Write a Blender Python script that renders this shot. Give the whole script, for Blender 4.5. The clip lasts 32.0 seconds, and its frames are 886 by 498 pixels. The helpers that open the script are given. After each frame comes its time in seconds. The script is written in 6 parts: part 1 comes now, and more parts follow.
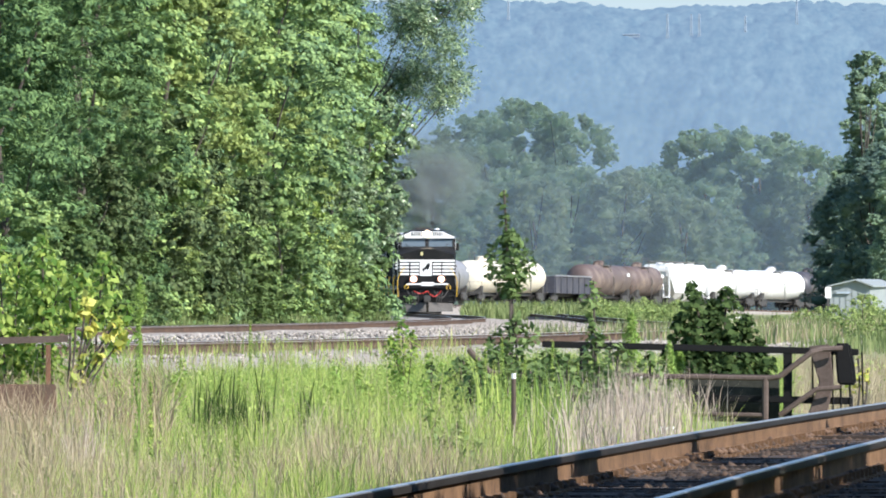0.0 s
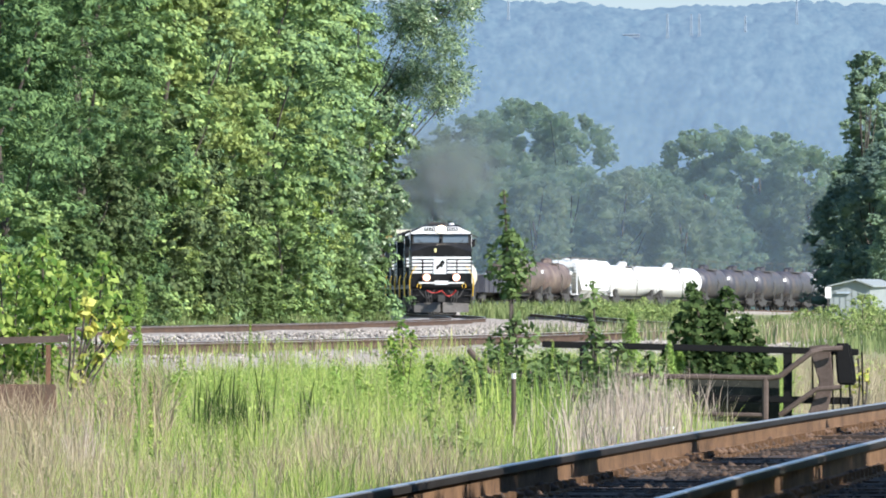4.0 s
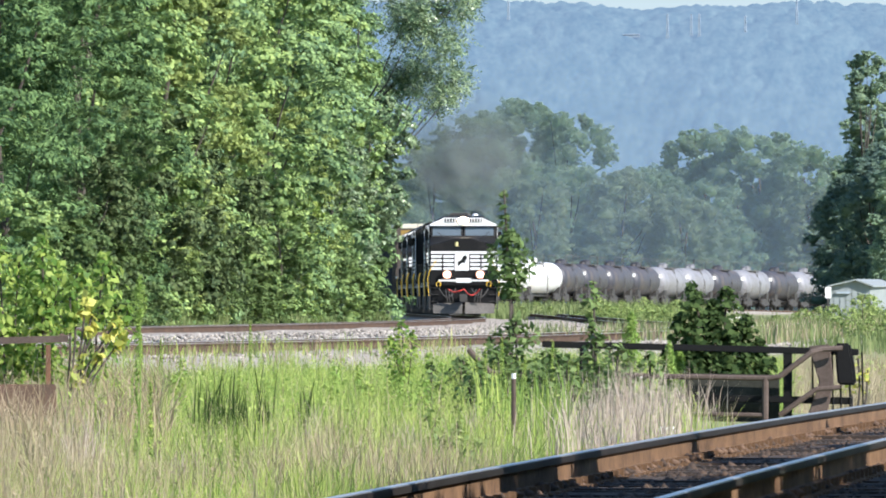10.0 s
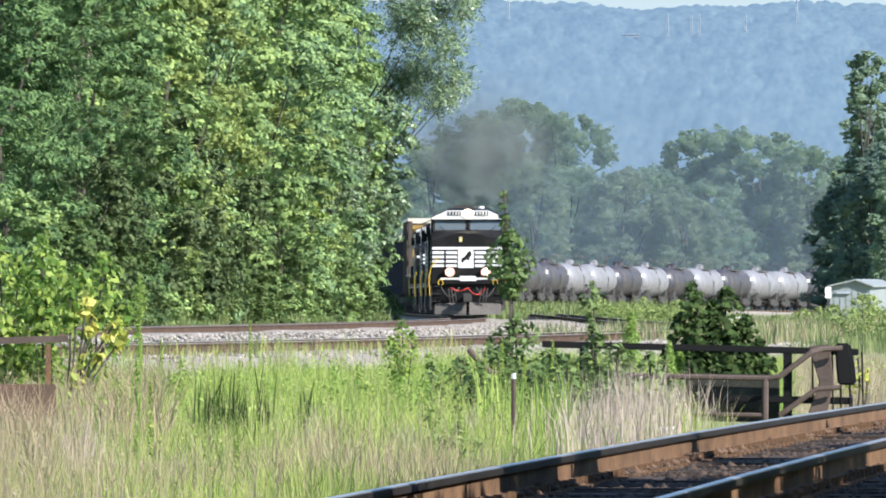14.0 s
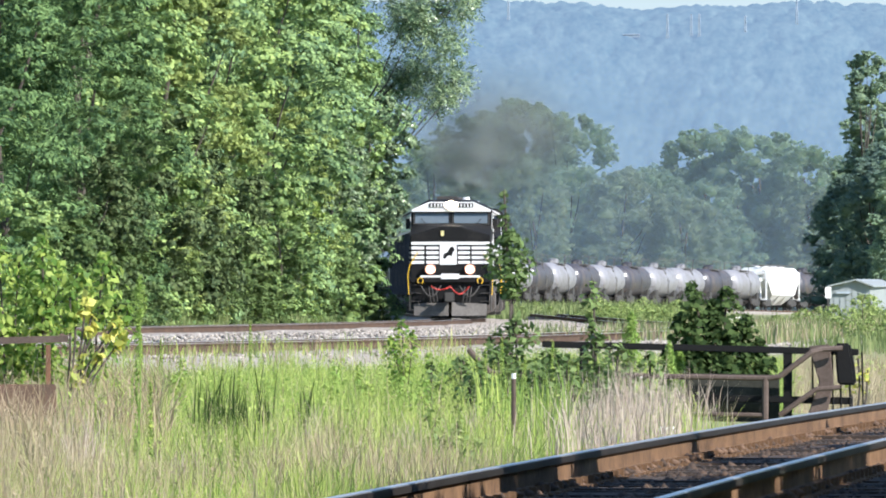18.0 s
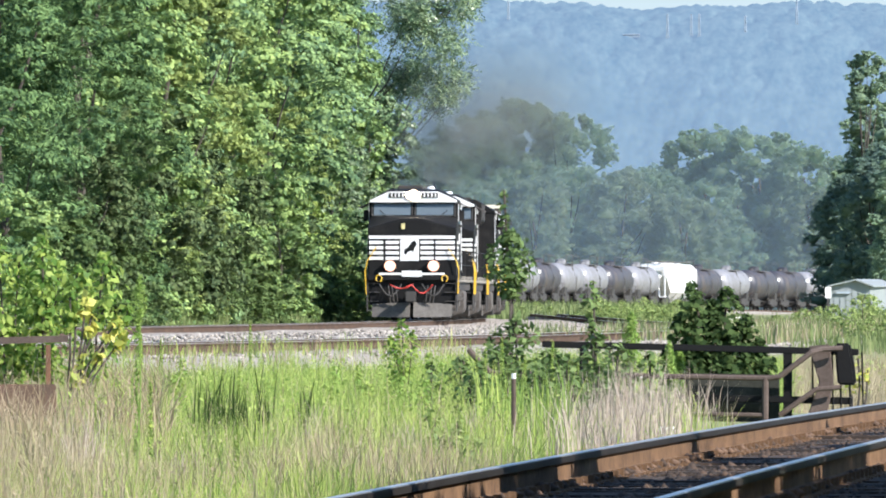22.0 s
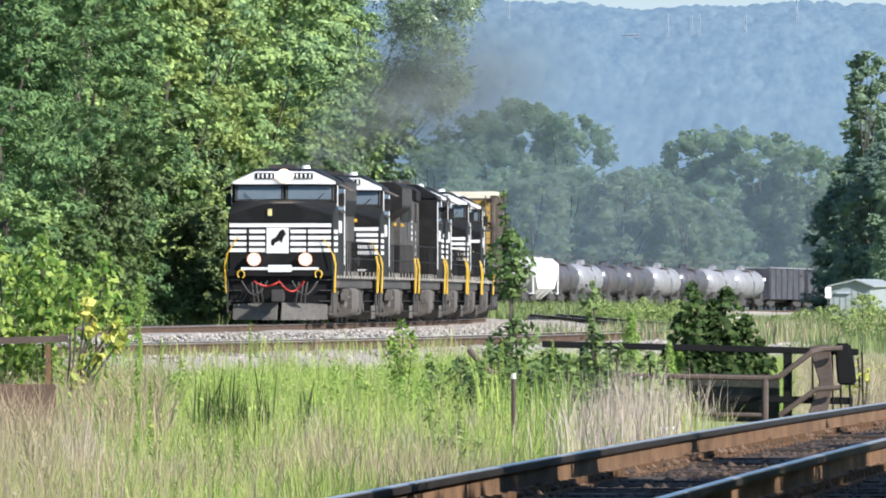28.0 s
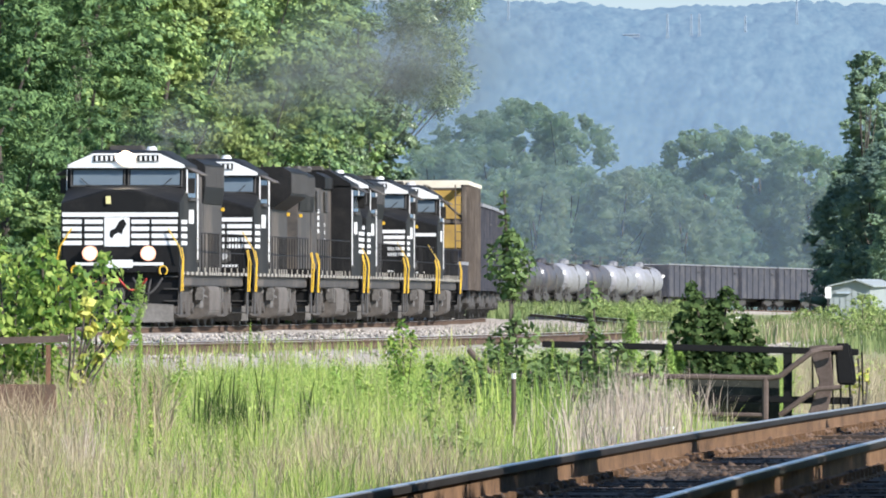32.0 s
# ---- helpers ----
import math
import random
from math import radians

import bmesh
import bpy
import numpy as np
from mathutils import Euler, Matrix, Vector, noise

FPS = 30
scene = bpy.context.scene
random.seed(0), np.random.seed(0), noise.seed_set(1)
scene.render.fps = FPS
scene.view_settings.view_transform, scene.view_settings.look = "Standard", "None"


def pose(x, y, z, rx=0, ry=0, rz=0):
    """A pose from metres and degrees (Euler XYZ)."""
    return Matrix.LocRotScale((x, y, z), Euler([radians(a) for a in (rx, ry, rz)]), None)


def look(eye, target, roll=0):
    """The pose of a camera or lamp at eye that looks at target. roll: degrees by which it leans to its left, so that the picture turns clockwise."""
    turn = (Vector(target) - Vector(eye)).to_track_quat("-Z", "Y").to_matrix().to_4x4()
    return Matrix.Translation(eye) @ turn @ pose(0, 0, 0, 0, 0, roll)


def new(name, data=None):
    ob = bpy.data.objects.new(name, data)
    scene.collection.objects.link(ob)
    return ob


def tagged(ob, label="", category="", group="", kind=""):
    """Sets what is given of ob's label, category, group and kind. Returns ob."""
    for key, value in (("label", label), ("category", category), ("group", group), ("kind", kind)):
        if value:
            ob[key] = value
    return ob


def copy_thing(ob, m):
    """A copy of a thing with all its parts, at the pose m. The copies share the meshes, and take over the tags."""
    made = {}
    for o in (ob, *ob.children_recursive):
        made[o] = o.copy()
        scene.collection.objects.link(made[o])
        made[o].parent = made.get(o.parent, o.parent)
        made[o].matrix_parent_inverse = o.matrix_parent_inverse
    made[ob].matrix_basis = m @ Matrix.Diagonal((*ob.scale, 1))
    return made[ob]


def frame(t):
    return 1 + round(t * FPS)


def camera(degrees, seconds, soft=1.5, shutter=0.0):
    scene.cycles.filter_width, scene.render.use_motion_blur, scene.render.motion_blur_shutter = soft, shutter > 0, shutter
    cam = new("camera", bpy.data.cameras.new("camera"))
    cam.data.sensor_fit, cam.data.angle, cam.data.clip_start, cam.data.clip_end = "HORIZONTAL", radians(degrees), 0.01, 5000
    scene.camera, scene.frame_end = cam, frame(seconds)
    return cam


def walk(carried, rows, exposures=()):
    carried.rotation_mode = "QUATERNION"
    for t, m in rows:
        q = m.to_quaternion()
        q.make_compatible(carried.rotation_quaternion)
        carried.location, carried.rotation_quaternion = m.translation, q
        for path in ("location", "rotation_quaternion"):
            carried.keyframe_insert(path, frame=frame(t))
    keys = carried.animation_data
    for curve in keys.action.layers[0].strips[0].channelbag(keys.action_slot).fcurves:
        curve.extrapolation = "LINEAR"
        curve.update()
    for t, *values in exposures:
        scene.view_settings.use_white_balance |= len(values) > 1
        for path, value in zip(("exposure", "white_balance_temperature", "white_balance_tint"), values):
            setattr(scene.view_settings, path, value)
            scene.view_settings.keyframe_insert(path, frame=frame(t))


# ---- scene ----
cam = camera(4.196, 32.0, soft=1.9)
EYE = (0.0, 0.0, 1.2)
PATH = [(0.0, pose(*EYE, 90.252, 0, 0)), (32.0, pose(*EYE, 90.252, 0, 0))]
walk(cam, PATH, exposures=[(0.0, 0.83), (8.0, 0.83), (14.0, 0.88), (20.0, 0.92), (24.0, 0.90), (28.0, 0.83), (32.0, 0.84)])

# ---- daylight ----
SUN_DIR = Vector((0.74, -0.52, 0.62)).normalized()
world = bpy.data.worlds.new("sky")
scene.world = world
world.use_nodes = True
wn = world.node_tree.nodes
sky = wn.new("ShaderNodeTexSky")
sky.sky_type = "NISHITA"
sky.sun_disc = False
sky.sun_elevation = math.asin(SUN_DIR.z)
sky.sun_rotation = math.atan2(SUN_DIR.x, SUN_DIR.y)
sky.dust_density, sky.air_density, sky.ozone_density = 0.1, 1.0, 4.5
wn["Background"].inputs["Strength"].default_value = 0.13
world.node_tree.links.new(sky.outputs[0], wn["Background"].inputs["Color"])
sun = new("sun", bpy.data.lights.new("sun", "SUN"))
sun.data.energy, sun.data.angle, sun.data.color = 5.0, radians(0.53), (1.0, 0.955, 0.93)
sun.matrix_world = look(SUN_DIR * 50, (0, 0, 0))


# ---- materials ----
def mat(name, col, rough=0.7, metal=0.0, col2=None, scale=3.0, fine=30.0, bump=0.15, spread=0.25, island=False, object_random=False,
        emit=None, emit_strength=0.0, translucent=0.0, gloss=0.5, dirt=None, dirt_scale=0.6, coords="Object", squash=None):
    m = bpy.data.materials.new(name)
    m.use_nodes = True
    nt = m.node_tree
    n, l = nt.nodes, nt.links
    p = n["Principled BSDF"]
    p.inputs["Roughness"].default_value = rough
    p.inputs["Metallic"].default_value = metal
    p.inputs["Specular IOR Level"].default_value = gloss * 0.3 if translucent else gloss
    tc = n.new("ShaderNodeTexCoord")
    big, small = n.new("ShaderNodeTexNoise"), n.new("ShaderNodeTexNoise")
    big.inputs["Scale"].default_value, big.inputs["Detail"].default_value = scale, 5
    small.inputs["Scale"].default_value, small.inputs["Detail"].default_value = fine, 4
    place = tc.outputs[coords]
    if squash:
        mp = n.new("ShaderNodeMapping")
        mp.inputs["Scale"].default_value = squash
        l.new(place, mp.inputs["Vector"])
        place = mp.outputs[0]
    l.new(place, big.inputs["Vector"])
    l.new(place, small.inputs["Vector"])
    ramp = n.new("ShaderNodeValToRGB")
    c2 = col2 or tuple(c * (1 - spread) for c in col)
    lo, hi = (0.40, 0.60) if translucent else (0.32, 0.68)
    ramp.color_ramp.elements[0].position, ramp.color_ramp.elements[0].color = lo, (*c2, 1)
    ramp.color_ramp.elements[1].position, ramp.color_ramp.elements[1].color = hi, (*col, 1)
    add = n.new("ShaderNodeMath")
    add.operation = "MULTIPLY_ADD"
    add.inputs[1].default_value = 0.45
    l.new(small.outputs["Fac"], add.inputs[0])
    half = n.new("ShaderNodeMath")
    half.operation = "MULTIPLY"
    half.inputs[1].default_value = 0.55
    l.new(big.outputs["Fac"], half.inputs[0])
    l.new(half.outputs[0], add.inputs[2])
    fac = add.outputs[0]
    if island or object_random:
        rnd = n.new("ShaderNodeObjectInfo").outputs["Random"] if object_random else n.new("ShaderNodeNewGeometry").outputs["Random Per Island"]
        mixv = n.new("ShaderNodeMix")
        mixv.inputs["Factor"].default_value = 0.3 if translucent else 0.55
        l.new(fac, mixv.inputs["A"])
        l.new(rnd, mixv.inputs["B"])
        fac = mixv.outputs["Result"]
    l.new(fac, ramp.inputs["Fac"])
    colour = ramp.outputs["Color"]
    if dirt:
        dn = n.new("ShaderNodeTexNoise")
        dn.inputs["Scale"].default_value, dn.inputs["Detail"].default_value, dn.inputs["Roughness"].default_value = dirt_scale, 8, 0.7
        l.new(tc.outputs[coords], dn.inputs["Vector"])
        dr = n.new("ShaderNodeValToRGB")
        dr.color_ramp.elements[0].position, dr.color_ramp.elements[1].position = 0.48, 0.68
        l.new(dn.outputs["Fac"], dr.inputs["Fac"])
        dm = n.new("ShaderNodeMix")
        dm.data_type = "RGBA"
        l.new(dr.outputs["Color"], dm.inputs["Factor"])
        l.new(colour, dm.inputs["A"])
        dm.inputs["B"].default_value = (*dirt, 1)
        colour = dm.outputs["Result"]
    l.new(colour, p.inputs["Base Color"])
    if bump:
        b = n.new("ShaderNodeBump")
        b.inputs["Strength"].default_value, b.inputs["Distance"].default_value = bump, 0.02
        l.new(small.outputs["Fac"], b.inputs["Height"])
        l.new(b.outputs[0], p.inputs["Normal"])
    if emit:
        p.inputs["Emission Color"].default_value = (*emit, 1)
        p.inputs["Emission Strength"].default_value = emit_strength
    if translucent:
        t = n.new("ShaderNodeBsdfTranslucent")
        l.new(colour, t.inputs["Color"])
        ms = n.new("ShaderNodeMixShader")
        ms.inputs[0].default_value = translucent
        l.new(p.outputs[0], ms.inputs[1])
        l.new(t.outputs[0], ms.inputs[2])
        l.new(ms.outputs[0], n["Material Output"].inputs["Surface"])
    return m


TAR = mat("tarred_steel", (0.010, 0.010, 0.010), 0.8, bump=0.1, gloss=0.2)
BLACK_DUSTY = mat("dusty_black_paint", (0.058, 0.054, 0.051), 0.65, gloss=0.2, dirt=(0.125, 0.105, 0.085), dirt_scale=0.35, bump=0.05)
TANK_DUST = mat("dusty_fuel_tank", (0.14, 0.125, 0.11), 0.85, gloss=0.2, col2=(0.065, 0.058, 0.052), scale=0.8, fine=9)
TRUCK_GREY = mat("dusty_running_gear", (0.095, 0.085, 0.075), 0.85, gloss=0.2, col2=(0.04, 0.036, 0.032), scale=1.5, fine=12)
BLACK = mat("black_paint", (0.012, 0.012, 0.012), 0.6, gloss=0.14, dirt=(0.028, 0.026, 0.024), dirt_scale=0.5, bump=0.05)
DUSTY = mat("dusty_grey_metal", (0.15, 0.14, 0.128), 0.9, gloss=0.2, col2=(0.075, 0.07, 0.062), scale=1.2, fine=14)
CHARCOAL = mat("greasy_running_gear", (0.05, 0.047, 0.043), 0.8, scale=2)
WHITE = mat("white_paint", (0.80, 0.80, 0.78), 0.45, col2=(0.66, 0.65, 0.62), bump=0.03)
YELLOW_PALE = mat("pale_yellow_lens", (0.75, 0.66, 0.30), 0.3, bump=0.0)
YELLOW = mat("yellow_paint", (0.75, 0.46, 0.03), 0.5, spread=0.3)
RED = mat("red_rubber", (0.45, 0.03, 0.02), 0.6)
GLASS = mat("cab_glass", (0.12, 0.15, 0.17), 0.08, bump=0.0, spread=0.1)
LAMP_ON = mat("lit_headlight", (1, 0.9, 0.7), 0.3, emit=(1.0, 0.86, 0.66), emit_strength=40.0, bump=0)
LAMP_OFF = mat("lamp_glass", (0.5, 0.5, 0.48), 0.15, bump=0)
TANK_BLACK = mat("tank_black", (0.052, 0.052, 0.064), 0.5, dirt=(0.11, 0.085, 0.07), dirt_scale=0.5)
TANK_GREY = mat("tank_grey", (0.25, 0.25, 0.265), 0.5, dirt=(0.15, 0.14, 0.135), dirt_scale=0.35)
TANK_BEIGE = mat("tank_beige", (0.74, 0.67, 0.53), 0.5, dirt=(0.58, 0.50, 0.38), dirt_scale=0.35)
TANK_BROWN = mat("tank_brown", (0.115, 0.08, 0.07), 0.6, dirt=(0.24, 0.18, 0.14), dirt_scale=0.4)
TANK_WHITE = mat("tank_white", (0.82, 0.82, 0.80), 0.45, dirt=(0.6, 0.57, 0.52), dirt_scale=0.3)
HOPPER_DARK = mat("dark_hopper_steel", (0.060, 0.062, 0.076), 0.8, gloss=0.2, dirt=(0.095, 0.09, 0.092))
CAR_BROWN = mat("dull_brown_steel", (0.085, 0.066, 0.052), 0.8, dirt=(0.16, 0.13, 0.10))
RUST = mat("rust", (0.20, 0.095, 0.05), 0.9, col2=(0.10, 0.05, 0.03), scale=4)
RUST_DULL = mat("dull_rust", (0.17, 0.10, 0.065), 0.9, col2=(0.075, 0.05, 0.036), scale=3)
OCHRE = mat("ochre_panel", (0.42, 0.27, 0.06), 0.7, dirt=(0.24, 0.15, 0.06))
STEEL_BRIGHT = mat("polished_railhead", (0.66, 0.65, 0.62), 0.42, 1.0, bump=0.02, spread=0.1)
RAIL_OLD = mat("old_rail_web", (0.13, 0.08, 0.052), 0.9, gloss=0.2, col2=(0.045, 0.031, 0.023), scale=1.3, fine=20)
# near-black tone for the sides of the near railheads
RAIL_DARK = mat("dark_rail_side", (0.026, 0.022, 0.019), 0.6, col2=(0.012, 0.011, 0.010), scale=1.2, fine=16, gloss=0.2)
# rust colour taken darker to deepen the shade on the web
RAIL_RUST = mat("rusty_rail_web", (0.22, 0.13, 0.07), 0.9, gloss=0.2, col2=(0.065, 0.04, 0.025), scale=1.3, fine=20)
# ties, near ballast and near stones coloured darker in place of deep shade
TIE = mat("weathered_shade_tie", (0.055, 0.036, 0.024), 0.9, col2=(0.022, 0.016, 0.012), scale=2, object_random=True)
BALLAST = mat("grey_ballast", (0.37, 0.335, 0.285), 0.95, col2=(0.21, 0.18, 0.15), scale=1.5, fine=18, bump=0.8, coords="Object")
BALLAST_BROWN = mat("rusty_shade_ballast", (0.068, 0.041, 0.025), 0.95, col2=(0.024, 0.016, 0.011), scale=1.5, fine=16, bump=0.8)
CLOD = mat("rusty_clod", (0.15, 0.092, 0.058), 0.95, col2=(0.05, 0.033, 0.023), island=True)
CINDER = mat("dark_cinder", (0.045, 0.04, 0.036), 0.95, col2=(0.02, 0.018, 0.017), scale=1.2, fine=14, bump=0.8)
STONE = mat("ballast_stone", (0.41, 0.37, 0.315), 0.9, col2=(0.19, 0.165, 0.14), island=True)
STONE_BROWN = mat("brown_shade_stone", (0.085, 0.052, 0.032), 0.9, col2=(0.026, 0.019, 0.014), island=True)
# two glows painted on rings round the lenses to imitate glare
HALO_WARM = mat("glowing_reflector", (0.25, 0.12, 0.05), 0.4, emit=(1.0, 0.50, 0.38), emit_strength=1.0, bump=0)
HALO_PALE = mat("bright_lamp_bowl", (0.5, 0.4, 0.3), 0.4, emit=(1.0, 0.72, 0.50), emit_strength=2.2, bump=0)
SOIL = mat("grassy_soil", (0.19, 0.25, 0.07), 0.95, col2=(0.22, 0.19, 0.10), scale=0.15, fine=3, bump=0.5)
LEAF_E = mat("leaf_blue_green", (0.19, 0.30, 0.115), 0.75, gloss=0.15, col2=(0.07, 0.132, 0.062), island=True, scale=0.5, fine=2, bump=0, translucent=0.25)
LEAF_OLIVE = mat("leaf_olive", (0.37, 0.45, 0.15), 0.7, gloss=0.25, col2=(0.17, 0.23, 0.08), island=True, scale=0.35, fine=2, bump=0, translucent=0.4)
LEAF_A = mat("leaf_bright", (0.36, 0.475, 0.165), 0.7, gloss=0.2, col2=(0.15, 0.24, 0.10), island=True, scale=0.5, fine=2, bump=0, translucent=0.3)
LEAF_B = mat("leaf_mid", (0.295, 0.42, 0.17), 0.7, gloss=0.2, col2=(0.105, 0.18, 0.095), island=True, scale=0.5, fine=2, bump=0, translucent=0.25)
LEAF_C = mat("leaf_silver", (0.33, 0.42, 0.23), 0.35, gloss=1.7, col2=(0.075, 0.145, 0.068), island=True, scale=0.7, fine=2, bump=0, translucent=0.25)
LEAF_DARK = mat("leaf_dark", (0.105, 0.16, 0.055), 0.75, gloss=0.12, col2=(0.042, 0.072, 0.026), island=True, scale=0.4, fine=2, bump=0, translucent=0.4)
LEAF_SHADE = mat("leaf_shade", (0.15, 0.20, 0.08), 0.6, col2=(0.055, 0.09, 0.038), island=True, scale=0.5, fine=2, bump=0, translucent=0.25)
# far leaves made pale and bluish: haze put into their colour
LEAF_FAR = mat("leaf_far_hazed", (0.40, 0.50, 0.33), 0.9, gloss=0.0, col2=(0.335, 0.44, 0.32), island=True, scale=0.06, fine=0.5, bump=0, translucent=0.85)
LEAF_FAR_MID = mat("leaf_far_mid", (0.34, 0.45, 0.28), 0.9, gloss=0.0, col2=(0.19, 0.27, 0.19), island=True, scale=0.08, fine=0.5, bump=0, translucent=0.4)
LEAF_FAR_B = mat("leaf_far_hazed_dull", (0.42, 0.49, 0.32), 0.9, gloss=0.0, col2=(0.34, 0.42, 0.31), island=True, scale=0.05, fine=0.4, bump=0, translucent=0.85)
LEAF_FROND = mat("leaf_frond", (0.45, 0.53, 0.13), 0.5, col2=(0.20, 0.32, 0.07), island=True, scale=0.5, fine=2, bump=0, translucent=0.35)
LEAF_SCRUB = mat("leaf_scrub", (0.36, 0.43, 0.15), 0.6, col2=(0.17, 0.25, 0.08), island=True, scale=0.4, fine=2, bump=0, translucent=0.35)
# darker far leaf, its low tone lifted to carry haze
LEAF_FAR_DARK = mat("leaf_far_dark", (0.21, 0.295, 0.20), 0.9, gloss=0.0, col2=(0.145, 0.215, 0.18), island=True, scale=0.08, fine=0.5, bump=0, translucent=0.35)
LEAF_YELLOW = mat("leaf_yellow_green", (0.39, 0.49, 0.115), 0.5, col2=(0.11, 0.21, 0.042), island=True, scale=1.0, fine=6, bump=0, translucent=0.45)
LEAF_SAP = mat("leaf_sapling", (0.165, 0.235, 0.08), 0.6, col2=(0.075, 0.125, 0.04), island=True, bump=0, translucent=0.25)
BARK = mat("bark", (0.10, 0.082, 0.065), 0.95, col2=(0.045, 0.037, 0.03), scale=2, fine=12, bump=0.6)
LEAF_GOLD = mat("leaf_gold", (0.62, 0.57, 0.14), 0.5, col2=(0.36, 0.43, 0.09), island=True, bump=0, translucent=0.35)
GRASS = mat("green_grass", (0.42, 0.50, 0.13), 0.6, col2=(0.17, 0.27, 0.06), island=True, scale=0.7, fine=5, bump=0, translucent=0.35)
GRASS_PALE = mat("pale_grass", (0.47, 0.50, 0.20), 0.7, col2=(0.26, 0.28, 0.10), island=True, scale=0.6, fine=4, bump=0, translucent=0.35)
DEAD = mat("dead_stalk", (0.52, 0.44, 0.36), 0.8, col2=(0.30, 0.24, 0.19), island=True, bump=0, translucent=0.2)
YARD_GRASS = mat("olive_weeds", (0.25, 0.29, 0.12), 0.7, col2=(0.13, 0.18, 0.065), island=True, scale=0.2, fine=1, bump=0, translucent=0.35)
GRASS_DRY = mat("dry_grass", (0.50, 0.42, 0.28), 0.8, col2=(0.28, 0.23, 0.14), island=True, scale=0.5, fine=3, bump=0, translucent=0.3)
PALE_TAN = mat("pale_reflective_strip", (0.40, 0.37, 0.31), 0.6, spread=0.4)
REDDISH = mat("reddish_dry_grass", (0.45, 0.36, 0.24), 0.8, col2=(0.24, 0.18, 0.11), island=True, scale=0.8, fine=4, bump=0, translucent=0.3)
# dark tone painted in for the shade behind the barrier
SHADE_PANEL = mat("shade_panel_tone", (0.06, 0.06, 0.05), 0.9, col2=(0.028, 0.03, 0.024), gloss=0.1)
PAPER = mat("white_paper", (0.8, 0.79, 0.75), 0.8, gloss=0.2, col2=(0.66, 0.65, 0.6), scale=9, fine=40)
RUSH = mat("rush_dark_green", (0.085, 0.125, 0.035), 0.85, gloss=0.1, col2=(0.03, 0.05, 0.016), island=True, bump=0, translucent=0.2)
WEED_PALE = mat("pale_weed_green", (0.34, 0.46, 0.12), 0.6, col2=(0.17, 0.29, 0.06), island=True, bump=0, translucent=0.35)
PIPE = mat("weathered_pipe", (0.13, 0.10, 0.085), 0.85, col2=(0.07, 0.05, 0.04), gloss=0.2)
# ridge masts and house: haze blended into the base colour
MAST = mat("lattice_haze_tint", (0.25, 0.31, 0.37), 0.8, bump=0)
PALE = mat("hazy_pale_paint", (0.36, 0.42, 0.48), 0.8, bump=0)
SHED = mat("galvanised_sheet", (0.27, 0.30, 0.295), 0.7, metal=0.0, spread=0.2, bump=0.05)
# blue haze is put into the hill's colour as a faint glow
HILL = mat("wooded_hill_haze_glow", (0.066, 0.090, 0.080), 0.95, col2=(0.012, 0.030, 0.034), scale=0.17, fine=0.6, bump=0, gloss=0.0, squash=(1.0, 0.25, 0.8), emit=(0.215, 0.330, 0.525), emit_strength=0.52)


# ---- mesh helpers ----
def box(bm, x0, x1, y0, y1, z0, z1):
    v = [bm.verts.new((x, y, z)) for z in (z0, z1) for x, y in ((x0, y0), (x1, y0), (x1, y1), (x0, y1))]
    for f in ((3, 2, 1, 0), (4, 5, 6, 7), (0, 1, 5, 4), (1, 2, 6, 5), (2, 3, 7, 6), (3, 0, 4, 7)):
        bm.faces.new([v[i] for i in f])


def tube(bm, p0, p1, r0, r1=None, n=8, caps=True):
    p0, p1 = Vector(p0), Vector(p1)
    r1 = r0 if r1 is None else r1
    q = (p1 - p0).to_track_quat("Z", "Y")
    rings = []
    for p, r in ((p0, r0), (p1, r1)):
        rings.append([bm.verts.new(p + q @ Vector((r * math.cos(a), r * math.sin(a), 0))) for a in [2 * math.pi * i / n for i in range(n)]])
    for i in range(n):
        bm.faces.new((rings[0][i], rings[0][(i + 1) % n], rings[1][(i + 1) % n], rings[1][i]))
    if caps:
        bm.faces.new(rings[0][::-1])
        bm.faces.new(rings[1])


def loft(bm, sections, caps=True):
    rings = [[bm.verts.new(p) for p in s] for s in sections]
    k = len(rings[0])
    for a, b in zip(rings, rings[1:]):
        for i in range(k):
            bm.faces.new((a[i], a[(i + 1) % k], b[(i + 1) % k], b[i]))
    if caps:
        bm.faces.new(rings[0][::-1])
        bm.faces.new(rings[-1])


def pipe(bm, pts, r, n=6):
    """One bent tube along the points."""
    pts = [Vector(p) for p in pts]
    last = len(pts) - 1
    loft_rings = []
    up = Vector((0.31, 0.87, 0.38))
    for i, p in enumerate(pts):
        d = ((pts[min(i + 1, last)] - p).normalized() + (p - pts[max(i - 1, 0)]).normalized()).normalized()
        u = d.cross(up).normalized()
        w = d.cross(u)
        loft_rings.append([p + (u * math.cos(a) + w * math.sin(a)) * r for a in [2 * math.pi * k / n for k in range(n)]])
    loft(bm, loft_rings)


def finish(bm, bevel=0.0, smooth=False):
    bmesh.ops.recalc_face_normals(bm, faces=bm.faces)
    if bevel:
        bmesh.ops.bevel(bm, geom=[e for e in bm.edges if e.calc_face_angle(0) > 0.5], offset=bevel, segments=2, affect="EDGES", clamp_overlap=True)
    if smooth:
        for f in bm.faces:
            f.smooth = True
    return bm


def part(name, bm, material, parent, label="", bevel=0.0, smooth=False):
    me = bpy.data.meshes.new(name)
    finish(bm, bevel, smooth)
    bm.to_mesh(me)
    bm.free()
    me.materials.append(material)
    ob = new(name, me)
    ob.parent = parent
    if label:
        ob["label"] = label
    return ob


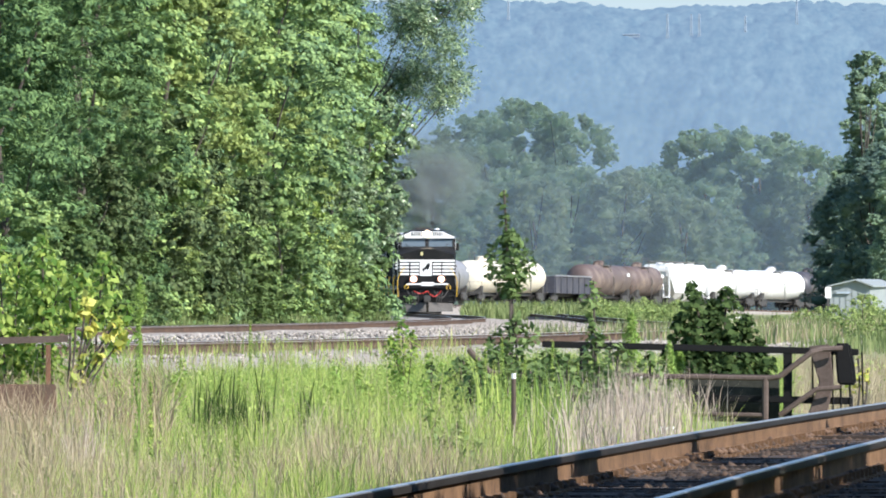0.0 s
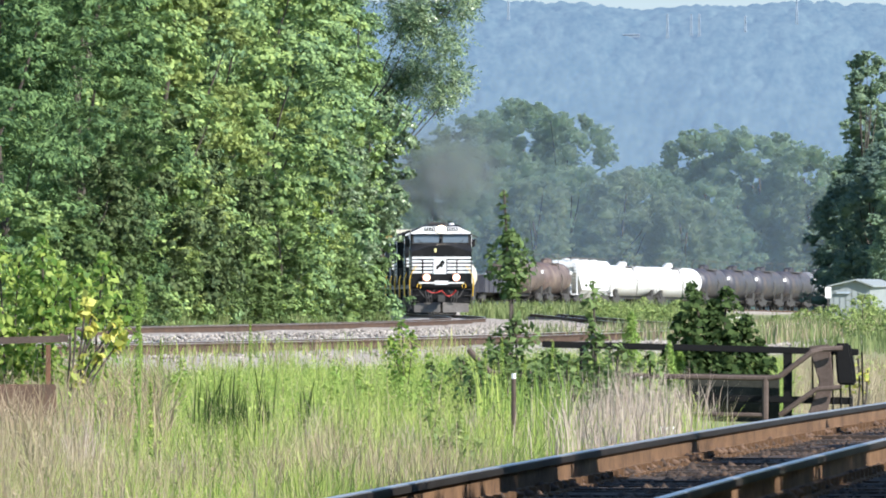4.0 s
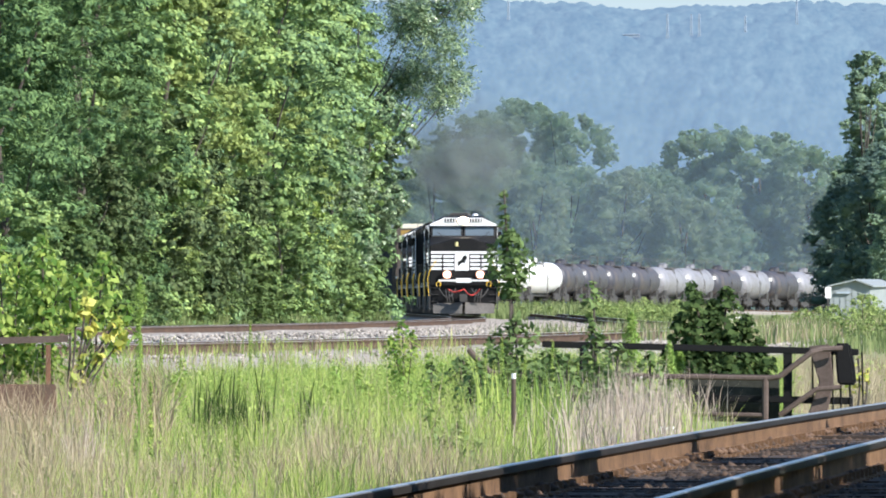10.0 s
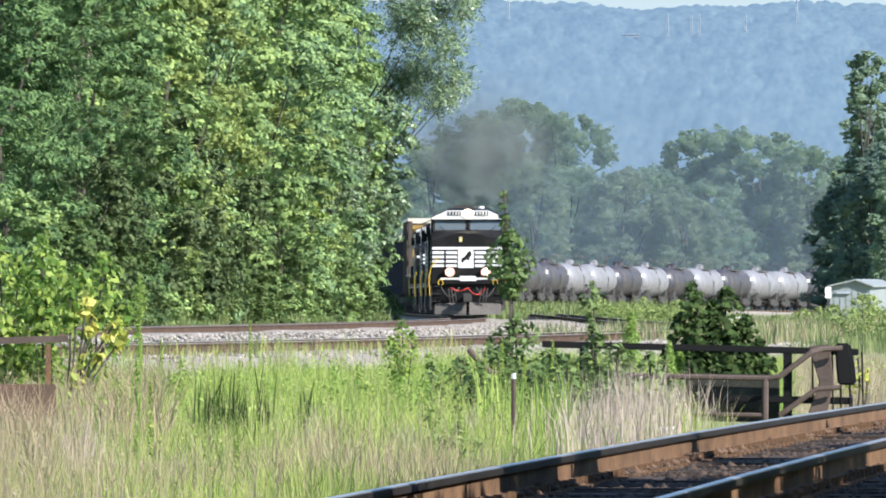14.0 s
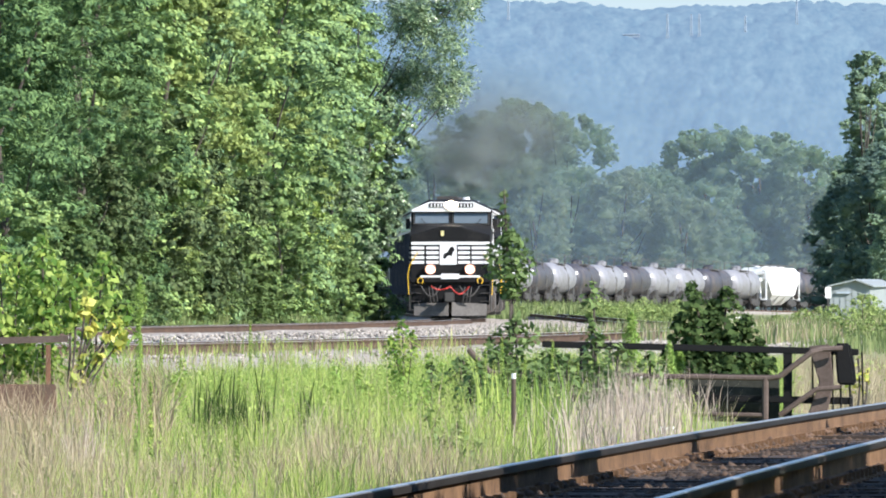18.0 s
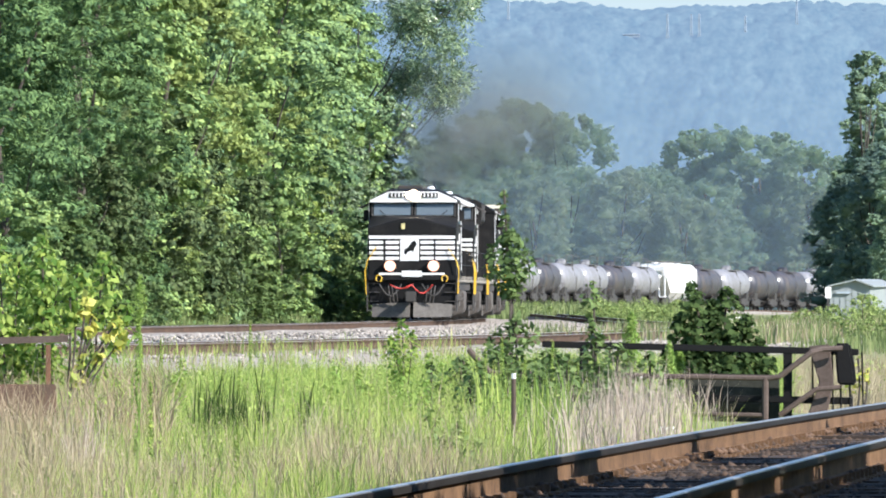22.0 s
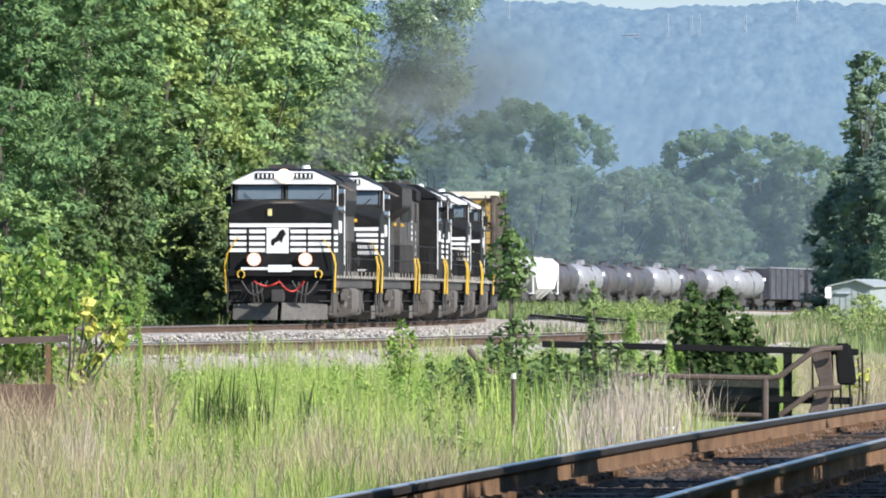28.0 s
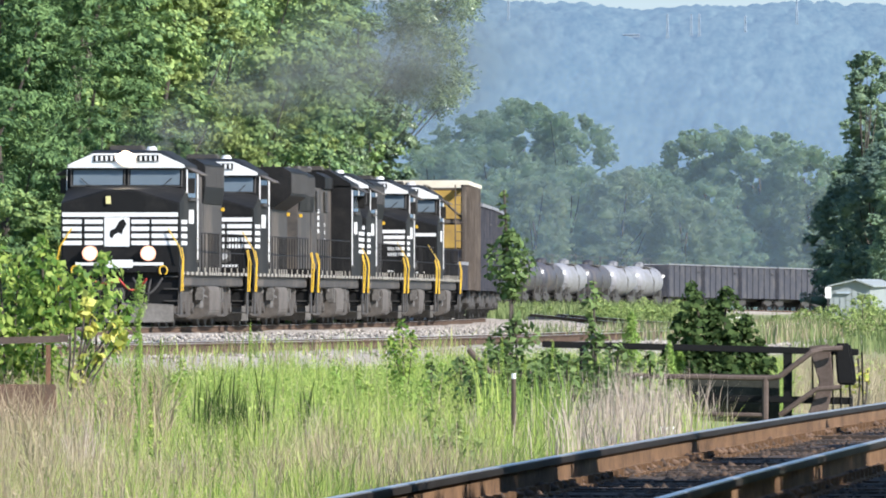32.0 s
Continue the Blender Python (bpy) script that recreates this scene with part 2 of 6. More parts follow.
def boxpart(name, dims, material, parent, label="", bevel=0.0):
    bm = bmesh.new()
    box(bm, *dims)
    return part(name, bm, material, parent, label, bevel)


def raw_mesh(name, verts, faces, material, smooth=False):
    me = bpy.data.meshes.new(name)
    v = np.asarray(verts, dtype=np.float32)
    f = np.asarray(faces, dtype=np.int32)
    k = f.shape[1]
    me.vertices.add(len(v))
    me.vertices.foreach_set("co", v.ravel())
    me.loops.add(f.size)
    me.loops.foreach_set("vertex_index", f.ravel())
    me.polygons.add(len(f))
    me.polygons.foreach_set("loop_start", np.arange(0, f.size, k, dtype=np.int32))
    me.materials.append(material)
    me.update(calc_edges=True)
    me.validate()
    return me


# ---- the running line: centre of the main track, by distance from the lens ----
LINE_Y = [-60, 0, 100, 200, 240, 270, 296, 318, 340.5, 363, 396, 418, 440, 463, 490, 529, 574, 607, 640, 673, 720, 780, 850, 920, 980, 1040, 1100, 1146, 1200, 1259, 1320, 1400, 1500, 1620]
LINE_X = [-72, -58, -38.5, -22.3, -16.9, -13.3, -10.5, -8.64, -6.72, -4.95, -2.79, -1.65, -0.74, -0.04, 0.66, 1.10, 0.84, 0.35, -0.27, -0.85, -1.7, -3.0, -4.7, -6.4, -6.6, -4.0, 1.9, 9.0, 20.6, 36.3, 54.5, 80, 114, 156]
RAIL_Z = 0.54


def spline(xs, ys):
    """Natural cubic spline through the points; returns a function."""
    xs, ys = np.array(xs, float), np.array(ys, float)
    n, h = len(xs), np.diff(xs)
    a, b = np.zeros((n, n)), np.zeros(n)
    a[0, 0] = a[-1, -1] = 1
    for i in range(1, n - 1):
        a[i, i - 1:i + 2] = h[i - 1], 2 * (h[i - 1] + h[i]), h[i]
        b[i] = 6 * ((ys[i + 1] - ys[i]) / h[i] - (ys[i] - ys[i - 1]) / h[i - 1])
    m = np.linalg.solve(a, b)

    def at(x):
        x = np.asarray(x, float)
        i = np.clip(np.searchsorted(xs, x) - 1, 0, n - 2)
        t, u = x - xs[i], xs[i + 1] - x
        return (m[i] * u ** 3 + m[i + 1] * t ** 3) / (6 * h[i]) + (ys[i] / h[i] - m[i] * h[i] / 6) * u + (ys[i + 1] / h[i] - m[i + 1] * h[i] / 6) * t
    return at


line_x = spline(LINE_Y, LINE_X)


def line_z(y):
    """Rail height: level, then a slight far hump set to fit the camera's view."""
    return float(np.interp(y, [-60, 690, 900, 1060, 1146, 1200, 1259, 1330, 1620], [RAIL_Z, RAIL_Z, 0.78, 0.98, 0.92, 0.62, 0.30, 0.12, 0.0]))


ARC_Y = np.linspace(-60, 1620, 3361)
ARC_X = line_x(ARC_Y)
ARC_S = np.concatenate([[0], np.cumsum(np.hypot(np.diff(ARC_X), np.diff(ARC_Y)))])


def line_at(s):
    return float(np.interp(s, ARC_S, ARC_X)), float(np.interp(s, ARC_S, ARC_Y))


HEAD_Y0, SPEED = 673.5, 11.1
HEAD_S0 = float(np.interp(HEAD_Y0, ARC_Y, ARC_S))


def on_track(front, length, t):
    """Pose of a vehicle whose front coupler is front metres behind the head of the train at t seconds."""
    s = HEAD_S0 - SPEED * t + front
    xa, ya = line_at(s + 0.2 * length)
    xb, yb = line_at(s + 0.8 * length)
    a, b = Vector((xa, ya, line_z(ya))), Vector((xb, yb, line_z(yb)))
    d = (b - a).normalized()
    side = d.cross(Vector((0, 0, 1))).normalized()
    turn = Matrix((side, d, side.cross(d))).transposed().to_4x4()
    return Matrix.Translation(a - d * 0.2 * length) @ turn


TRAIN = []


def in_train(ob, front, length, reverse=False):
    flip = Matrix.Translation((0, length, 0)) @ Matrix.Rotation(math.pi, 4, "Z") if reverse else Matrix.Identity(4)
    ob.matrix_world = on_track(front, length, 0) @ flip
    TRAIN.append((ob, front, length, flip))


# ---- ground, hill and tracks ----
def sheet(name, xs, ys, height, material):
    gx, gy = np.meshgrid(np.array(xs, float), np.array(ys, float))
    z = height(gx, gy)
    v = np.stack([gx, gy, z], -1).reshape(-1, 3)
    c, r = len(xs), len(ys)
    i = (np.arange(r - 1)[:, None] * c + np.arange(c - 1)[None, :]).ravel()
    me = raw_mesh(name, v, np.stack([i, i + 1, i + 1 + c, i + c], -1), material)
    for p in me.polygons:
        p.use_smooth = True
    return new(name, me)


def rough(x, y, a=0.05, k=0.7):
    return a * (np.sin(x * k + 1.3 * np.sin(y * k * 0.31)) + np.sin(y * k * 0.83 + 2 * np.sin(x * k * 0.57)) + 0.6 * np.sin(x * k * 2.7 + y * k * 2.1))


ground_x = np.concatenate([np.linspace(-5000, -60, 24), np.linspace(-50, 60, 111), np.linspace(80, 5000, 24)])
ground_y = np.concatenate([np.linspace(-3000, -10, 12), np.linspace(0, 300, 151), np.linspace(310, 5000, 120)])
ground = tagged(sheet("ground", ground_x, ground_y, lambda x, y: rough(x, y) * (np.abs(x) < 60) - 0.05, SOIL), "rough grassy lineside ground", "ground", kind="structure")


def ridge(x, y, smooth=False):
    crest = 103.6 + 0.9 * np.sin(x / 33.0 + 2.2) + 0.6 * np.sin(x / 14.0) + 14 * np.sin(np.clip((np.abs(x) - 220) / 900.0, 0, 3)) + 0.5 * np.sin(x / 6.0)
    tips = 1.2 * np.abs(np.sin(x / 2.6 + 1.7 * np.sin(x / 9.0))) * (0.55 + 0.45 * np.sin(x / 17.0)) + 0.7 * np.abs(np.sin(x / 1.3 + 2.1 * np.sin(x / 5.0)))
    f = np.clip((y - 3780) / 330.0, 0, 1)
    g = np.clip((y - 4250) / 500.0, 0, 1)
    crest = crest + tips * f ** 40
    fold = (2.5 * np.sin(x / 27.0 + y / 60.0) + 0.8 * np.sin(x / 11.0 - y / 45.0)) * np.sin(f * math.pi)
    if smooth:
        return crest * (3 * f ** 2 - 2 * f ** 3) * (1 - 0.6 * g) + fold - 2.0
    pick = np.random.default_rng(3)
    tops = np.zeros(np.shape(x))
    for _ in range(6500):
        cx, cy, r = pick.uniform(-150, 150), pick.uniform(3790, 4118), pick.uniform(1.6, 4.2)
        c0, c1 = np.searchsorted(x[0], (cx - r, cx + r))
        r0, r1 = np.searchsorted(y[:, 0], (cy - r * 1.6, cy + r * 1.6))
        if c1 > c0 and r1 > r0:
            q = ((x[r0:r1, c0:c1] - cx) / r) ** 2 + ((y[r0:r1, c0:c1] - cy) / (1.6 * r)) ** 2
            tops[r0:r1, c0:c1] = np.maximum(tops[r0:r1, c0:c1], (0.7 + 0.2 * r) * np.sqrt(np.clip(1 - q, 0, 1)))
    return crest * (3 * f ** 2 - 2 * f ** 3) * (1 - 0.6 * g) + fold + (tops - 0.8) * np.clip(f * 6, 0, 1) - 2.0


def ridge_smooth(x, y):
    return ridge(x, y, True)


HAZE_SKY = bpy.data.materials.new("hazy_sky")
HAZE_SKY.use_nodes = True
hz = HAZE_SKY.node_tree.nodes["Principled BSDF"]
hz.inputs["Base Color"].default_value = (0, 0, 0, 1)
hz.inputs["Specular IOR Level"].default_value = 0.0
hz.inputs["Emission Color"].default_value = (0.355, 0.445, 0.50, 1)
hz.inputs["Emission Strength"].default_value = 1.0
bm = bmesh.new()
loft(bm, [[(x, 4780 - abs(x) * 0.12, -20), (x, 4780 - abs(x) * 0.12, 900), (x, 4800 - abs(x) * 0.12, 900), (x, 4800 - abs(x) * 0.12, -20)] for x in (-2500, -1000, 0, 1000, 2500)])
tagged(part("backdrop_sky", bm, HAZE_SKY, None), "pale hazy blue sky low over the ridge", "sky", kind="structure")


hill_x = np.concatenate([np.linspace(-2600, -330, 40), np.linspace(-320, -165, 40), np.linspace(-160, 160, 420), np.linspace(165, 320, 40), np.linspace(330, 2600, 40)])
hill = tagged(sheet("backdrop_hill", hill_x, np.concatenate([np.linspace(3300, 3770, 6), np.linspace(3780, 4120, 150), np.linspace(4140, 4700, 12)]), ridge, HILL), "distant wooded ridge, blue haze put in as a glow", "hill", kind="structure")


def strip(name, fx, ys, half, top, foot, material, drop=0.4, fz=None):
    """A ballast bed along x = fx(y): flat top, sloping shoulders."""
    xs = fx(np.array(ys))
    slope = np.gradient(xs, ys)
    rows = []
    for x, y, s in zip(xs, ys, slope):
        nx, ny = 1 / math.hypot(1, s), -s / math.hypot(1, s)
        row = []
        lift = fz(y) if fz else 0.0
        for o, z in ((-half - foot, top - drop), (-half, top), (-half * 0.5, top + 0.01), (0, top + 0.015), (half * 0.5, top + 0.01), (half, top), (half + foot, top - drop)):
            j = 0.03 * math.sin(y * 3.1 + o * 5) + 0.02 * math.sin(y * 7.7 + o)
            row.append((x + nx * o, y + ny * o, z + j + lift))
        rows.append(row)
    v = [p for r in rows for p in r]
    f = [(r * 7 + c, r * 7 + c + 1, r * 7 + c + 8, r * 7 + c + 7) for r in range(len(rows) - 1) for c in range(6)]
    return new(name, raw_mesh(name, v, f, material))


def sweep_rail(name, fx, ys, off, top, profile, material, parent, fz=None):
    xs = fx(np.array(ys))
    slope = np.gradient(xs, ys)
    bm = bmesh.new()
    secs = []
    for x, y, s in zip(xs, ys, slope):
        nx, ny = 1 / math.hypot(1, s), -s / math.hypot(1, s)
        secs.append([(x + nx * (off + a), y + ny * (off + a), (fz(y) if fz else top) + b) for a, b in profile])
    loft(bm, secs)
    return part(name, bm, material, parent)


WEB = [(-0.07, -0.175), (0.07, -0.175), (0.07, -0.16), (0.012, -0.14), (0.012, -0.045), (0.036, -0.035), (0.036, -0.008), (-0.036, -0.008), (-0.036, -0.035), (-0.012, -0.045), (-0.012, -0.14), (-0.07, -0.16)]
HEAD_SIDE = [(-0.0385, -0.042), (0.0385, -0.042), (0.0385, -0.0079), (-0.0385, -0.0079)]
HEAD = [(-0.027, -0.0075), (0.027, -0.0075), (0.027, -0.002), (0.020, 0.0), (-0.020, 0.0), (-0.027, -0.002)]


def railway(name, fx, ys, top, label, fz=None):
    e = tagged(new(name), label, "railway track", kind="structure")
    for off in (-0.755, 0.755):
        r = sweep_rail("rail", fx, ys, off, top, WEB, RAIL_RUST if name == "near_track" else RAIL_OLD, e, fz)
        sweep_rail("railhead", fx, ys, off, top, HEAD, STEEL_BRIGHT, r, fz)
        if name == "near_track":
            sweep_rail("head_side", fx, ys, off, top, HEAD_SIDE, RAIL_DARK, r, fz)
    return e


def near_x(y):
    y = np.asarray(y, float)
    return -0.53 + 0.08 * (y - 55.5) + 0.00018 * (y - 55.5) * (y - 82.0) + 0.755


second_x = spline([-60, 0, 100, 170, 190, 208, 239, 300, 360, 450, 700, 1000], [-58, -43, -22, -8.9, -5.5, -2.8, 0.96, 5.55, 9.3, 14.6, 29.0, 46.0])
siding_x = spline([376, 400, 500, 700, 900], [7.15, 6.9, 6.45, 5.9, 5.6])
NEAR_TOP = 0.30
tagged(strip("near_ballast", near_x, np.linspace(-40, 190, 200), 1.5, 0.08, 0.5, BALLAST_BROWN, 0.2), "rust-brown ballast under the nearest track", "ballast", kind="structure")
tagged(strip("main_ballast", line_x, np.linspace(-20, 1500, 400), 2.3, -0.2, 1.6, BALLAST, 0.8, line_z), "grey stone ballast of the main line", "ballast", kind="structure")
tagged(strip("second_ballast", second_x, np.linspace(-20, 560, 200), 2.2, RAIL_Z - 0.2, 1.0, BALLAST), "grey stone ballast of the second line", "ballast", kind="structure")
tagged(strip("siding_ballast", siding_x, np.linspace(376, 900, 120), 1.0, 0.36, 0.5, CINDER, 0.4), "dark cinder bed of a siding", "ballast", kind="structure")
# the gravelled wedge between the two lines
wy = np.linspace(225, 620, 80)
wedge_a, wedge_b = line_x(wy) + 2.0, np.minimum(second_x(wy) - 1.5, 5.6)
keep = wedge_b > wedge_a
wv = [(a + (b - a) * k / 6, y, RAIL_Z - 0.26 + 0.03 * math.sin(y * 2 + k)) for a, b, y in zip(wedge_a[keep], wedge_b[keep], wy[keep]) for k in range(7)]
wf = [(r * 7 + c, r * 7 + c + 1, r * 7 + c + 8, r * 7 + c + 7) for r in range(int(keep.sum()) - 1) for c in range(6)]
tagged(new("yard_gravel", raw_mesh("yard_gravel", wv, wf, BALLAST)), "pale gravel between two tracks", "gravel", kind="structure")

near_track = railway("near_track", near_x, np.linspace(-40, 190, 160), NEAR_TOP, "near track with shiny railheads and rusty webs")
main_track = railway("main_track", line_x, np.linspace(-20, 1500, 380), RAIL_Z, "curving main line track", line_z)
second_track = railway("second_track", second_x, np.linspace(-20, 560, 180), RAIL_Z, "rusty second track in pale ballast")
siding = railway("siding_track", siding_x, np.linspace(376, 900, 80), 0.53, "dark siding track")


# ---- locomotive: the nose faces -Y, the rails are at z 0 ----
def wheelset(y, parent, r=0.5):
    bm = bmesh.new()
    for sx in (-1, 1):
        tube(bm, (sx * 0.68, y, r), (sx * 0.82, y, r), r, n=14)
        tube(bm, (sx * 0.82, y, r), (sx * 0.90, y, r), r * 0.62, r * 0.55, n=10)
    tube(bm, (-0.68, y, r), (0.68, y, r), 0.1, n=10)
    return part("wheelset", bm, CHARCOAL, parent)


def truck(yc, wheelbase, axles, parent, material, r=0.5):
    bm = bmesh.new()
    h = wheelbase / 2
    for sx in (-1, 1):
        low = 0.24 if axles == 3 else 0.42
        prof = [(-h - 0.75, 0.62), (-h - 0.7, 1.0), (-h * 0.8, 1.16), (h * 0.8, 1.16), (h + 0.7, 1.0), (h + 0.75, 0.62), (h + 0.5, low + 0.1), (h * 0.6, low), (-h * 0.6, low), (-h - 0.5, low + 0.1)]
        loft(bm, [[(sx * x, yc + y * k, 0.68 + (z - 0.68) * k) for y, z in prof] for x, k in ((0.95, 1.0), (1.14, 1.0), (1.22, 0.93))])
        for k in range(axles):
            y = yc - h + wheelbase * k / (axles - 1)
            tube(bm, (sx * 1.10, y, 0.5), (sx * 1.28, y, 0.5), 0.2, 0.15, n=10)
        for k in range(axles - 1):
            y = yc - h + wheelbase * (k + 0.5) / (axles - 1)
            tube(bm, (sx * 1.12, y - 0.15, 0.4), (sx * 1.12, y - 0.15, 0.92), 0.11, n=8)
            tube(bm, (sx * 1.12, y + 0.15, 0.4), (sx * 1.12, y + 0.15, 0.92), 0.11, n=8)
    box(bm, -0.95, 0.95, yc - 0.3, yc + 0.3, 0.5, 0.95)
    t = part("truck", bm, material, parent)
    for k in range(axles):
        wheelset(yc - h + wheelbase * k / (axles - 1), t, r)
    return t


def rail_post(bm, x, y, z0, z1, r=0.028):
    tube(bm, (x, y, z0), (x, y, z1), r, n=6)


def locomotive(label, wings=True, plain=False):
    L = 22.3
    e = tagged(new("locomotive"), label, "locomotive", group="locomotives at the head of the train")
    boxpart("underframe", (-1.42, 1.42, 1.0, L - 1.0, 1.08, 1.40), BLACK_DUSTY, e, bevel=0.03)
    boxpart("walkway", (-1.53, 1.53, 0.9, L - 0.9, 1.40, 1.46), BLACK_DUSTY, e, bevel=0.01)
    # side sill with a broken white line
    for sx in (-1, 1):
        bm = bmesh.new()
        y = 1.2
        while y < L - 1.4:
            box(bm, *sorted((sx * 1.531, sx * 1.542)), y, y + 0.5, 1.38, 1.47)
            y += 1.15
        tagged(part("sill_stripe", bm, PALE_TAN, e, "row of pale reflective strips"), kind="stuff")
    # pilot, plough and coupler
    for yf, sg in ((0.0, 1), (L, -1)):
        bm = bmesh.new()
        loft(bm, [[(x, yf + sg * y, z) for x, z in ((-1.45, 0.55), (1.45, 0.55), (1.5, 1.64), (-1.5, 1.64))] for y in (0.82, 1.0)])
        box(bm, -1.5, 1.5, *sorted((yf + sg * 0.62, yf + sg * 1.0)), 1.44, 1.62)
        pilot = part("pilot", bm, BLACK, e, bevel=0.015)
        bm = bmesh.new()
        for sx in (-1, 1):
            loft(bm, [[(sx * 0.06, yf + sg * 0.22, 0.12), (sx * 0.06, yf + sg * 0.62, 0.66), (sx * 0.06, yf + sg * 0.78, 0.66), (sx * 0.06, yf + sg * 0.5, 0.12)],
                      [(sx * 1.36, yf + sg * 0.62, 0.14), (sx * 1.36, yf + sg * 0.80, 0.60), (sx * 1.36, yf + sg * 0.95, 0.60), (sx * 1.36, yf + sg * 0.85, 0.14)]])
        part("plough", bm, DUSTY, pilot, "dusty grey snow plough")
        bm = bmesh.new()
        box(bm, -0.13, 0.13, *sorted((yf + sg * 0.05, yf + sg * 0.9)), 0.72, 0.98)
        box(bm, -0.2, 0.16, *sorted((yf - sg * 0.12, yf + sg * 0.22)), 0.66, 1.04)
        part("coupler", bm, CHARCOAL, e, bevel=0.03)
        for sx in (-1, 1):
            bm = bmesh.new()
            pts = [(sx * (0.35 + 0.75 * k / 10), yf + sg * (0.55 - 0.12 * math.sin(k / 10 * math.pi)), 1.30 - 0.42 * math.sin(k / 10 * math.pi)) for k in range(11)]
            pipe(bm, pts, 0.03)
            for o in (0.55, 0.68, 0.8):
                pipe(bm, [(sx * o, yf + sg * 0.6, 1.25), (sx * (o - 0.04), yf + sg * 0.42, 0.95), (sx * (o - 0.08), yf + sg * 0.5, 0.62)], 0.026)
            tagged(part("brake_hose", bm, CHARCOAL, pilot), kind="stuff")
        # corner steps
        for sx in (-1, 1):
            bm = bmesh.new()
            for z in (0.35, 0.68, 1.0, 1.32):
                box(bm, *sorted((sx * 1.12, sx * 1.52)), *sorted((yf + sg * 0.72, yf + sg * 1.05)), z, z + 0.03)
            box(bm, *sorted((sx * 1.50, sx * 1.54)), *sorted((yf + sg * 0.72, yf + sg * 1.1)), 0.33, 1.64)
            part("steps", bm, CHARCOAL, e)
            bm = bmesh.new()
            pipe(bm, [(sx * 1.56, yf + sg * 0.70, 0.95), (sx * 1.60, yf + sg * 0.66, 1.75), (sx * 1.52, yf + sg * 0.66, 2.12)] + ([(sx * 1.22, 0.72, 2.62)] if sg == 1 else []), 0.019)
            pipe(bm, [(sx * 1.56, yf + sg * 1.12, 0.95), (sx * 1.58, yf + sg * 1.12, 1.85), (sx * 1.53, yf + sg * 1.12, 2.1)], 0.017)
            part("handrail", bm, YELLOW, e, "yellow grab rail")
            bm = bmesh.new()
            pipe(bm, [(sx * 1.12 + 0.10 * math.cos(a), yf + sg * 0.58, 1.50 + 0.12 * math.sin(a)) for a in [math.pi * (0.15 * k - 0.35) for k in range(12)]], 0.022)
            part("cut_lever_ring", bm, YELLOW, pilot)
    boxpart("step_plate", (-1.12, 1.12, 0.60, 0.617, 1.63, 1.71), WHITE, e, "white edge above the coupler")
    boxpart("number_plate", (-0.34, 0.34, 0.575, 0.598, 1.57, 1.78), WHITE, e, "white plate over the coupler")
    # nose
    bm = bmesh.new()
    loft(bm, [[(-1.48, 0.80, 1.46), (1.48, 0.80, 1.46), (1.48, 0.80, 3.27), (0.34, 0.80, 3.60), (-0.34, 0.80, 3.60), (-1.48, 0.80, 3.27)],
              [(-1.51, 0.86, 1.46), (1.51, 0.86, 1.46), (1.51, 0.86, 3.30), (0.36, 0.86, 3.64), (-0.36, 0.86, 3.64), (-1.51, 0.86, 3.30)],
              [(-1.52, 2.55, 1.46), (1.52, 2.55, 1.46), (1.52, 2.55, 3.72), (0.40, 2.55, 3.78), (-0.40, 2.55, 3.78), (-1.52, 2.55, 3.72)]])
    nose = part("nose", bm, BLACK, e, bevel=0.02)
    bm = bmesh.new()
    for k in range(4 if plain else 0, 5):
        z = 2.17 + 0.187 * k
        segs = ((-1.46, -0.98), (-0.90, -0.44), (0.29, 0.74), (0.80, 1.46)) if k < 4 else ((-1.47, 1.47),)
        for a, b in segs:
            box(bm, a, b, 0.785, 0.799, z, z + 0.112)
    part("nose_stripes", bm, WHITE, nose, "white horizontal nose stripes")
    if not plain:
        bm = bmesh.new()
        box(bm, -0.40, 0.24, 0.778, 0.799, 2.13, 2.90)
        emblem = part("emblem_panel", bm, WHITE, e, "square white emblem panel", bevel=0.006)
        bm = bmesh.new()
        loft(bm, [[(x, y, z) for x, z in ((-0.27, 2.40), (-0.20, 2.34), (-0.15, 2.44), (-0.03, 2.50), (0.04, 2.44), (0.08, 2.58), (0.17, 2.72), (0.09, 2.86), (-0.02, 2.80), (-0.12, 2.62), (-0.26, 2.54))] for y in (0.772, 0.7775)])
        part("emblem", bm, BLACK, emblem, "plain black emblem shape")
    for z in () if plain else (2.17, 2.357, 2.544, 2.731):
        for sx in (-1, 1):
            boxpart("side_stripe", (*sorted((sx * 1.525, sx * 1.54)), 1.1, 2.4, z, z + 0.105), WHITE, nose)
    boxpart("nose_lamp", (-0.36, -0.24, 0.74, 0.80, 3.26, 3.46), YELLOW_PALE, nose, "small horn-shaped lamp")
    # ditch lights
    for sx in (-1, 1):
        bm = bmesh.new()
        box(bm, sx * 0.74 - 0.17, sx * 0.74 + 0.17, 0.56, 0.80, 1.80, 2.11)
        dl = part("ditch_light", bm, BLACK, e, bevel=0.02)
        bm = bmesh.new()
        tube(bm, (sx * 0.74, 0.56, 1.95), (sx * 0.74, 0.535, 1.95), 0.10, n=18)
        part("lens", bm, LAMP_OFF, dl)
        bm = bmesh.new()
        tube(bm, (sx * 0.74, 0.59, 1.95), (sx * 0.74, 0.55, 1.95), 0.17, 0.20, n=18)
        part("reflector", bm, DUSTY, dl)
        bm = bmesh.new()
        tube(bm, (sx * 0.74, 0.57, 1.95), (sx * 0.74, 0.543, 1.95), 0.12, 0.145, n=18)
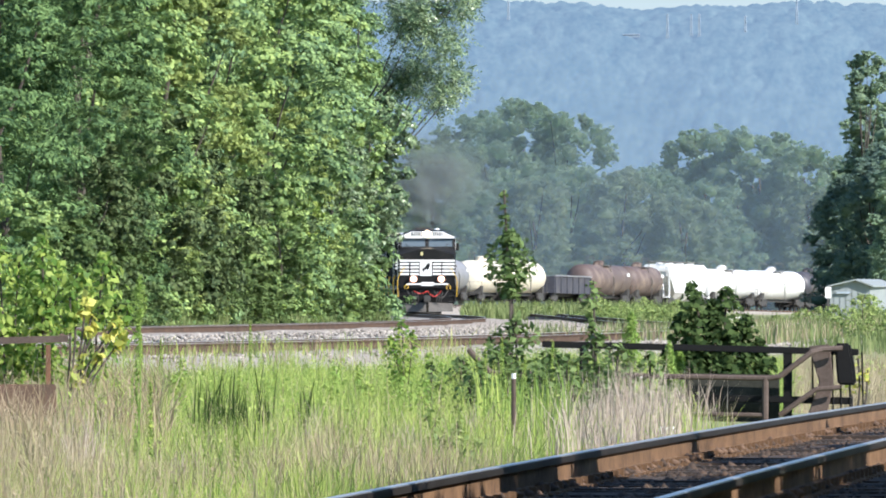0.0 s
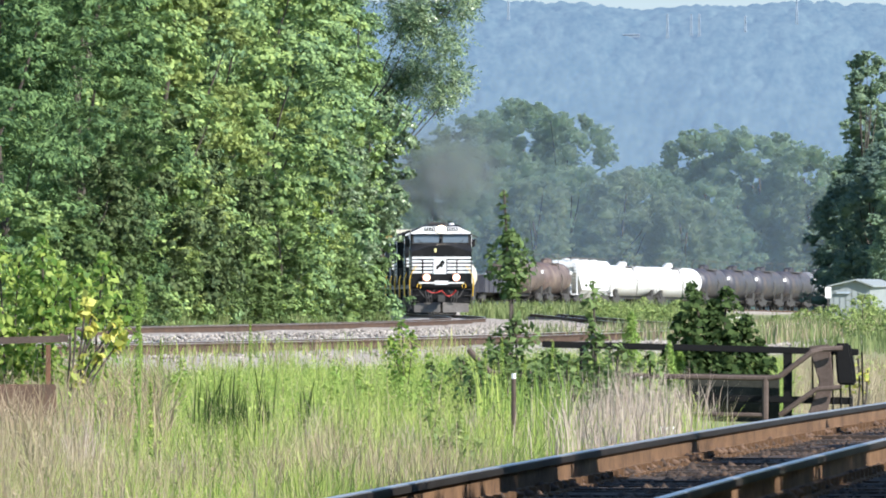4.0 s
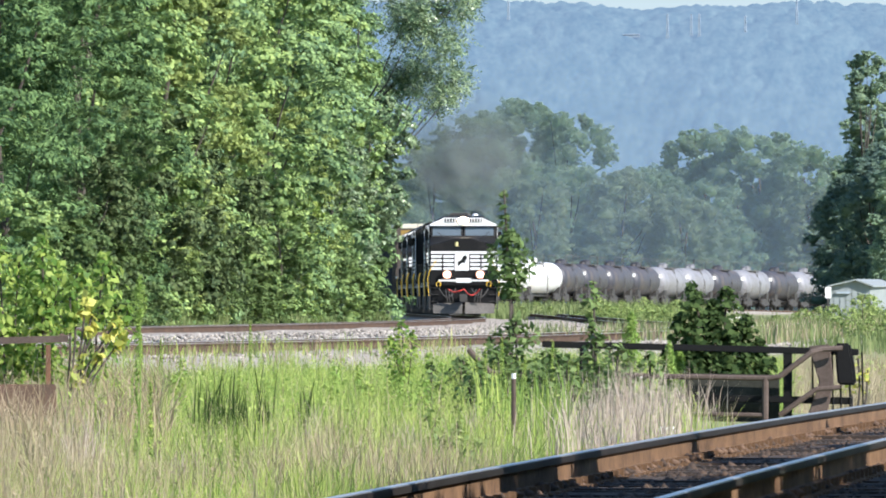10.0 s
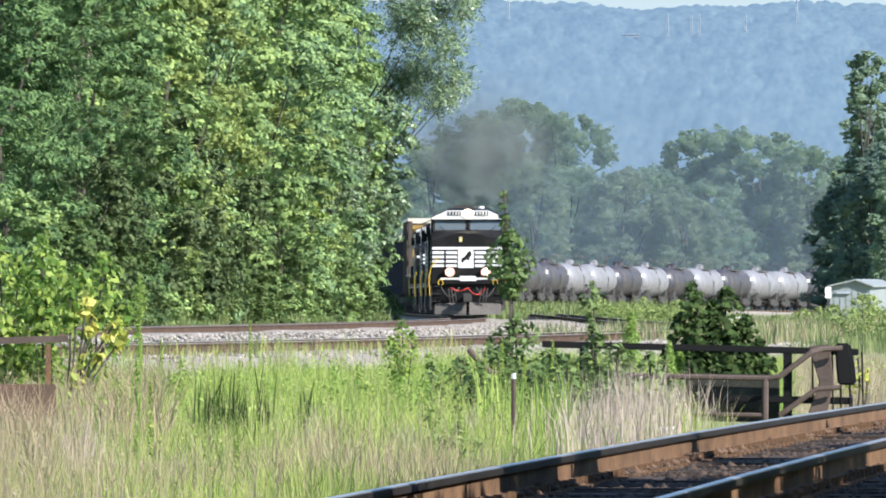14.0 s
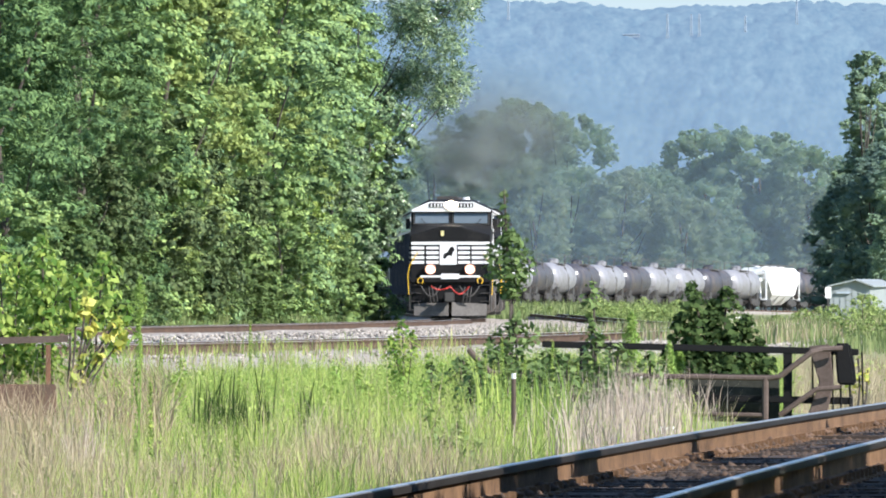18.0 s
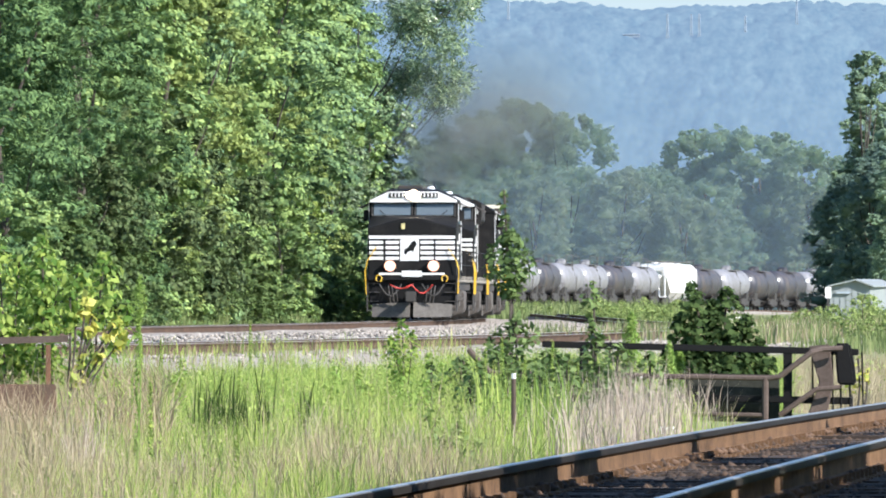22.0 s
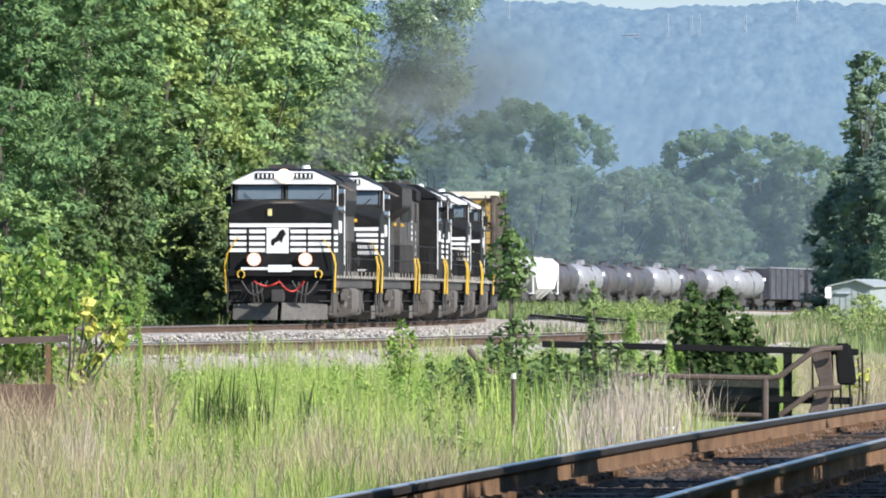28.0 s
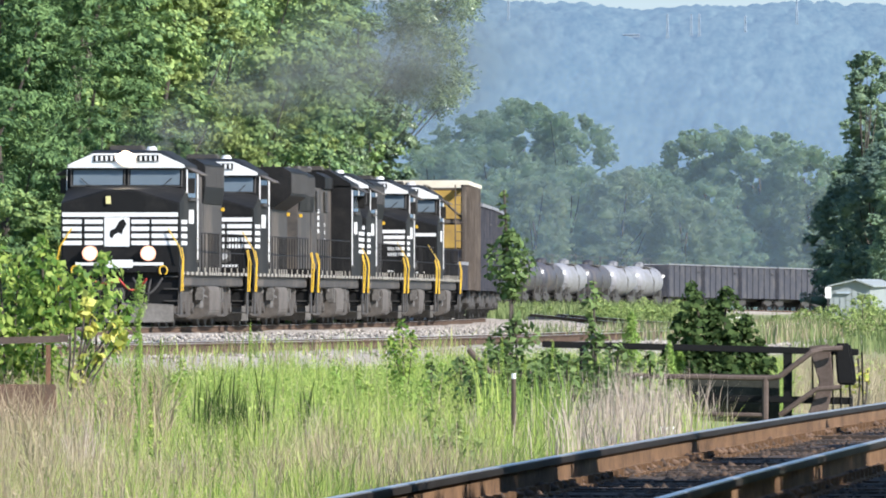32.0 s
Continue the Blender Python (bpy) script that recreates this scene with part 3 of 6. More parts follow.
        part("bowl", bm, DUSTY, dl)
    # cab
    bm = bmesh.new()
    loft(bm, [[(-1.52, 2.30, 1.46), (1.52, 2.30, 1.46), (1.52, 2.20, 3.30), (1.52, 2.42, 4.22), (-1.52, 2.42, 4.22), (-1.52, 2.20, 3.30)],
              [(-1.52, 5.2, 1.46), (1.52, 5.2, 1.46), (1.52, 5.2, 3.30), (1.52, 5.2, 4.22), (-1.52, 5.2, 4.22), (-1.52, 5.2, 3.30)]])
    cab = part("cab", bm, BLACK, e, bevel=0.015)
    bm = bmesh.new()
    rs = []
    for y, k, top in ((2.22, 1.0, 4.62), (2.75, 1.0, 4.70), (5.25, 1.0, 4.70)):
        rs.append([(-1.52, y, 4.22), (1.52, y, 4.22), (1.50, y, 4.30), (0.86 * k, y, top), (-0.86 * k, y, top), (-1.50, y, 4.30)])
    loft(bm, rs)
    roof = part("cab_roof", bm, BLACK, e, bevel=0.015)
    bm = bmesh.new()
    loft(bm, [[(-1.50, y, 4.225), (1.50, y, 4.225), (1.48, y, 4.31), (0.84, y, 4.61), (-0.84, y, 4.61), (-1.48, y, 4.31)] for y in (2.195, 2.215)])
    part("roof_front", bm, WHITE, roof, "white-painted cab roof front")
    for sx in (-1, 1):
        bm = bmesh.new()
        box(bm, sx * 0.56 - 0.27, sx * 0.56 + 0.27, 2.165, 2.19, 4.39, 4.56)
        nb = part("number_board", bm, BLACK, e)
        for k in range(4):
            x = sx * 0.56 - 0.19 + 0.125 * k
            boxpart("bar", (x - 0.02, x + 0.035, 2.158, 2.166, 4.41, 4.54), WHITE, nb)
    bm = bmesh.new()
    box(bm, -0.21, 0.21, 2.14, 2.19, 4.38, 4.58)
    hl = part("headlight", bm, BLACK, e)
    for sx in (-1, 1):
        bm = bmesh.new()
        tube(bm, (sx * 0.11, 2.14, 4.48), (sx * 0.11, 2.115, 4.48), 0.11, n=16)
        part("lens", bm, LAMP_OFF, hl)
    bm = bmesh.new()
    tube(bm, (0, 2.16, 4.48), (0, 2.13, 4.48), 0.19, 0.20, n=20)
    part("reflector", bm, DUSTY, hl)
    for sx in (-1, 1):
        bm = bmesh.new()
        tube(bm, (sx * 0.11, 2.13, 4.48), (sx * 0.11, 2.122, 4.48), 0.135, n=18)
        part("bowl", bm, DUSTY, hl)
    # windscreens, wipers
    for sx in (-1, 1):
        bm = bmesh.new()
        x0, x1 = sorted((sx * 0.10, sx * 1.36))
        loft(bm, [[(x0, y + 0.02, z0), (x1, y + 0.02, z0), (x1, y + 0.118, 4.18), (x0, y + 0.118, 4.18)] if k else [(x0, y, z0), (x1, y, z0), (x1, y + 0.098, 4.18), (x0, y + 0.098, 4.18)] for k, y, z0 in ((1, 2.285, 3.77), (0, 2.265, 3.77))])
        w = part("windscreen", bm, GLASS, e, "large cab windscreen")
        bm = bmesh.new()
        ins = 0.05
        pts = [(x0 - ins, 2.262, 3.735), (x1 + ins, 2.262, 3.735), (x1 + ins, 2.36, 4.20), (x0 - ins, 2.36, 4.20), (x0 - ins, 2.262, 3.735)]
        pipe(bm, pts, 0.026)
        part("frame", bm, CHARCOAL, w)
        bm = bmesh.new()
        pipe(bm, [(sx * 0.75, 2.2, 3.55), (sx * 1.15, 2.26, 3.95)], 0.012)
        part("wiper", bm, BLACK, w)
        boxpart("marker_lamp", (sx * 0.95 - 0.06, sx * 0.95 + 0.06, 2.14, 2.2, 3.45, 3.51), WHITE, e)
        bm = bmesh.new()
        for y0, y1 in ((2.75, 3.55), (3.65, 4.6)):
            box(bm, *sorted((sx * 1.515, sx * 1.53)), y0, y1, 3.45, 4.1)
        part("side_window", bm, GLASS, cab)
        bm = bmesh.new()
        box(bm, *sorted((sx * 1.53, sx * 1.72)), 2.55, 2.60, 3.55, 3.95)
        part("mirror", bm, BLACK, cab)
        for k in range(4):
            boxpart("bar", (*sorted((sx * 1.522, sx * 1.53)), 3.0 + 0.32 * k, 3.2 + 0.32 * k, 2.75, 3.12), WHITE, cab)
    # long hood with doors and grilles
    boxpart("long_hood", (-0.92, 0.92, 5.2, 20.7, 1.46, 4.12), BLACK_DUSTY, e, bevel=0.04)
    for sx in (-1, 1):
        for k in range(14):
            boxpart("hood_door", (*sorted((sx * 0.921, sx * 0.945)), 6.7 + 0.68 * k, 7.32 + 0.68 * k, 1.62, 3.35), BLACK_DUSTY, e)
    bm = bmesh.new()
    loft(bm, [[(-1.0, y, 4.1), (1.0, y, 4.1), (1.0, y, 4.45), (0.7, y, 4.62), (-0.7, y, 4.62), (-1.0, y, 4.45)] for y in (5.3, 8.8)])
    part("brake_housing", bm, BLACK, e, bevel=0.02)
    bm = bmesh.new()
    box(bm, -0.55, 0.55, 9.6, 11.0, 4.1, 4.5)
    box(bm, -0.35, 0.35, 9.9, 10.7, 4.5, 4.66)
    part("exhaust_stack", bm, CHARCOAL, e, bevel=0.03)
    # flared radiator wings at the rear, or a plain radiator box
    ww = 1.50 if wings else 1.0
    bm = bmesh.new()
    loft(bm, [[(-0.95, y, 3.35), (0.95, y, 3.35), (ww, y, 3.75), (ww, y, 4.42), (ww - 0.25, y, 4.58), (-ww + 0.25, y, 4.58), (-ww, y, 4.42), (-ww, y, 3.75)] for y in (15.4, 20.5)])
    rad = part("radiator_wing", bm, BLACK, e, bevel=0.02)
    for sx in (-1, 1):
        bm = bmesh.new()
        for k in range(14):
            box(bm, *sorted((sx * ww, sx * (ww + 0.015))), 15.55 + 0.35 * k, 15.75 + 0.35 * k, 3.82, 4.38)
        part("grille", bm, CHARCOAL, rad)
        for k in range(4):
            for j in range(2):
                boxpart("bar", (*sorted((sx * 0.946, sx * 0.952)), 12.2 + 0.75 * j, 12.75 + 0.75 * j, 2.75 + 0.2 * k, 2.87 + 0.2 * k), WHITE, e)
        for k in range(5):
            boxpart("bar", (*sorted((sx * 0.946, sx * 0.952)), 7.9, 8.05, 2.0 + 0.24 * k, 2.12 + 0.24 * k), WHITE, e)
        boxpart("marker_lamp", (*sorted((sx * 0.946, sx * 1.02)), 20.2, 20.36, 3.18, 3.28), YELLOW, e, "small yellow lamp")
        boxpart("reporting_bars", (*sorted((sx * 0.946, sx * 0.952)), 17.1, 18.6, 3.42, 3.56), WHITE, e)
    # rear end markings
    boxpart("rear_lamp", (-0.2, 0.2, 20.7, 20.78, 3.7, 3.9), LAMP_OFF, e)
    # walkway railing
    for sx in (-1, 1):
        bm = bmesh.new()
        for k in range(19):
            rail_post(bm, sx * 1.50, 5.6 + 0.84 * k, 1.46, 2.52, 0.013)
        for z in (2.0, 2.52):
            tube(bm, (sx * 1.50, 5.4, z), (sx * 1.50, 20.9, z), 0.016, n=6)
        railing = part("railing", bm, BLACK, e)
        bm = bmesh.new()
        for k in range(0, 19, 2):
            tube(bm, (sx * 1.50, 5.6 + 0.84 * k, 1.47), (sx * 1.50, 5.6 + 0.84 * k, 1.60), 0.018, n=6)
        tagged(part("post_sleeve", bm, PALE_TAN, railing, "pale sleeves at the foot of the posts"), kind="stuff")
        boxpart("cab_post", (*sorted((sx * 1.525, sx * 1.545)), 5.02, 5.18, 1.8, 4.1), WHITE, e, "white corner strip")
        boxpart("cab_post", (*sorted((sx * 1.525, sx * 1.54)), 2.36, 2.52, 3.55, 4.18), WHITE, e, "white corner strip")
        # awning over the side windows, armrest, grab irons and cab door
        bm = bmesh.new()
        loft(bm, [[(sx * 1.50, y, 4.20), (sx * 1.50, y, 4.24), (sx * 1.86, y, 4.06), (sx * 1.86, y, 4.03)] for y in (2.7, 4.65)])
        part("awning", bm, BLACK_DUSTY, cab, "dusty window awning")
        boxpart("armrest", (*sorted((sx * 1.53, sx * 1.60)), 2.8, 4.5, 3.36, 3.42), CHARCOAL, cab)
        for z in (1.75, 2.05, 2.35):
            bm = bmesh.new()
            pipe(bm, [(sx * 1.52, 4.72, z), (sx * 1.58, 4.74, z), (sx * 1.58, 4.98, z), (sx * 1.52, 5.0, z)], 0.014)
            part("grab_iron", bm, DUSTY, cab)
        # pipes, boxes and cables under the sill
        bm = bmesh.new()
        pipe(bm, [(sx * 1.36, 6.7, 1.02), (sx * 1.40, 9.5, 0.98), (sx * 1.38, 14.8, 1.03), (sx * 1.36, 15.6, 1.0)], 0.035)
        pipe(bm, [(sx * 1.42, 7.2, 0.85), (sx * 1.44, 8.1, 0.80)], 0.05)
        part("air_pipe", bm, DUSTY, e)
        for y, w, h in ((6.75, 0.3, 0.34), (14.3, 0.34, 0.4), (15.0, 0.26, 0.3)):
            boxpart("valve_box", (*sorted((sx * 1.28, sx * 1.5)), y, y + w, 1.04 - h, 1.05), DUSTY, e, bevel=0.02)
        # brake cylinders and springs on the trucks
        for y in (3.2, 5.9, 16.2, 18.9):
            bm = bmesh.new()
            tube(bm, (sx * 1.16, y, 0.98), (sx * 1.16, y + 0.42, 0.98), 0.13, n=10)
            tube(bm, (sx * 1.16, y + 0.42, 0.98), (sx * 1.16, y + 0.62, 0.90), 0.04, n=6)
            part("brake_cylinder", bm, DUSTY, e)
        # louvres and latches on the hood
        for y0 in (6.8, 13.0):
            bm = bmesh.new()
            for k in range(9):
                loft(bm, [[(sx * 0.946, y, 3.42 + 0.07 * k), (sx * 0.985, y, 3.42 + 0.07 * k), (sx * 0.946, y, 3.47 + 0.07 * k)] for y in (y0, y0 + 1.3)])
            part("louvre", bm, CHARCOAL, e)
    # roof fittings
    bm = bmesh.new()
    tube(bm, (0.55, 3.2, 4.68), (0.55, 3.2, 4.80), 0.16, 0.10, n=12)
    part("antenna_dome", bm, WHITE, roof, "pale antenna dome")
    boxpart("air_conditioner", (-0.6, 0.25, 3.7, 4.7, 4.68, 4.84), BLACK_DUSTY, roof, bevel=0.04)
    bm = bmesh.new()
    tube(bm, (-0.7, 3.0, 4.66), (-0.7, 3.0, 5.05), 0.012, n=5)
    part("aerial", bm, CHARCOAL, roof)
    for y in (12.0, 13.4):
        bm = bmesh.new()
        tube(bm, (0, y, 4.10), (0, y, 4.26), 0.55, 0.5, n=16)
        part("fan_housing", bm, CHARCOAL, e)
    # tank, trucks
    bm = bmesh.new()
    loft(bm, [[(-1.46, y, 1.09), (1.46, y, 1.09), (1.52, y, 1.0), (1.52, y, 0.42), (1.44, y, 0.28), (1.2, y, 0.2), (-1.2, y, 0.2), (-1.44, y, 0.28), (-1.52, y, 0.42), (-1.52, y, 1.0)] for y in (8.2, 14.1)])
    part("fuel_tank", bm, TANK_DUST, e, "dusty grey fuel tank", bevel=0.03)
    truck(4.6, 3.7, 3, e, TRUCK_GREY)
    truck(17.6, 3.7, 3, e, TRUCK_GREY)
    for sx in (-1, 1):
        boxpart("battery_box", (*sorted((sx * 0.95, sx * 1.4)), 6.9, 7.9, 0.5, 1.08), DUSTY, e, bevel=0.02)
        bm = bmesh.new()
        tube(bm, (sx * 1.2, 14.2, 0.95), (sx * 1.2, 15.2, 0.95), 0.22, n=12)
        part("air_reservoir", bm, DUSTY, e)
    # horns and antenna
    bm = bmesh.new()
    for k in range(3):
        tube(bm, (-0.3 + 0.3 * k, 6.0, 4.72), (-0.3 + 0.3 * k, 5.6, 4.74), 0.04, 0.09, n=8)
    box(bm, -0.4, 0.4, 6.0, 6.1, 4.6, 4.76)
    part("horn", bm, DUSTY, e)
    # body widened, and shortened amidships, to fit the camera's view
    for o in e.children_recursive:
        widen = 1.0 if o.name.startswith("wheelset") else 1.045
        for v in o.data.vertices:
            v.co.x *= widen
            v.co.y = v.co.y if v.co.y < 8.2 else 8.2 + (v.co.y - 8.2) * 0.458 if v.co.y < 14.1 else v.co.y - 3.2
    return e


LOCO = 19.2
lead = locomotive("black lead locomotive with white nose stripes and lit headlights", wings=False)
others = []
for k in range(1, 6):
    c = locomotive("", wings=k == 1, plain=k == 5) if k in (1, 5) else copy_thing(lead, Matrix.Identity(4))
    c["label"] = ("black trailing locomotive with white nose stripes", "black trailing locomotive running tail first", "black trailing locomotive with white nose stripes", "black trailing locomotive with a dusty hood", "black last locomotive ahead of the freight cars")[k - 1]
    others.append(c)
for o in lead.children_recursive:
    if o.name.startswith("lens"):
        o.data = o.data.copy()
        o.data.materials[0] = LAMP_ON
        o["label"] = "glowing headlamp lens"
    # rings round the lit lenses glow as a halo of glare
    if o.name.startswith("bowl"):
        o.data = o.data.copy()
        o.data.materials[0] = HALO_PALE
    if o.name.startswith("reflector"):
        o.data = o.data.copy()
        o.data.materials[0] = HALO_PALE if o.parent.name.startswith("headlight") else HALO_WARM
bm = bmesh.new()
hose = [(-0.75 + 1.5 * k / 20, 0.42 - 0.05 * math.sin(k), 1.28 - 0.30 * abs(math.sin(k / 20 * 2 * math.pi)) * (1 if k > 10 else 0.45)) for k in range(21)]
pipe(bm, hose, 0.03)
part("jumper_cable", bm, RED, lead, "red hanging cable")
in_train(lead, 0, LOCO)
for k, c in enumerate(others):
    in_train(c, LOCO * (k + 1), LOCO, reverse=(k == 1))


# ---- freight cars ----
def car_base(name, L, label, category, group):
    e = tagged(new(name), label, category, group=group)
    bm = bmesh.new()
    box(bm, -0.25, 0.25, 0.35, L - 0.35, 0.85, 1.15)
    box(bm, -1.35, 1.35, 1.2, 1.45, 0.9, 1.15)
    box(bm, -1.35, 1.35, L - 1.45, L - 1.2, 0.9, 1.15)
    part("centre_sill", bm, CHARCOAL, e)
    for y in (0.0, L):
        bm = bmesh.new()
        s = 1 if y == 0 else -1
        box(bm, -0.13, 0.13, *sorted((y + s * 0.02, y + s * 0.5)), 0.72, 1.0)
        part("coupler", bm, CHARCOAL, e)
    truck(2.4, 1.78, 2, e, CHARCOAL, 0.46)
    truck(L - 2.4, 1.78, 2, e, CHARCOAL, 0.46)
    return e


def tank_car(L, material, label, r=1.48):
    e = car_base("tank_car", L, label, "tank car", "tank cars in the train")
    zc = 1.12 + r
    bm = bmesh.new()
    secs = []
    for y, k in ((0.75, 0.12), (0.82, 0.45), (1.0, 0.75), (1.25, 0.93), (1.6, 1.0), (L - 1.6, 1.0), (L - 1.25, 0.93), (L - 1.0, 0.75), (L - 0.82, 0.45), (L - 0.75, 0.12)):
        secs.append([(r * k * math.cos(2 * math.pi * i / 28), y, zc + r * k * math.sin(2 * math.pi * i / 28)) for i in range(28)])
    loft(bm, secs)
    shell = part("tank_shell", bm, material, e, smooth=True)
    for y in (L * 0.27, L * 0.5, L * 0.73):
        bm = bmesh.new()
        loft(bm, [[((r + 0.012) * math.cos(2 * math.pi * i / 28), y + o, zc + (r + 0.012) * math.sin(2 * math.pi * i / 28)) for i in range(28)] for o in (-0.05, 0.05)])
        part("band", bm, material, shell, smooth=True)
    bm = bmesh.new()
    tube(bm, (0, L / 2, zc + r - 0.05), (0, L / 2, zc + r + 0.32), 0.5, n=16)
    tube(bm, (0, L / 2, zc + r + 0.32), (0, L / 2, zc + r + 0.42), 0.42, 0.3, n=16)
    part("dome", bm, material, e)
    bm = bmesh.new()
    tube(bm, (0, L / 2 - 1.4, zc + r - 0.05), (0, L / 2 - 1.4, zc + r + 0.22), 0.28, n=12)
    part("valve_cover", bm, material, e)
    bm = bmesh.new()
    for sx in (-1, 1):
        for sy in (-1.7, 1.7):
            tube(bm, (sx * 0.85, L / 2 + sy, zc + r - 0.35), (sx * 0.85, L / 2 + sy, zc + r + 0.75), 0.03, n=6)
        tube(bm, (sx * 0.85, L / 2 - 1.7, zc + r + 0.75), (sx * 0.85, L / 2 + 1.7, zc + r + 0.75), 0.03, n=6)
        box(bm, *sorted((sx * 0.5, sx * 1.0)), L / 2 - 1.75, L / 2 + 1.75, zc + r - 0.12, zc + r - 0.06)
    part("platform", bm, DUSTY, e)
    for sx in (-1, 1):
        bm = bmesh.new()
        for o in (-0.22, 0.22):
            pipe(bm, [(sx * 1.45, L / 2 + o, 1.0), (sx * 1.56, L / 2 + o, zc), (sx * 1.1, L / 2 + o, zc + r * 0.78), (sx * 0.9, L / 2 + o, zc + r - 0.05)], 0.025)
        for k in range(9):
            z = 1.15 + 0.3 * k
            x = 1.5 if z < zc + 0.5 else 1.25
            tube(bm, (sx * x, L / 2 - 0.22, z), (sx * x, L / 2 + 0.22, z), 0.016, n=5)
        part("ladder", bm, DUSTY, e)
    for y in (1.9, L - 1.9):
        bm = bmesh.new()
        loft(bm, [[(-1.25, y - 0.5, 1.1), (1.25, y - 0.5, 1.1), (1.3, y - 0.5, 1.75), (-1.3, y - 0.5, 1.75)], [(-1.25, y + 0.5, 1.1), (1.25, y + 0.5, 1.1), (1.3, y + 0.5, 1.75), (-1.3, y + 0.5, 1.75)]])
        part("saddle", bm, CHARCOAL, e)
    for x0 in (-1.47, 1.40):
        boxpart("data_panel", (x0, x0 + 0.07, L * 0.84, L * 0.84 + 1.0, zc + 0.38, zc + 0.70), WHITE, shell, "white stencil panel")
    for y in (0.45, L - 0.45):
        bm = bmesh.new()
        box(bm, -1.45, 1.45, y - 0.3, y + 0.3, 1.15, 1.2)
        for sx in (-1, 1):
            rail_post(bm, sx * 1.4, y, 1.2, 2.1, 0.02)
        tube(bm, (-1.4, y, 2.1), (1.4, y, 2.1), 0.02, n=6)
        part("end_platform", bm, DUSTY, e)
    return e


def covered_hopper(L, material, label, top=4.65):
    e = car_base("covered_hopper", L, label, "hopper car", "hopper cars in the train")
    prof = [(-1.52, 1.55), (1.52, 1.55), (1.56, 3.0), (1.52, 3.9), (1.0, top - 0.25), (-1.0, top - 0.25), (-1.52, 3.9), (-1.56, 3.0)]
    bm = bmesh.new()
    secs = []
    for y, low in ((1.0, 3.2), (3.0, 1.55), (L - 3.0, 1.55), (L - 1.0, 3.2)):
        secs.append([(x, y, max(z, low)) for x, z in prof])
    loft(bm, secs)
    part("body", bm, material, e)
    for y in (0.75, L - 0.75):
        bm = bmesh.new()
        for sx in (-1, 1):
            box(bm, *sorted((sx * 1.4, sx * 1.52)), y - 0.08, y + 0.08, 1.1, 3.9)
            pipe(bm, [(sx * 0.9, y, 1.15), (sx * 0.5, y + (1.2 if y < L / 2 else -1.2), 3.0)], 0.06)
        box(bm, -1.5, 1.5, y - 0.1, y + 0.1, 3.75, 3.95)
        box(bm, -1.5, 1.5, y - 0.35, y + 0.35, 1.05, 1.2)
        end = part("end_frame", bm, material, e)
        bm = bmesh.new()
        for k in range(10):
            tube(bm, (1.0, y - 0.1, 1.3 + 0.3 * k), (1.4, y - 0.1, 1.3 + 0.3 * k), 0.018, n=5)
        part("ladder", bm, DUSTY, end)
    n = 3
    for k in range(n):
        y = L * 0.5 + (k - (n - 1) / 2) * (L - 6.4) / n
        bm = bmesh.new()
        w = (L - 6.6) / n / 2
        loft(bm, [[(-1.5, y - w, 1.56), (1.5, y - w, 1.56), (1.5, y + w, 1.56), (-1.5, y + w, 1.56)], [(-0.45, y - 0.3, 0.55), (0.45, y - 0.3, 0.55), (0.45, y + 0.3, 0.55), (-0.45, y + 0.3, 0.55)]])
        part("hopper_chute", bm, material, e)
    bm = bmesh.new()
    for sx in (-1, 1):
        box(bm, *sorted((sx * 0.55, sx * 0.95)), 0.8, L - 0.8, top - 0.06, top)
        for k in range(8):
            y = 1.0 + (L - 2) * k / 7
            tube(bm, (sx * 0.75, y, top - 0.28), (sx * 0.75, y, top - 0.03), 0.03, n=5)
    part("roof_walk", bm, DUSTY, e)
    for k in range(4):
        bm = bmesh.new()
        tube(bm, (0, 2.8 + (L - 5.6) * k / 3, top - 0.27), (0, 2.8 + (L - 5.6) * k / 3, top - 0.1), 0.38, n=14)
        part("hatch", bm, material, e)
    return e


def open_hopper(L, material, label, top=4.3):
    e = car_base("open_hopper", L, label, "hopper car", "open cars in the train")
    bm = bmesh.new()
    for sx in (-1, 1):
        box(bm, *sorted((sx * 1.45, sx * 1.52)), 0.5, L - 0.5, 1.15, top)
    for y in (0.5, L - 0.56):
        box(bm, -1.45, 1.45, y, y + 0.06, 1.15, top)
    box(bm, -1.45, 1.45, 0.56, L - 0.56, 1.15, 1.3)
    body = part("body", bm, material, e)
    for sx in (-1, 1):
        for k in range(7):
            y = 0.7 + (L - 1.4) * k / 6
            boxpart("rib", (*sorted((sx * 1.52, sx * 1.62)), y - 0.06, y + 0.06, 1.1, top), material, e)
        # lighter grey paints the sun's highlight along the top edge
        boxpart("top_chord", (*sorted((sx * 1.42, sx * 1.64)), 0.45, L - 0.45, top, top + 0.12), TANK_GREY, e, "top rail paled as a sunlit highlight")
    bm = bmesh.new()
    for k in range(40):
        x, y, z = random.uniform(-1.2, 1.2), random.uniform(0.9, L - 0.9), top - 0.55
        loft(bm, [[(x - 0.5, y - 0.5, z - 0.1), (x + 0.5, y - 0.5, z - 0.1), (x + 0.5, y + 0.5, z - 0.1), (x - 0.5, y + 0.5, z - 0.1)], [(x - 0.2, y - 0.15, z + 0.2), (x + 0.2, y - 0.2, z + 0.2), (x + 0.2, y + 0.2, z + 0.2), (x - 0.15, y + 0.2, z + 0.2)]])
    part("load", bm, CHARCOAL, e)
    return e


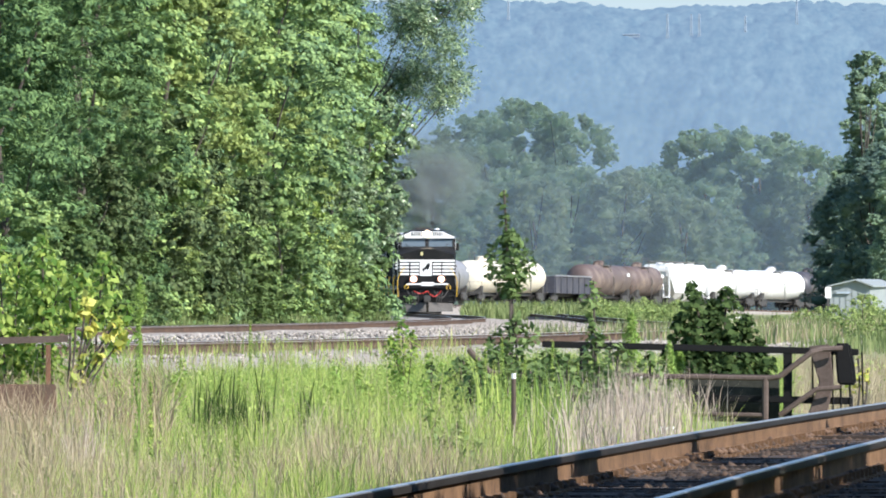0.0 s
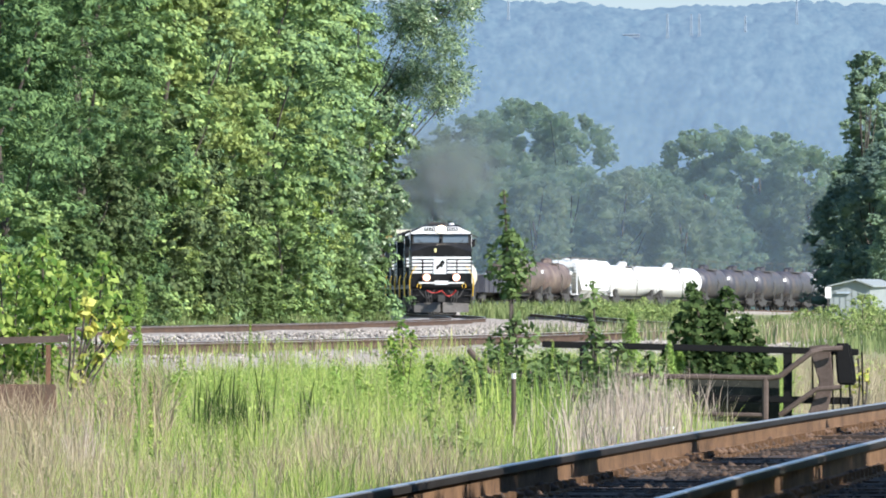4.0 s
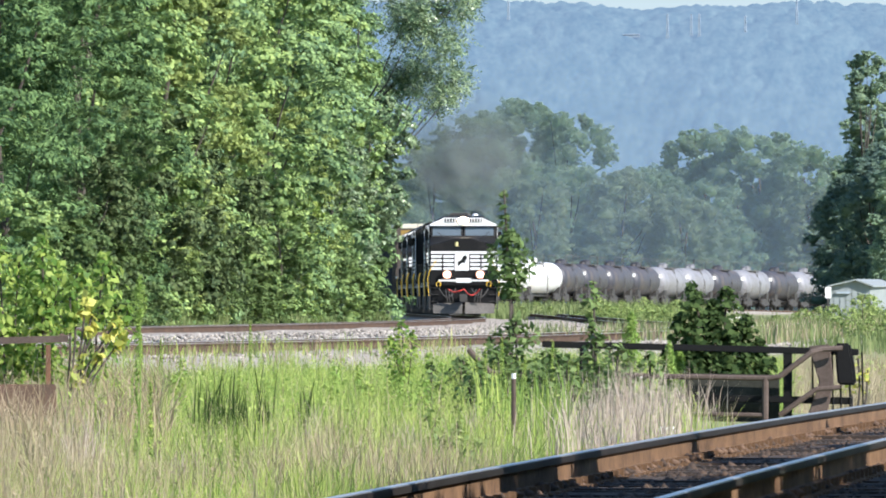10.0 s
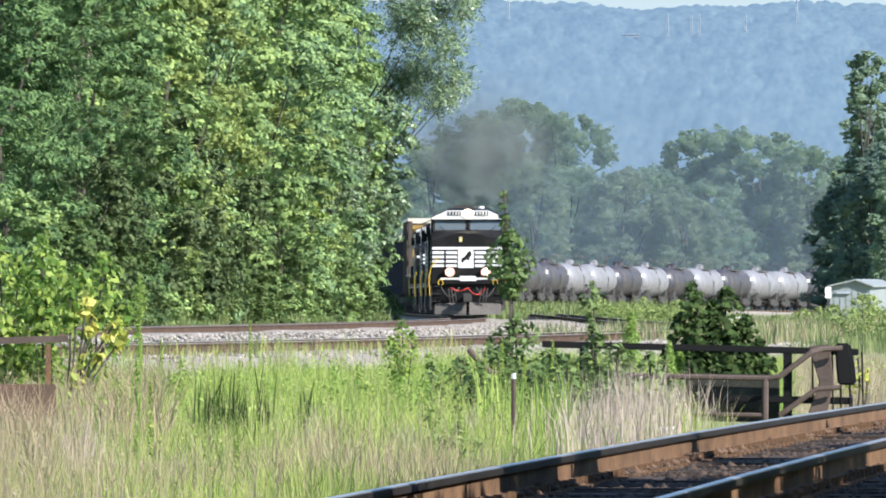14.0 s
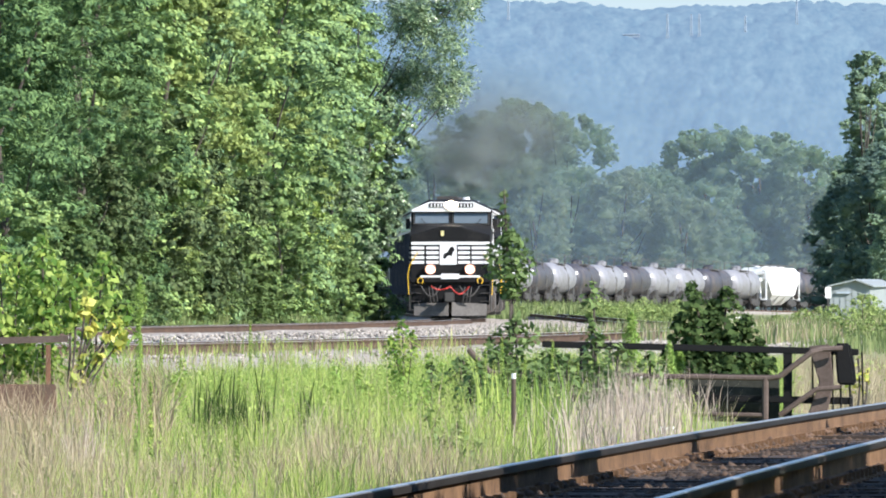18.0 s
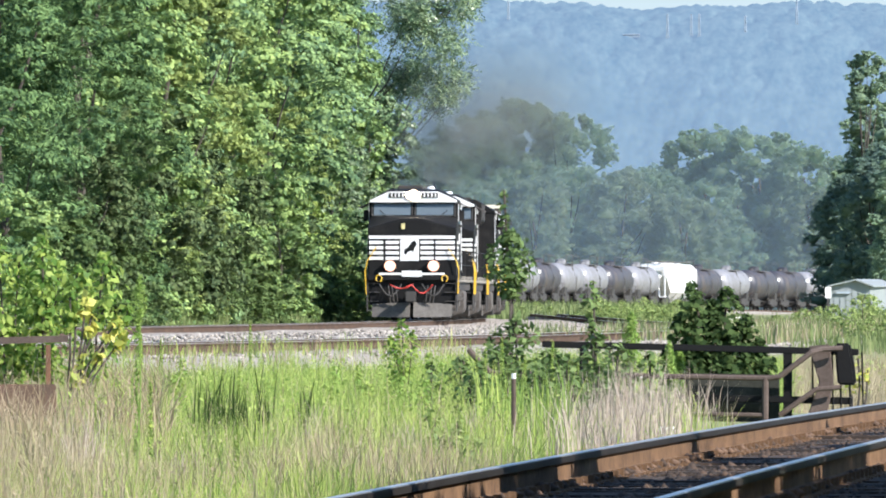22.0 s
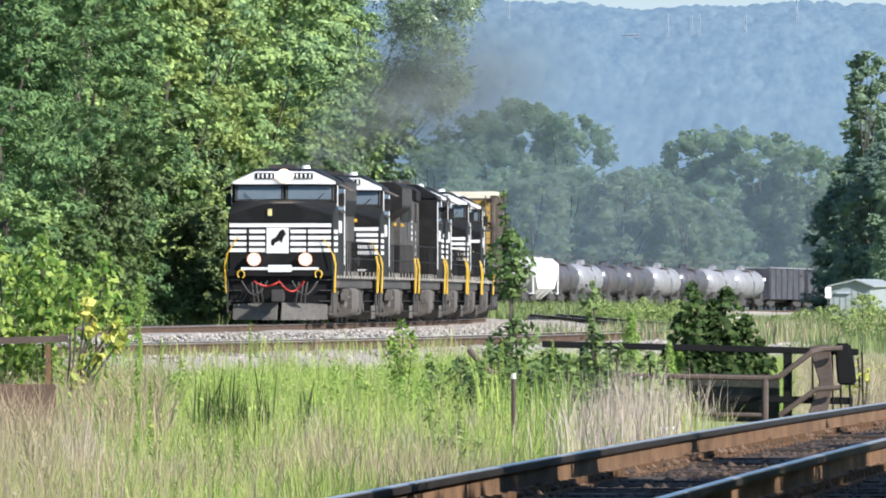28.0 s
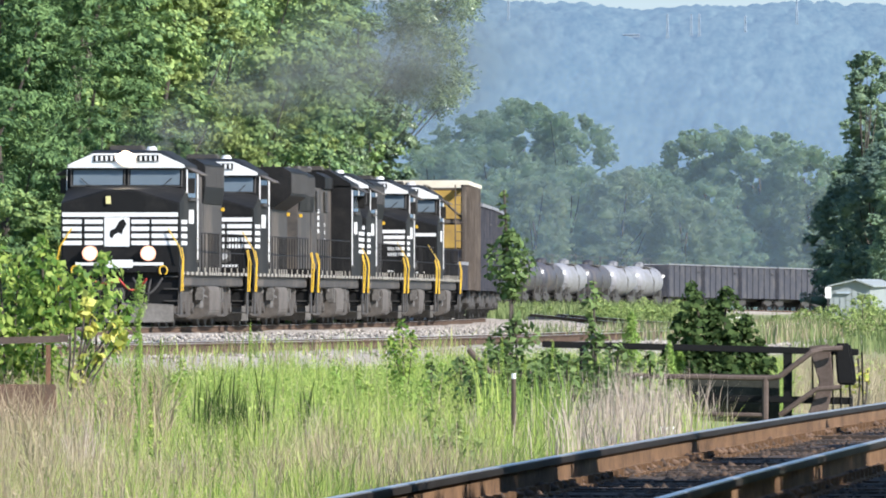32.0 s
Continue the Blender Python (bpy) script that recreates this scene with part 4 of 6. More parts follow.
def rack_car(L):
    """The tall car behind the locomotives: framed open end with ochre panels."""
    e = car_base("high_side_car", L, "tall brown freight car with ochre end panels", "freight car", "freight cars in the train")
    top = 4.95
    bm = bmesh.new()
    for sx in (-1, 1):
        box(bm, *sorted((sx * 1.44, sx * 1.50)), 1.3, L - 1.3, 1.15, top - 0.1)
    box(bm, -1.44, 1.44, 1.3, L - 1.3, 1.15, 1.25)
    box(bm, -1.44, 1.44, 1.3, L - 1.3, top - 0.18, top - 0.1)
    part("body", bm, CAR_BROWN, e)
    for y0 in (0.5, L - 0.7):
        bm = bmesh.new()
        for sx in (-1, 1):
            box(bm, *sorted((sx * 1.32, sx * 1.52)), y0, y0 + 0.2, 1.1, top)
        box(bm, -1.52, 1.52, y0, y0 + 0.2, 3.55, 3.68)
        box(bm, -0.07, 0.07, y0, y0 + 0.2, 1.2, top)
        end = part("end_frame", bm, CAR_BROWN, e)
        bm = bmesh.new()
        box(bm, -1.56, 1.56, y0 - 0.05, y0 + 0.25, top, top + 0.16)
        part("top_beam", bm, TANK_BEIGE, end, "pale top beam")
        yb = y0 + (0.75 if y0 < 5 else -0.6)
        for z0, z1 in ((2.65, 3.5), (3.72, 4.75)):
            for x0, x1 in ((-1.3, -0.08), (0.08, 1.3)):
                boxpart("end_panel", (x0, x1, yb, yb + 0.05, z0, z1), OCHRE, end)
        boxpart("lower_panel", (-1.3, 1.3, y0 + 0.02, y0 + 0.1, 1.2, 2.6), HOPPER_DARK, end)
        bm = bmesh.new()
        for x in (1.12, 1.46):
            tube(bm, (x, y0 - 0.09, 1.1), (x, y0 - 0.09, top), 0.025, n=6)
        for k in range(11):
            tube(bm, (1.12, y0 - 0.09, 1.25 + 0.33 * k), (1.46, y0 - 0.09, 1.25 + 0.33 * k), 0.018, n=5)
        part("ladder", bm, CAR_BROWN, end)
        bm = bmesh.new()
        for sx in (-1, 1):
            pipe(bm, [(sx * 1.40, y0 + 0.1, 3.7), (sx * 0.1, y0 + 0.1, 4.9)], 0.05)
        part("brace", bm, CAR_BROWN, end)
    for sx in (-1, 1):
        for k in range(12):
            y = 1.4 + (L - 2.8) * k / 11
            boxpart("rib", (*sorted((sx * 1.50, sx * 1.60)), y - 0.07, y + 0.07, 1.1, top), CAR_BROWN, e)
        boxpart("top_chord", (*sorted((sx * 1.40, sx * 1.62)), 0.5, L - 0.5, top, top + 0.14), TANK_BEIGE, e)
    return e


PITCH = 20.4
first_tank = {}


def add_tank(front, key, L=PITCH):
    mats = dict(black=(TANK_BLACK, "black tank car with dusty stains"), grey=(TANK_GREY, "pale grey weathered tank car"), beige=(TANK_BEIGE, "cream-coloured dusty tank car"),
                brown=(TANK_BROWN, "rusty brown tank car"), white=(TANK_WHITE, "clean white tank car"))
    if (key, L) not in first_tank:
        ob = first_tank[key, L] = tank_car(L, *mats[key])
    else:
        ob = copy_thing(first_tank[key, L], Matrix.Identity(4))
    in_train(ob, front, L)


rack = rack_car(18.0)
flat = open_hopper(7.8, HOPPER_DARK, "short low dark gondola behind the locomotives", top=2.0)
in_train(flat, LOCO * 6, 7.8)
in_train(rack, 123.0, 18.0)
dark_hopper = open_hopper(16.0, HOPPER_DARK, "dark open-top hopper car with a rim paled as a highlight")
in_train(dark_hopper, 141.0, 16.0)
at = 157.0
for k in range(5):
    in_train(copy_thing(dark_hopper, Matrix.Identity(4)), at, 16.0)
    at += 16.0
for key in ("grey", "black", "white", "grey", "black", "black", "grey", "black", "grey"):
    add_tank(at, key)
    at += PITCH
# at this point the train reaches the cars seen beyond the field
add_tank(428.6, "beige")
add_tank(449.4, "beige", 21.6)
gondola = open_hopper(20.0, HOPPER_DARK, "low dark gondola with a rim paled as a highlight", top=2.75)
in_train(gondola, 473.5, 20.0)
add_tank(494.2, "brown")
add_tank(515.4, "brown", 14.0)
white_hopper = covered_hopper(19.0, TANK_WHITE, "bright white covered hopper car")
in_train(white_hopper, 530.0, 19.0)
add_tank(549.6, "white", 20.6)
add_tank(570.6, "white", 20.6)
SHORT = 12.1
at = 590.6
for key in ("black", "black", "black", "black", "grey", "grey", "black", "grey", "black", "grey", "black", "grey", "grey", "black", "grey"):
    add_tank(at, key, SHORT)
    at += SHORT
short_hopper = covered_hopper(15.5, TANK_WHITE, "short bright white covered hopper car")
in_train(short_hopper, 772.2, 15.5)
at = 787.8
for key in ("black", "grey", "black", "black", "grey", "black", "grey", "grey"):
    add_tank(at, key, SHORT)
    at += SHORT
for k in range(10):
    in_train(copy_thing(dark_hopper, Matrix.Identity(4)), at, 16.0)
    at += 16.0


# ---- leaves, trees and bushes ----
rng = np.random.default_rng(7)


def unit(v):
    return v / np.maximum(np.linalg.norm(v, axis=-1, keepdims=True), 1e-6)


def leaf_mesh(name, centres, normals, size, material, slim=0.55):
    """Many small pointed leaves, each a folded diamond."""
    n = len(centres)
    nrm = unit(normals)
    ref = unit(rng.normal(size=(n, 3)))
    a = unit(np.cross(nrm, ref))
    b = np.cross(nrm, a)
    s = (size * rng.uniform(0.6, 1.35, n))[:, None]
    v = np.empty((n, 4, 3))
    v[:, 0] = centres - a * s * 0.5
    v[:, 1] = centres + b * s * 0.5 * slim + nrm * s * 0.10
    v[:, 2] = centres + a * s * 0.5
    v[:, 3] = centres - b * s * 0.5 * slim + nrm * s * 0.10
    f = np.arange(n * 4).reshape(n, 4)
    return raw_mesh(name, v.reshape(-1, 3), f, material)


def spray_mesh(name, clumps, per, leaf, material, droop=0.35, count=6, slim=0.5, flat=0.75):
    """Sprays of narrow leaflets on drooping twigs, all round the clumps (x, y, z, r)."""
    m = len(clumps) * per
    c = np.repeat(clumps[:, :3], per, 0)
    r = np.repeat(clumps[:, 3], per)
    d = unit(rng.normal(size=(m, 3)) + np.array([0, 0, 0.25]))
    root = c + d * (r * rng.uniform(0.3, 0.95, m) ** 0.6)[:, None] * np.array([1, 1, flat])
    axis = unit(d + rng.normal(size=(m, 3)) * 0.4)
    up = unit(d * 1.0 + np.array([0, 0, 0.6]) + rng.normal(size=(m, 3)) * 0.22)
    side = unit(np.cross(axis, up))
    reach = leaf * count * 0.36 * rng.uniform(0.7, 1.3, m)
    v = np.empty((m, count, 3, 3))
    for k in range(count):
        t = (k + 0.6) / count
        p = root + axis * (reach * t)[:, None] + np.array([0, 0, -1.0]) * (reach * droop * t * t)[:, None]
        s = (leaf * rng.uniform(0.7, 1.25, m) * (1.0 - 0.35 * abs(t - 0.45)))[:, None]
        w = side * (1 if k % 2 else -1) + axis * 0.55 + up * rng.normal(size=(m, 1)) * 0.15 + np.array([0, 0, -0.25])
        if k == count - 1:
            w = axis + np.array([0, 0, -0.3])
        w = unit(w)
        across = unit(np.cross(w, up)) * s * slim * 0.5
        v[:, k, 0] = p + w * s * 0.25 - across
        v[:, k, 1] = p + w * s * 0.25 + across
        v[:, k, 2] = p + w * s * 1.15
    return raw_mesh(name, v.reshape(-1, 3), np.arange(m * count * 3).reshape(-1, 3), material)


def tri_leaves(name, centres, normals, size, material):
    n = len(centres)
    nrm = unit(normals)
    a = unit(np.cross(nrm, unit(rng.normal(size=(n, 3)))))
    b = np.cross(nrm, a)
    s = (size * rng.uniform(0.6, 1.35, n))[:, None]
    v = np.stack([centres - a * s * 0.4 - b * s * 0.4, centres - a * s * 0.4 + b * s * 0.4, centres + a * s * 0.7], 1)
    return raw_mesh(name, v.reshape(-1, 3), np.arange(n * 3).reshape(n, 3), material)


def clump_leaves(clumps, per, outward=1.5, flat=0.75):
    """Leaf centres and normals on lumpy clumps (x, y, z, r)."""
    c = np.repeat(clumps[:, :3], per, 0)
    r = np.repeat(clumps[:, 3], per)
    d = unit(rng.normal(size=(len(c), 3)))
    k = rng.uniform(0.45, 1.08, len(c)) ** 0.6
    pos = c + d * (r * k)[:, None] * np.array([1, 1, flat])
    nrm = d * outward + rng.normal(size=(len(c), 3)) * 0.5 + np.array([0, 0, 0.45])
    return pos, nrm


def crown_clumps(height, radius, base, count, rmin, rmax, lean=0.0):
    """Clump centres over an uneven crown of the given half-width, from base to height."""
    out = []
    ph = rng.uniform(0, 6.28, 4)
    while len(out) < count:
        t = rng.uniform(0, 1)
        a = rng.uniform(0, 2 * math.pi)
        bough = rng.uniform(0.18, 0.34) * radius
        prof = (math.sin(math.pi * min(1, t * 0.86 + 0.12)) ** 0.6) * (1 + 0.22 * math.sin(3 * a + ph[0] + 4 * t) + 0.15 * math.sin(5 * a + ph[1] - 7 * t))
        q = rng.uniform(0.30, 1.0) ** 0.5
        r = max(radius * prof * q - 0.2 * bough, 0.1)
        cx, cy, cz = r * math.cos(a) + lean * t, r * math.sin(a), base + (height - base) * t - 0.3 * bough
        for j in range(4):
            # smaller clumps over the outer and upper side of one bough
            b = unit(rng.normal(size=3) + np.array([0.7 * math.cos(a), 0.7 * math.sin(a), 0.5]))
            out.append((cx + b[0] * bough, cy + b[1] * bough, max(cz + b[2] * bough * 0.6, 0.15), rng.uniform(rmin, rmax)))
    return np.array(out[:count])


def bough_crown(height, radius, base, boughs, tufts, per, leaf, material, bmin, bmax, slim=0.62, lean=0.0, skew=0.35, up=0.55, low=0.62):
    """A crown of leafy boughs: each bough is a dome of tufts, each tuft a spray of overlapping leaves. Returns the mesh and bough centres."""
    ph = rng.uniform(0, 6.28, 4)
    t = (np.arange(boughs) + rng.uniform(0, 1, boughs)) / boughs
    a = np.arange(boughs) * 2.399 + rng.normal(size=boughs) * 0.5
    prof = np.sqrt(np.clip(1 - np.clip((t - 0.42) / 0.60, 0, 1) ** 2.6, 0, 1)) * (low + (1 - low) * np.minimum(1, t / 0.3)) * (1 + 0.20 * np.sin(3 * a + ph[0] + 4 * t) + 0.14 * np.sin(5 * a + ph[1] - 7 * t))
    rb = rng.uniform(bmin, bmax, boughs) * (1 - 0.22 * t)
    rr = np.maximum(radius * prof * rng.uniform(0.55, 1.0, boughs) - 0.5 * rb, 0.15)
    c = np.stack([rr * np.cos(a) + lean * t, rr * np.sin(a), base + (height - base) * t - 0.4 * rb], -1)
    out = unit(np.stack([np.cos(a), np.sin(a), 0.55 + 0.6 * t], -1))
    m = boughs * tufts
    d = unit(rng.normal(size=(m, 3)) + 0.75 * np.repeat(out, tufts, 0))
    lump = 1 + 0.22 * np.sin(d[:, 0] * 5 + d[:, 2] * 4 + np.repeat(ph[2] + np.arange(boughs), tufts)) + 0.12 * rng.normal(size=m)
    tc = np.repeat(c, tufts, 0) + d * (np.repeat(rb, tufts) * lump * rng.uniform(0.55, 1.0, m) ** 0.5)[:, None] * np.array([1, 1, 0.72])
    tc[:, 2] = np.maximum(tc[:, 2], 0.2)
    tr = np.repeat(rb, tufts) * rng.uniform(0.16, 0.34, m)
    n = m * per
    e = unit(rng.normal(size=(n, 3)))
    pos = np.repeat(tc, per, 0) + e * (np.repeat(tr, per) * rng.uniform(0.3, 1.0, n))[:, None] * np.array([1, 1, 0.55])
    nrm = np.repeat(d, per, 0) * 0.9 + e * 0.35 + rng.normal(size=(n, 3)) * skew + np.array([0, 0, up])
    pos[:, 2] = np.maximum(pos[:, 2], 0.1)
    return leaf_mesh("crown", pos, nrm, leaf, material, slim), np.concatenate([c, rb[:, None]], 1)


def core_mesh(name, clumps, material, k=0.62):
    """Lumpy dense inside of a far crown."""
    bm = bmesh.new()
    bmesh.ops.create_icosphere(bm, subdivisions=1, radius=1.0)
    bv = np.array([v.co for v in bm.verts])
    bf = np.array([[v.index for v in f.verts] for f in bm.faces])
    bm.free()
    n = len(clumps)
    v = bv[None] * (1 + 0.22 * rng.normal(size=(n, len(bv), 1))) * np.array([1, 1, 0.8]) * (clumps[:, 3] * k)[:, None, None] + clumps[:, None, :3]
    f = bf[None] + (np.arange(n) * len(bv))[:, None, None]
    return raw_mesh(name, v.reshape(-1, 3), f.reshape(-1, 3), material)


def trunk_mesh(height, r, clumps, limbs=6):
    bm = bmesh.new()
    pts = [Vector((0.10 * height * 0.15 * math.sin(k * 1.3), 0.10 * height * 0.12 * math.cos(k * 1.7) - 0.1 * height * 0.12, height * 0.82 * k / 6)) for k in range(7)]
    for k in range(6):
        tube(bm, pts[k], pts[k + 1], r * (1 - 0.14 * k), r * (1 - 0.14 * (k + 1)), n=8, caps=(k in (0, 5)))
    idx = np.linspace(0, len(clumps) - 1, limbs).astype(int)
    for i in idx:
        c = Vector(clumps[i][:3])
        k = max(1, min(5, int(c.z / height * 5)))
        mid = pts[k].lerp(c, 0.5) + Vector((0, 0, -0.04 * height))
        tube(bm, pts[k], mid, r * 0.35, r * 0.2, n=6)
        tube(bm, mid, c, r * 0.2, r * 0.06, n=6)
    return bm


def tree(name, label, group, height, radius, base, count, per, leaf, material, rmin, rmax, trunk_r=0.25, lean=0.0, style="spray", reach=0.0):
    e = tagged(new(name), label, "tree", group=group)
    cl = crown_clumps(height, radius, base, count, rmin, rmax, lean)
    cl[:, 0] += reach
    part("trunk", trunk_mesh(height, trunk_r, cl, 8 if reach else 6), BARK, e)
    if style == "spray":
        me = spray_mesh("crown", cl, per // 6, leaf, material)
    else:
        pos, nrm = clump_leaves(cl, per, 0.75)
        me = tri_leaves("crown", pos, nrm, leaf, material)
    ob = new("crown", me)
    ob.parent = e
    return e


def full_tree(name, label, group, height, radius, base, boughs, tufts, per, leaf, material, bmin, bmax, trunk_r=0.25, core=0.0, **shape):
    """A tree with a closed crown of domed boughs on a limbed trunk."""
    e = tagged(new(name), label, "tree", group=group)
    me, cl = bough_crown(height, radius, base, boughs, tufts, per, leaf, material, bmin, bmax, **shape)
    part("trunk", trunk_mesh(height, trunk_r, cl), BARK, e)
    ob = new("crown", me)
    ob.parent = e
    if core:
        ob = new("inner_foliage", core_mesh("inner_foliage", cl, material, core))
        ob.parent = e
    return e


def put(ob, x, y, z=0.0, turn=0.0, k=1.0, kz=None):
    ob.matrix_basis = pose(x, y, z, 0, 0, turn) @ Matrix.Diagonal((k, k, kz or k, 1))
    return ob


def again(ob, x, y, z=0.0, turn=0.0, k=1.0, kz=None):
    c = copy_thing(ob, Matrix.Identity(4))
    return put(c, x, y, z, turn, k, kz)


# wood along the left of the main line
G = "trees of the lineside wood"
wood_a = full_tree("broadleaf_tree", "tall bright green broadleaf tree at the lineside", G, 15.0, 3.5, 0.8, 52, 34, 26, 0.20, LEAF_A, 0.9, 1.6)
wood_b = full_tree("broadleaf_tree", "tall mid-green broadleaf tree at the lineside", G, 16.0, 3.7, 0.8, 54, 34, 26, 0.19, LEAF_B, 0.9, 1.7)
wood_c = full_tree("broadleaf_tree", "silvery green tree with pale leaf undersides", G, 12.4, 2.9, 0.3, 50, 32, 26, 0.17, LEAF_C, 0.7, 1.3, skew=0.6)
wood_d = full_tree("broadleaf_tree", "blue-green feathery lineside tree", G, 14.4, 3.3, 0.3, 46, 36, 30, 0.20, LEAF_E, 1.0, 1.8, slim=0.34, up=0.75)
wood_e = full_tree("broadleaf_tree", "olive yellowish tree hung with creeper", G, 14.0, 2.5, 0.3, 44, 32, 26, 0.18, LEAF_OLIVE, 0.7, 1.3, skew=0.55)


def wood_spot(y, off):
    return float(line_x(y)) - off, y


first = {}
for kind, y, off, turn, k in ((wood_d, 345, 6.4, 20, 0.95), (wood_a, 372, 6.6, 75, 1.0), (wood_b, 392, 7.0, 140, 1.0), (wood_a, 412, 6.4, 200, 0.95), (wood_d, 402, 10.5, 30, 1.1),
                              (wood_b, 436, 6.6, 10, 1.05), (wood_a, 458, 7.0, 310, 1.05), (wood_c, 503, 5.4, 60, 0.70), (wood_c, 488, 5.2, 200, 0.68), (wood_c, 512, 5.6, 320, 0.66), (wood_c, 496, 6.3, 120, 0.74), (wood_b, 530, 6.0, 100, 0.95), (wood_b, 480, 7.6, 250, 1.1),
                              (wood_b, 360, 11.5, 90, 1.15), (wood_d, 430, 11.5, 300, 1.1), (wood_b, 520, 9.5, 180, 1.2), (wood_e, 388, 5.6, 10, 0.9), (wood_e, 379, 5.6, 120, 0.95), (wood_e, 447, 5.8, 220, 0.8),
                              (wood_d, 352, 7.6, 200, 1.05), (wood_d, 362, 6.0, 110, 0.9), (wood_b, 385, 14.0, 40, 1.35), (wood_a, 415, 15.0, 120, 1.4), (wood_b, 445, 14.0, 230, 1.4), (wood_d, 475, 13.0, 60, 1.4), (wood_b, 505, 12.5, 320, 1.35), (wood_a, 492, 7.0, 110, 1.12)):
    x, yy = wood_spot(y, off)
    if kind.name not in first:
        first[kind.name] = put(kind, x, yy, 0.0, turn, k)
    else:
        again(kind, x, yy, 0.0, turn, k)

# scrub along the foot of the wood
bush = full_tree("bush", "dense green lineside bush", "bushes along the wood", 4.2, 1.7, 0.0, 22, 26, 22, 0.14, LEAF_A, 0.5, 0.9, 0.06)
bush_dark = full_tree("bush", "dark green lineside bush", "bushes along the wood", 3.6, 1.6, 0.0, 22, 26, 22, 0.14, LEAF_SAP, 0.5, 0.9, 0.06)
spots = [(332, 4.6), (345, 4.5), (356, 4.4), (366, 4.7), (378, 4.5), (389, 4.4), (400, 4.6), (412, 4.5), (425, 4.4), (440, 4.5), (455, 4.6), (470, 4.5), (486, 4.5), (500, 4.6)]
for i, (y, off) in enumerate(spots):
    x, yy = wood_spot(y, off)
    # darker bushes picked here in place of shade at the wood's foot
    src = bush_dark if i % 2 or 350 < y < 405 or y > 465 else bush
    if i < 2:
        put(src, x, yy, 0.0, 37 * i, 1.0)
    else:
        again(src, x, yy, 0.0, 67 * i, 0.75 + 0.4 * rng.random())

# understorey trees before the tall ones, leaves darkened to stand for shade
dim = full_tree("small_tree", "small tree with shade-darkened leaves under the wood's edge", "understorey trees", 7.0, 2.5, 0.2, 34, 30, 22, 0.17, LEAF_SHADE, 0.7, 1.3, 0.1, skew=0.6)
for i, (y, off, k) in enumerate(((356, 5.3, 0.85), (368, 5.5, 1.0), (384, 5.4, 1.0), (396, 5.2, 0.9), (432, 5.4, 0.8))):
    x, yy = wood_spot(y, off)
    if i == 0:
        put(dim, x, yy, 0.0, 0, k)
    else:
        again(dim, x, yy, 0.0, 77 * i, k)

# young sumac-like trees with bright fronds at the wood's edge
frond = full_tree("young_tree", "young tree with drooping yellow-green fronds", "young trees at the wood's edge", 5.4, 1.5, 0.2, 20, 24, 22, 0.20, LEAF_FROND, 0.5, 0.9, 0.08, slim=0.4)
for i, (y, off, k) in enumerate(((452, 5.0, 1.0), (438, 5.3, 0.8), (338, 6.0, 0.6), (420, 4.9, 0.6))):
    x, yy = wood_spot(y, off)
    if i == 0:
        put(frond, x, yy, 0.0, 0, k)
    else:
        again(frond, x, yy, 0.0, 73 * i, k)

# overhanging bough of the last tall tree
x, yy = wood_spot(508, 4.7)
over = tree("broadleaf_tree", "tall slender tree with an open overhanging crown", G, 15.6, 2.2, 9.8, 130, 200, 0.16, LEAF_C, 0.3, 0.7, 0.16, 0.4, reach=3.1)
put(over, x, yy, 0.0, 0, 1.0)
x, yy = wood_spot(506, 4.1)
leaning = full_tree("broadleaf_tree", "silvery green tree leaning out over the line", G, 9.8, 1.9, 4.3, 30, 32, 26, 0.15, LEAF_C, 0.6, 1.0, 0.14, lean=0.3, skew=0.6)
put(leaning, x, yy, 0.0, 0, 1.0)

# far tree belt behind the tank cars
F = "trees of the far belt"
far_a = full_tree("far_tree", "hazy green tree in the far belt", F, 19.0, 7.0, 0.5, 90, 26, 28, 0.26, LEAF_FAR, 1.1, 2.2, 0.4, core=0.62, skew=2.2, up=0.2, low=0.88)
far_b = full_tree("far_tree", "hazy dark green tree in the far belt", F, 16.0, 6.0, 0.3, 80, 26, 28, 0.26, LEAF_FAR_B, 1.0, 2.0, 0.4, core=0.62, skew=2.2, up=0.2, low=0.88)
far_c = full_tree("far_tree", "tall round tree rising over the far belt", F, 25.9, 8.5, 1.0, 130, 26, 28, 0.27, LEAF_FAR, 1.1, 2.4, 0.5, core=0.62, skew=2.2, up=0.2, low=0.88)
put(far_c, 9.6, 1480, 0, 0, 1.0)
again(far_c, 14.6, 1470, 0, 80, 0.93)
again(far_c, 4.6, 1495, 0, 170, 0.95)
k0 = True
for i in range(17):
    x = -10 + 4.3 * i + rng.uniform(-1.2, 1.2)
    y = 1420 + rng.uniform(-10, 35) + max(0, x - 20) * 0.8
    src = (far_a, far_b)[i % 2]
    if i < 2:
        put(src, x, y, 0, 40 * i, 1.0)
    else:
        again(src, x, y, 0, 51 * i, rng.uniform(0.8, 1.08))
for i in range(12):
    again((far_a, far_b)[i % 2], -8 + 6.2 * i, 1520 + 12 * (i % 3), 0, 77 * i, 0.86)
again(far_a, 31.5, 1470, 0, 10, 1.16)
again(far_a, 38.0, 1460, 0, 130, 1.14)
again(far_a, 43.8, 1450, 0, 220, 1.04)

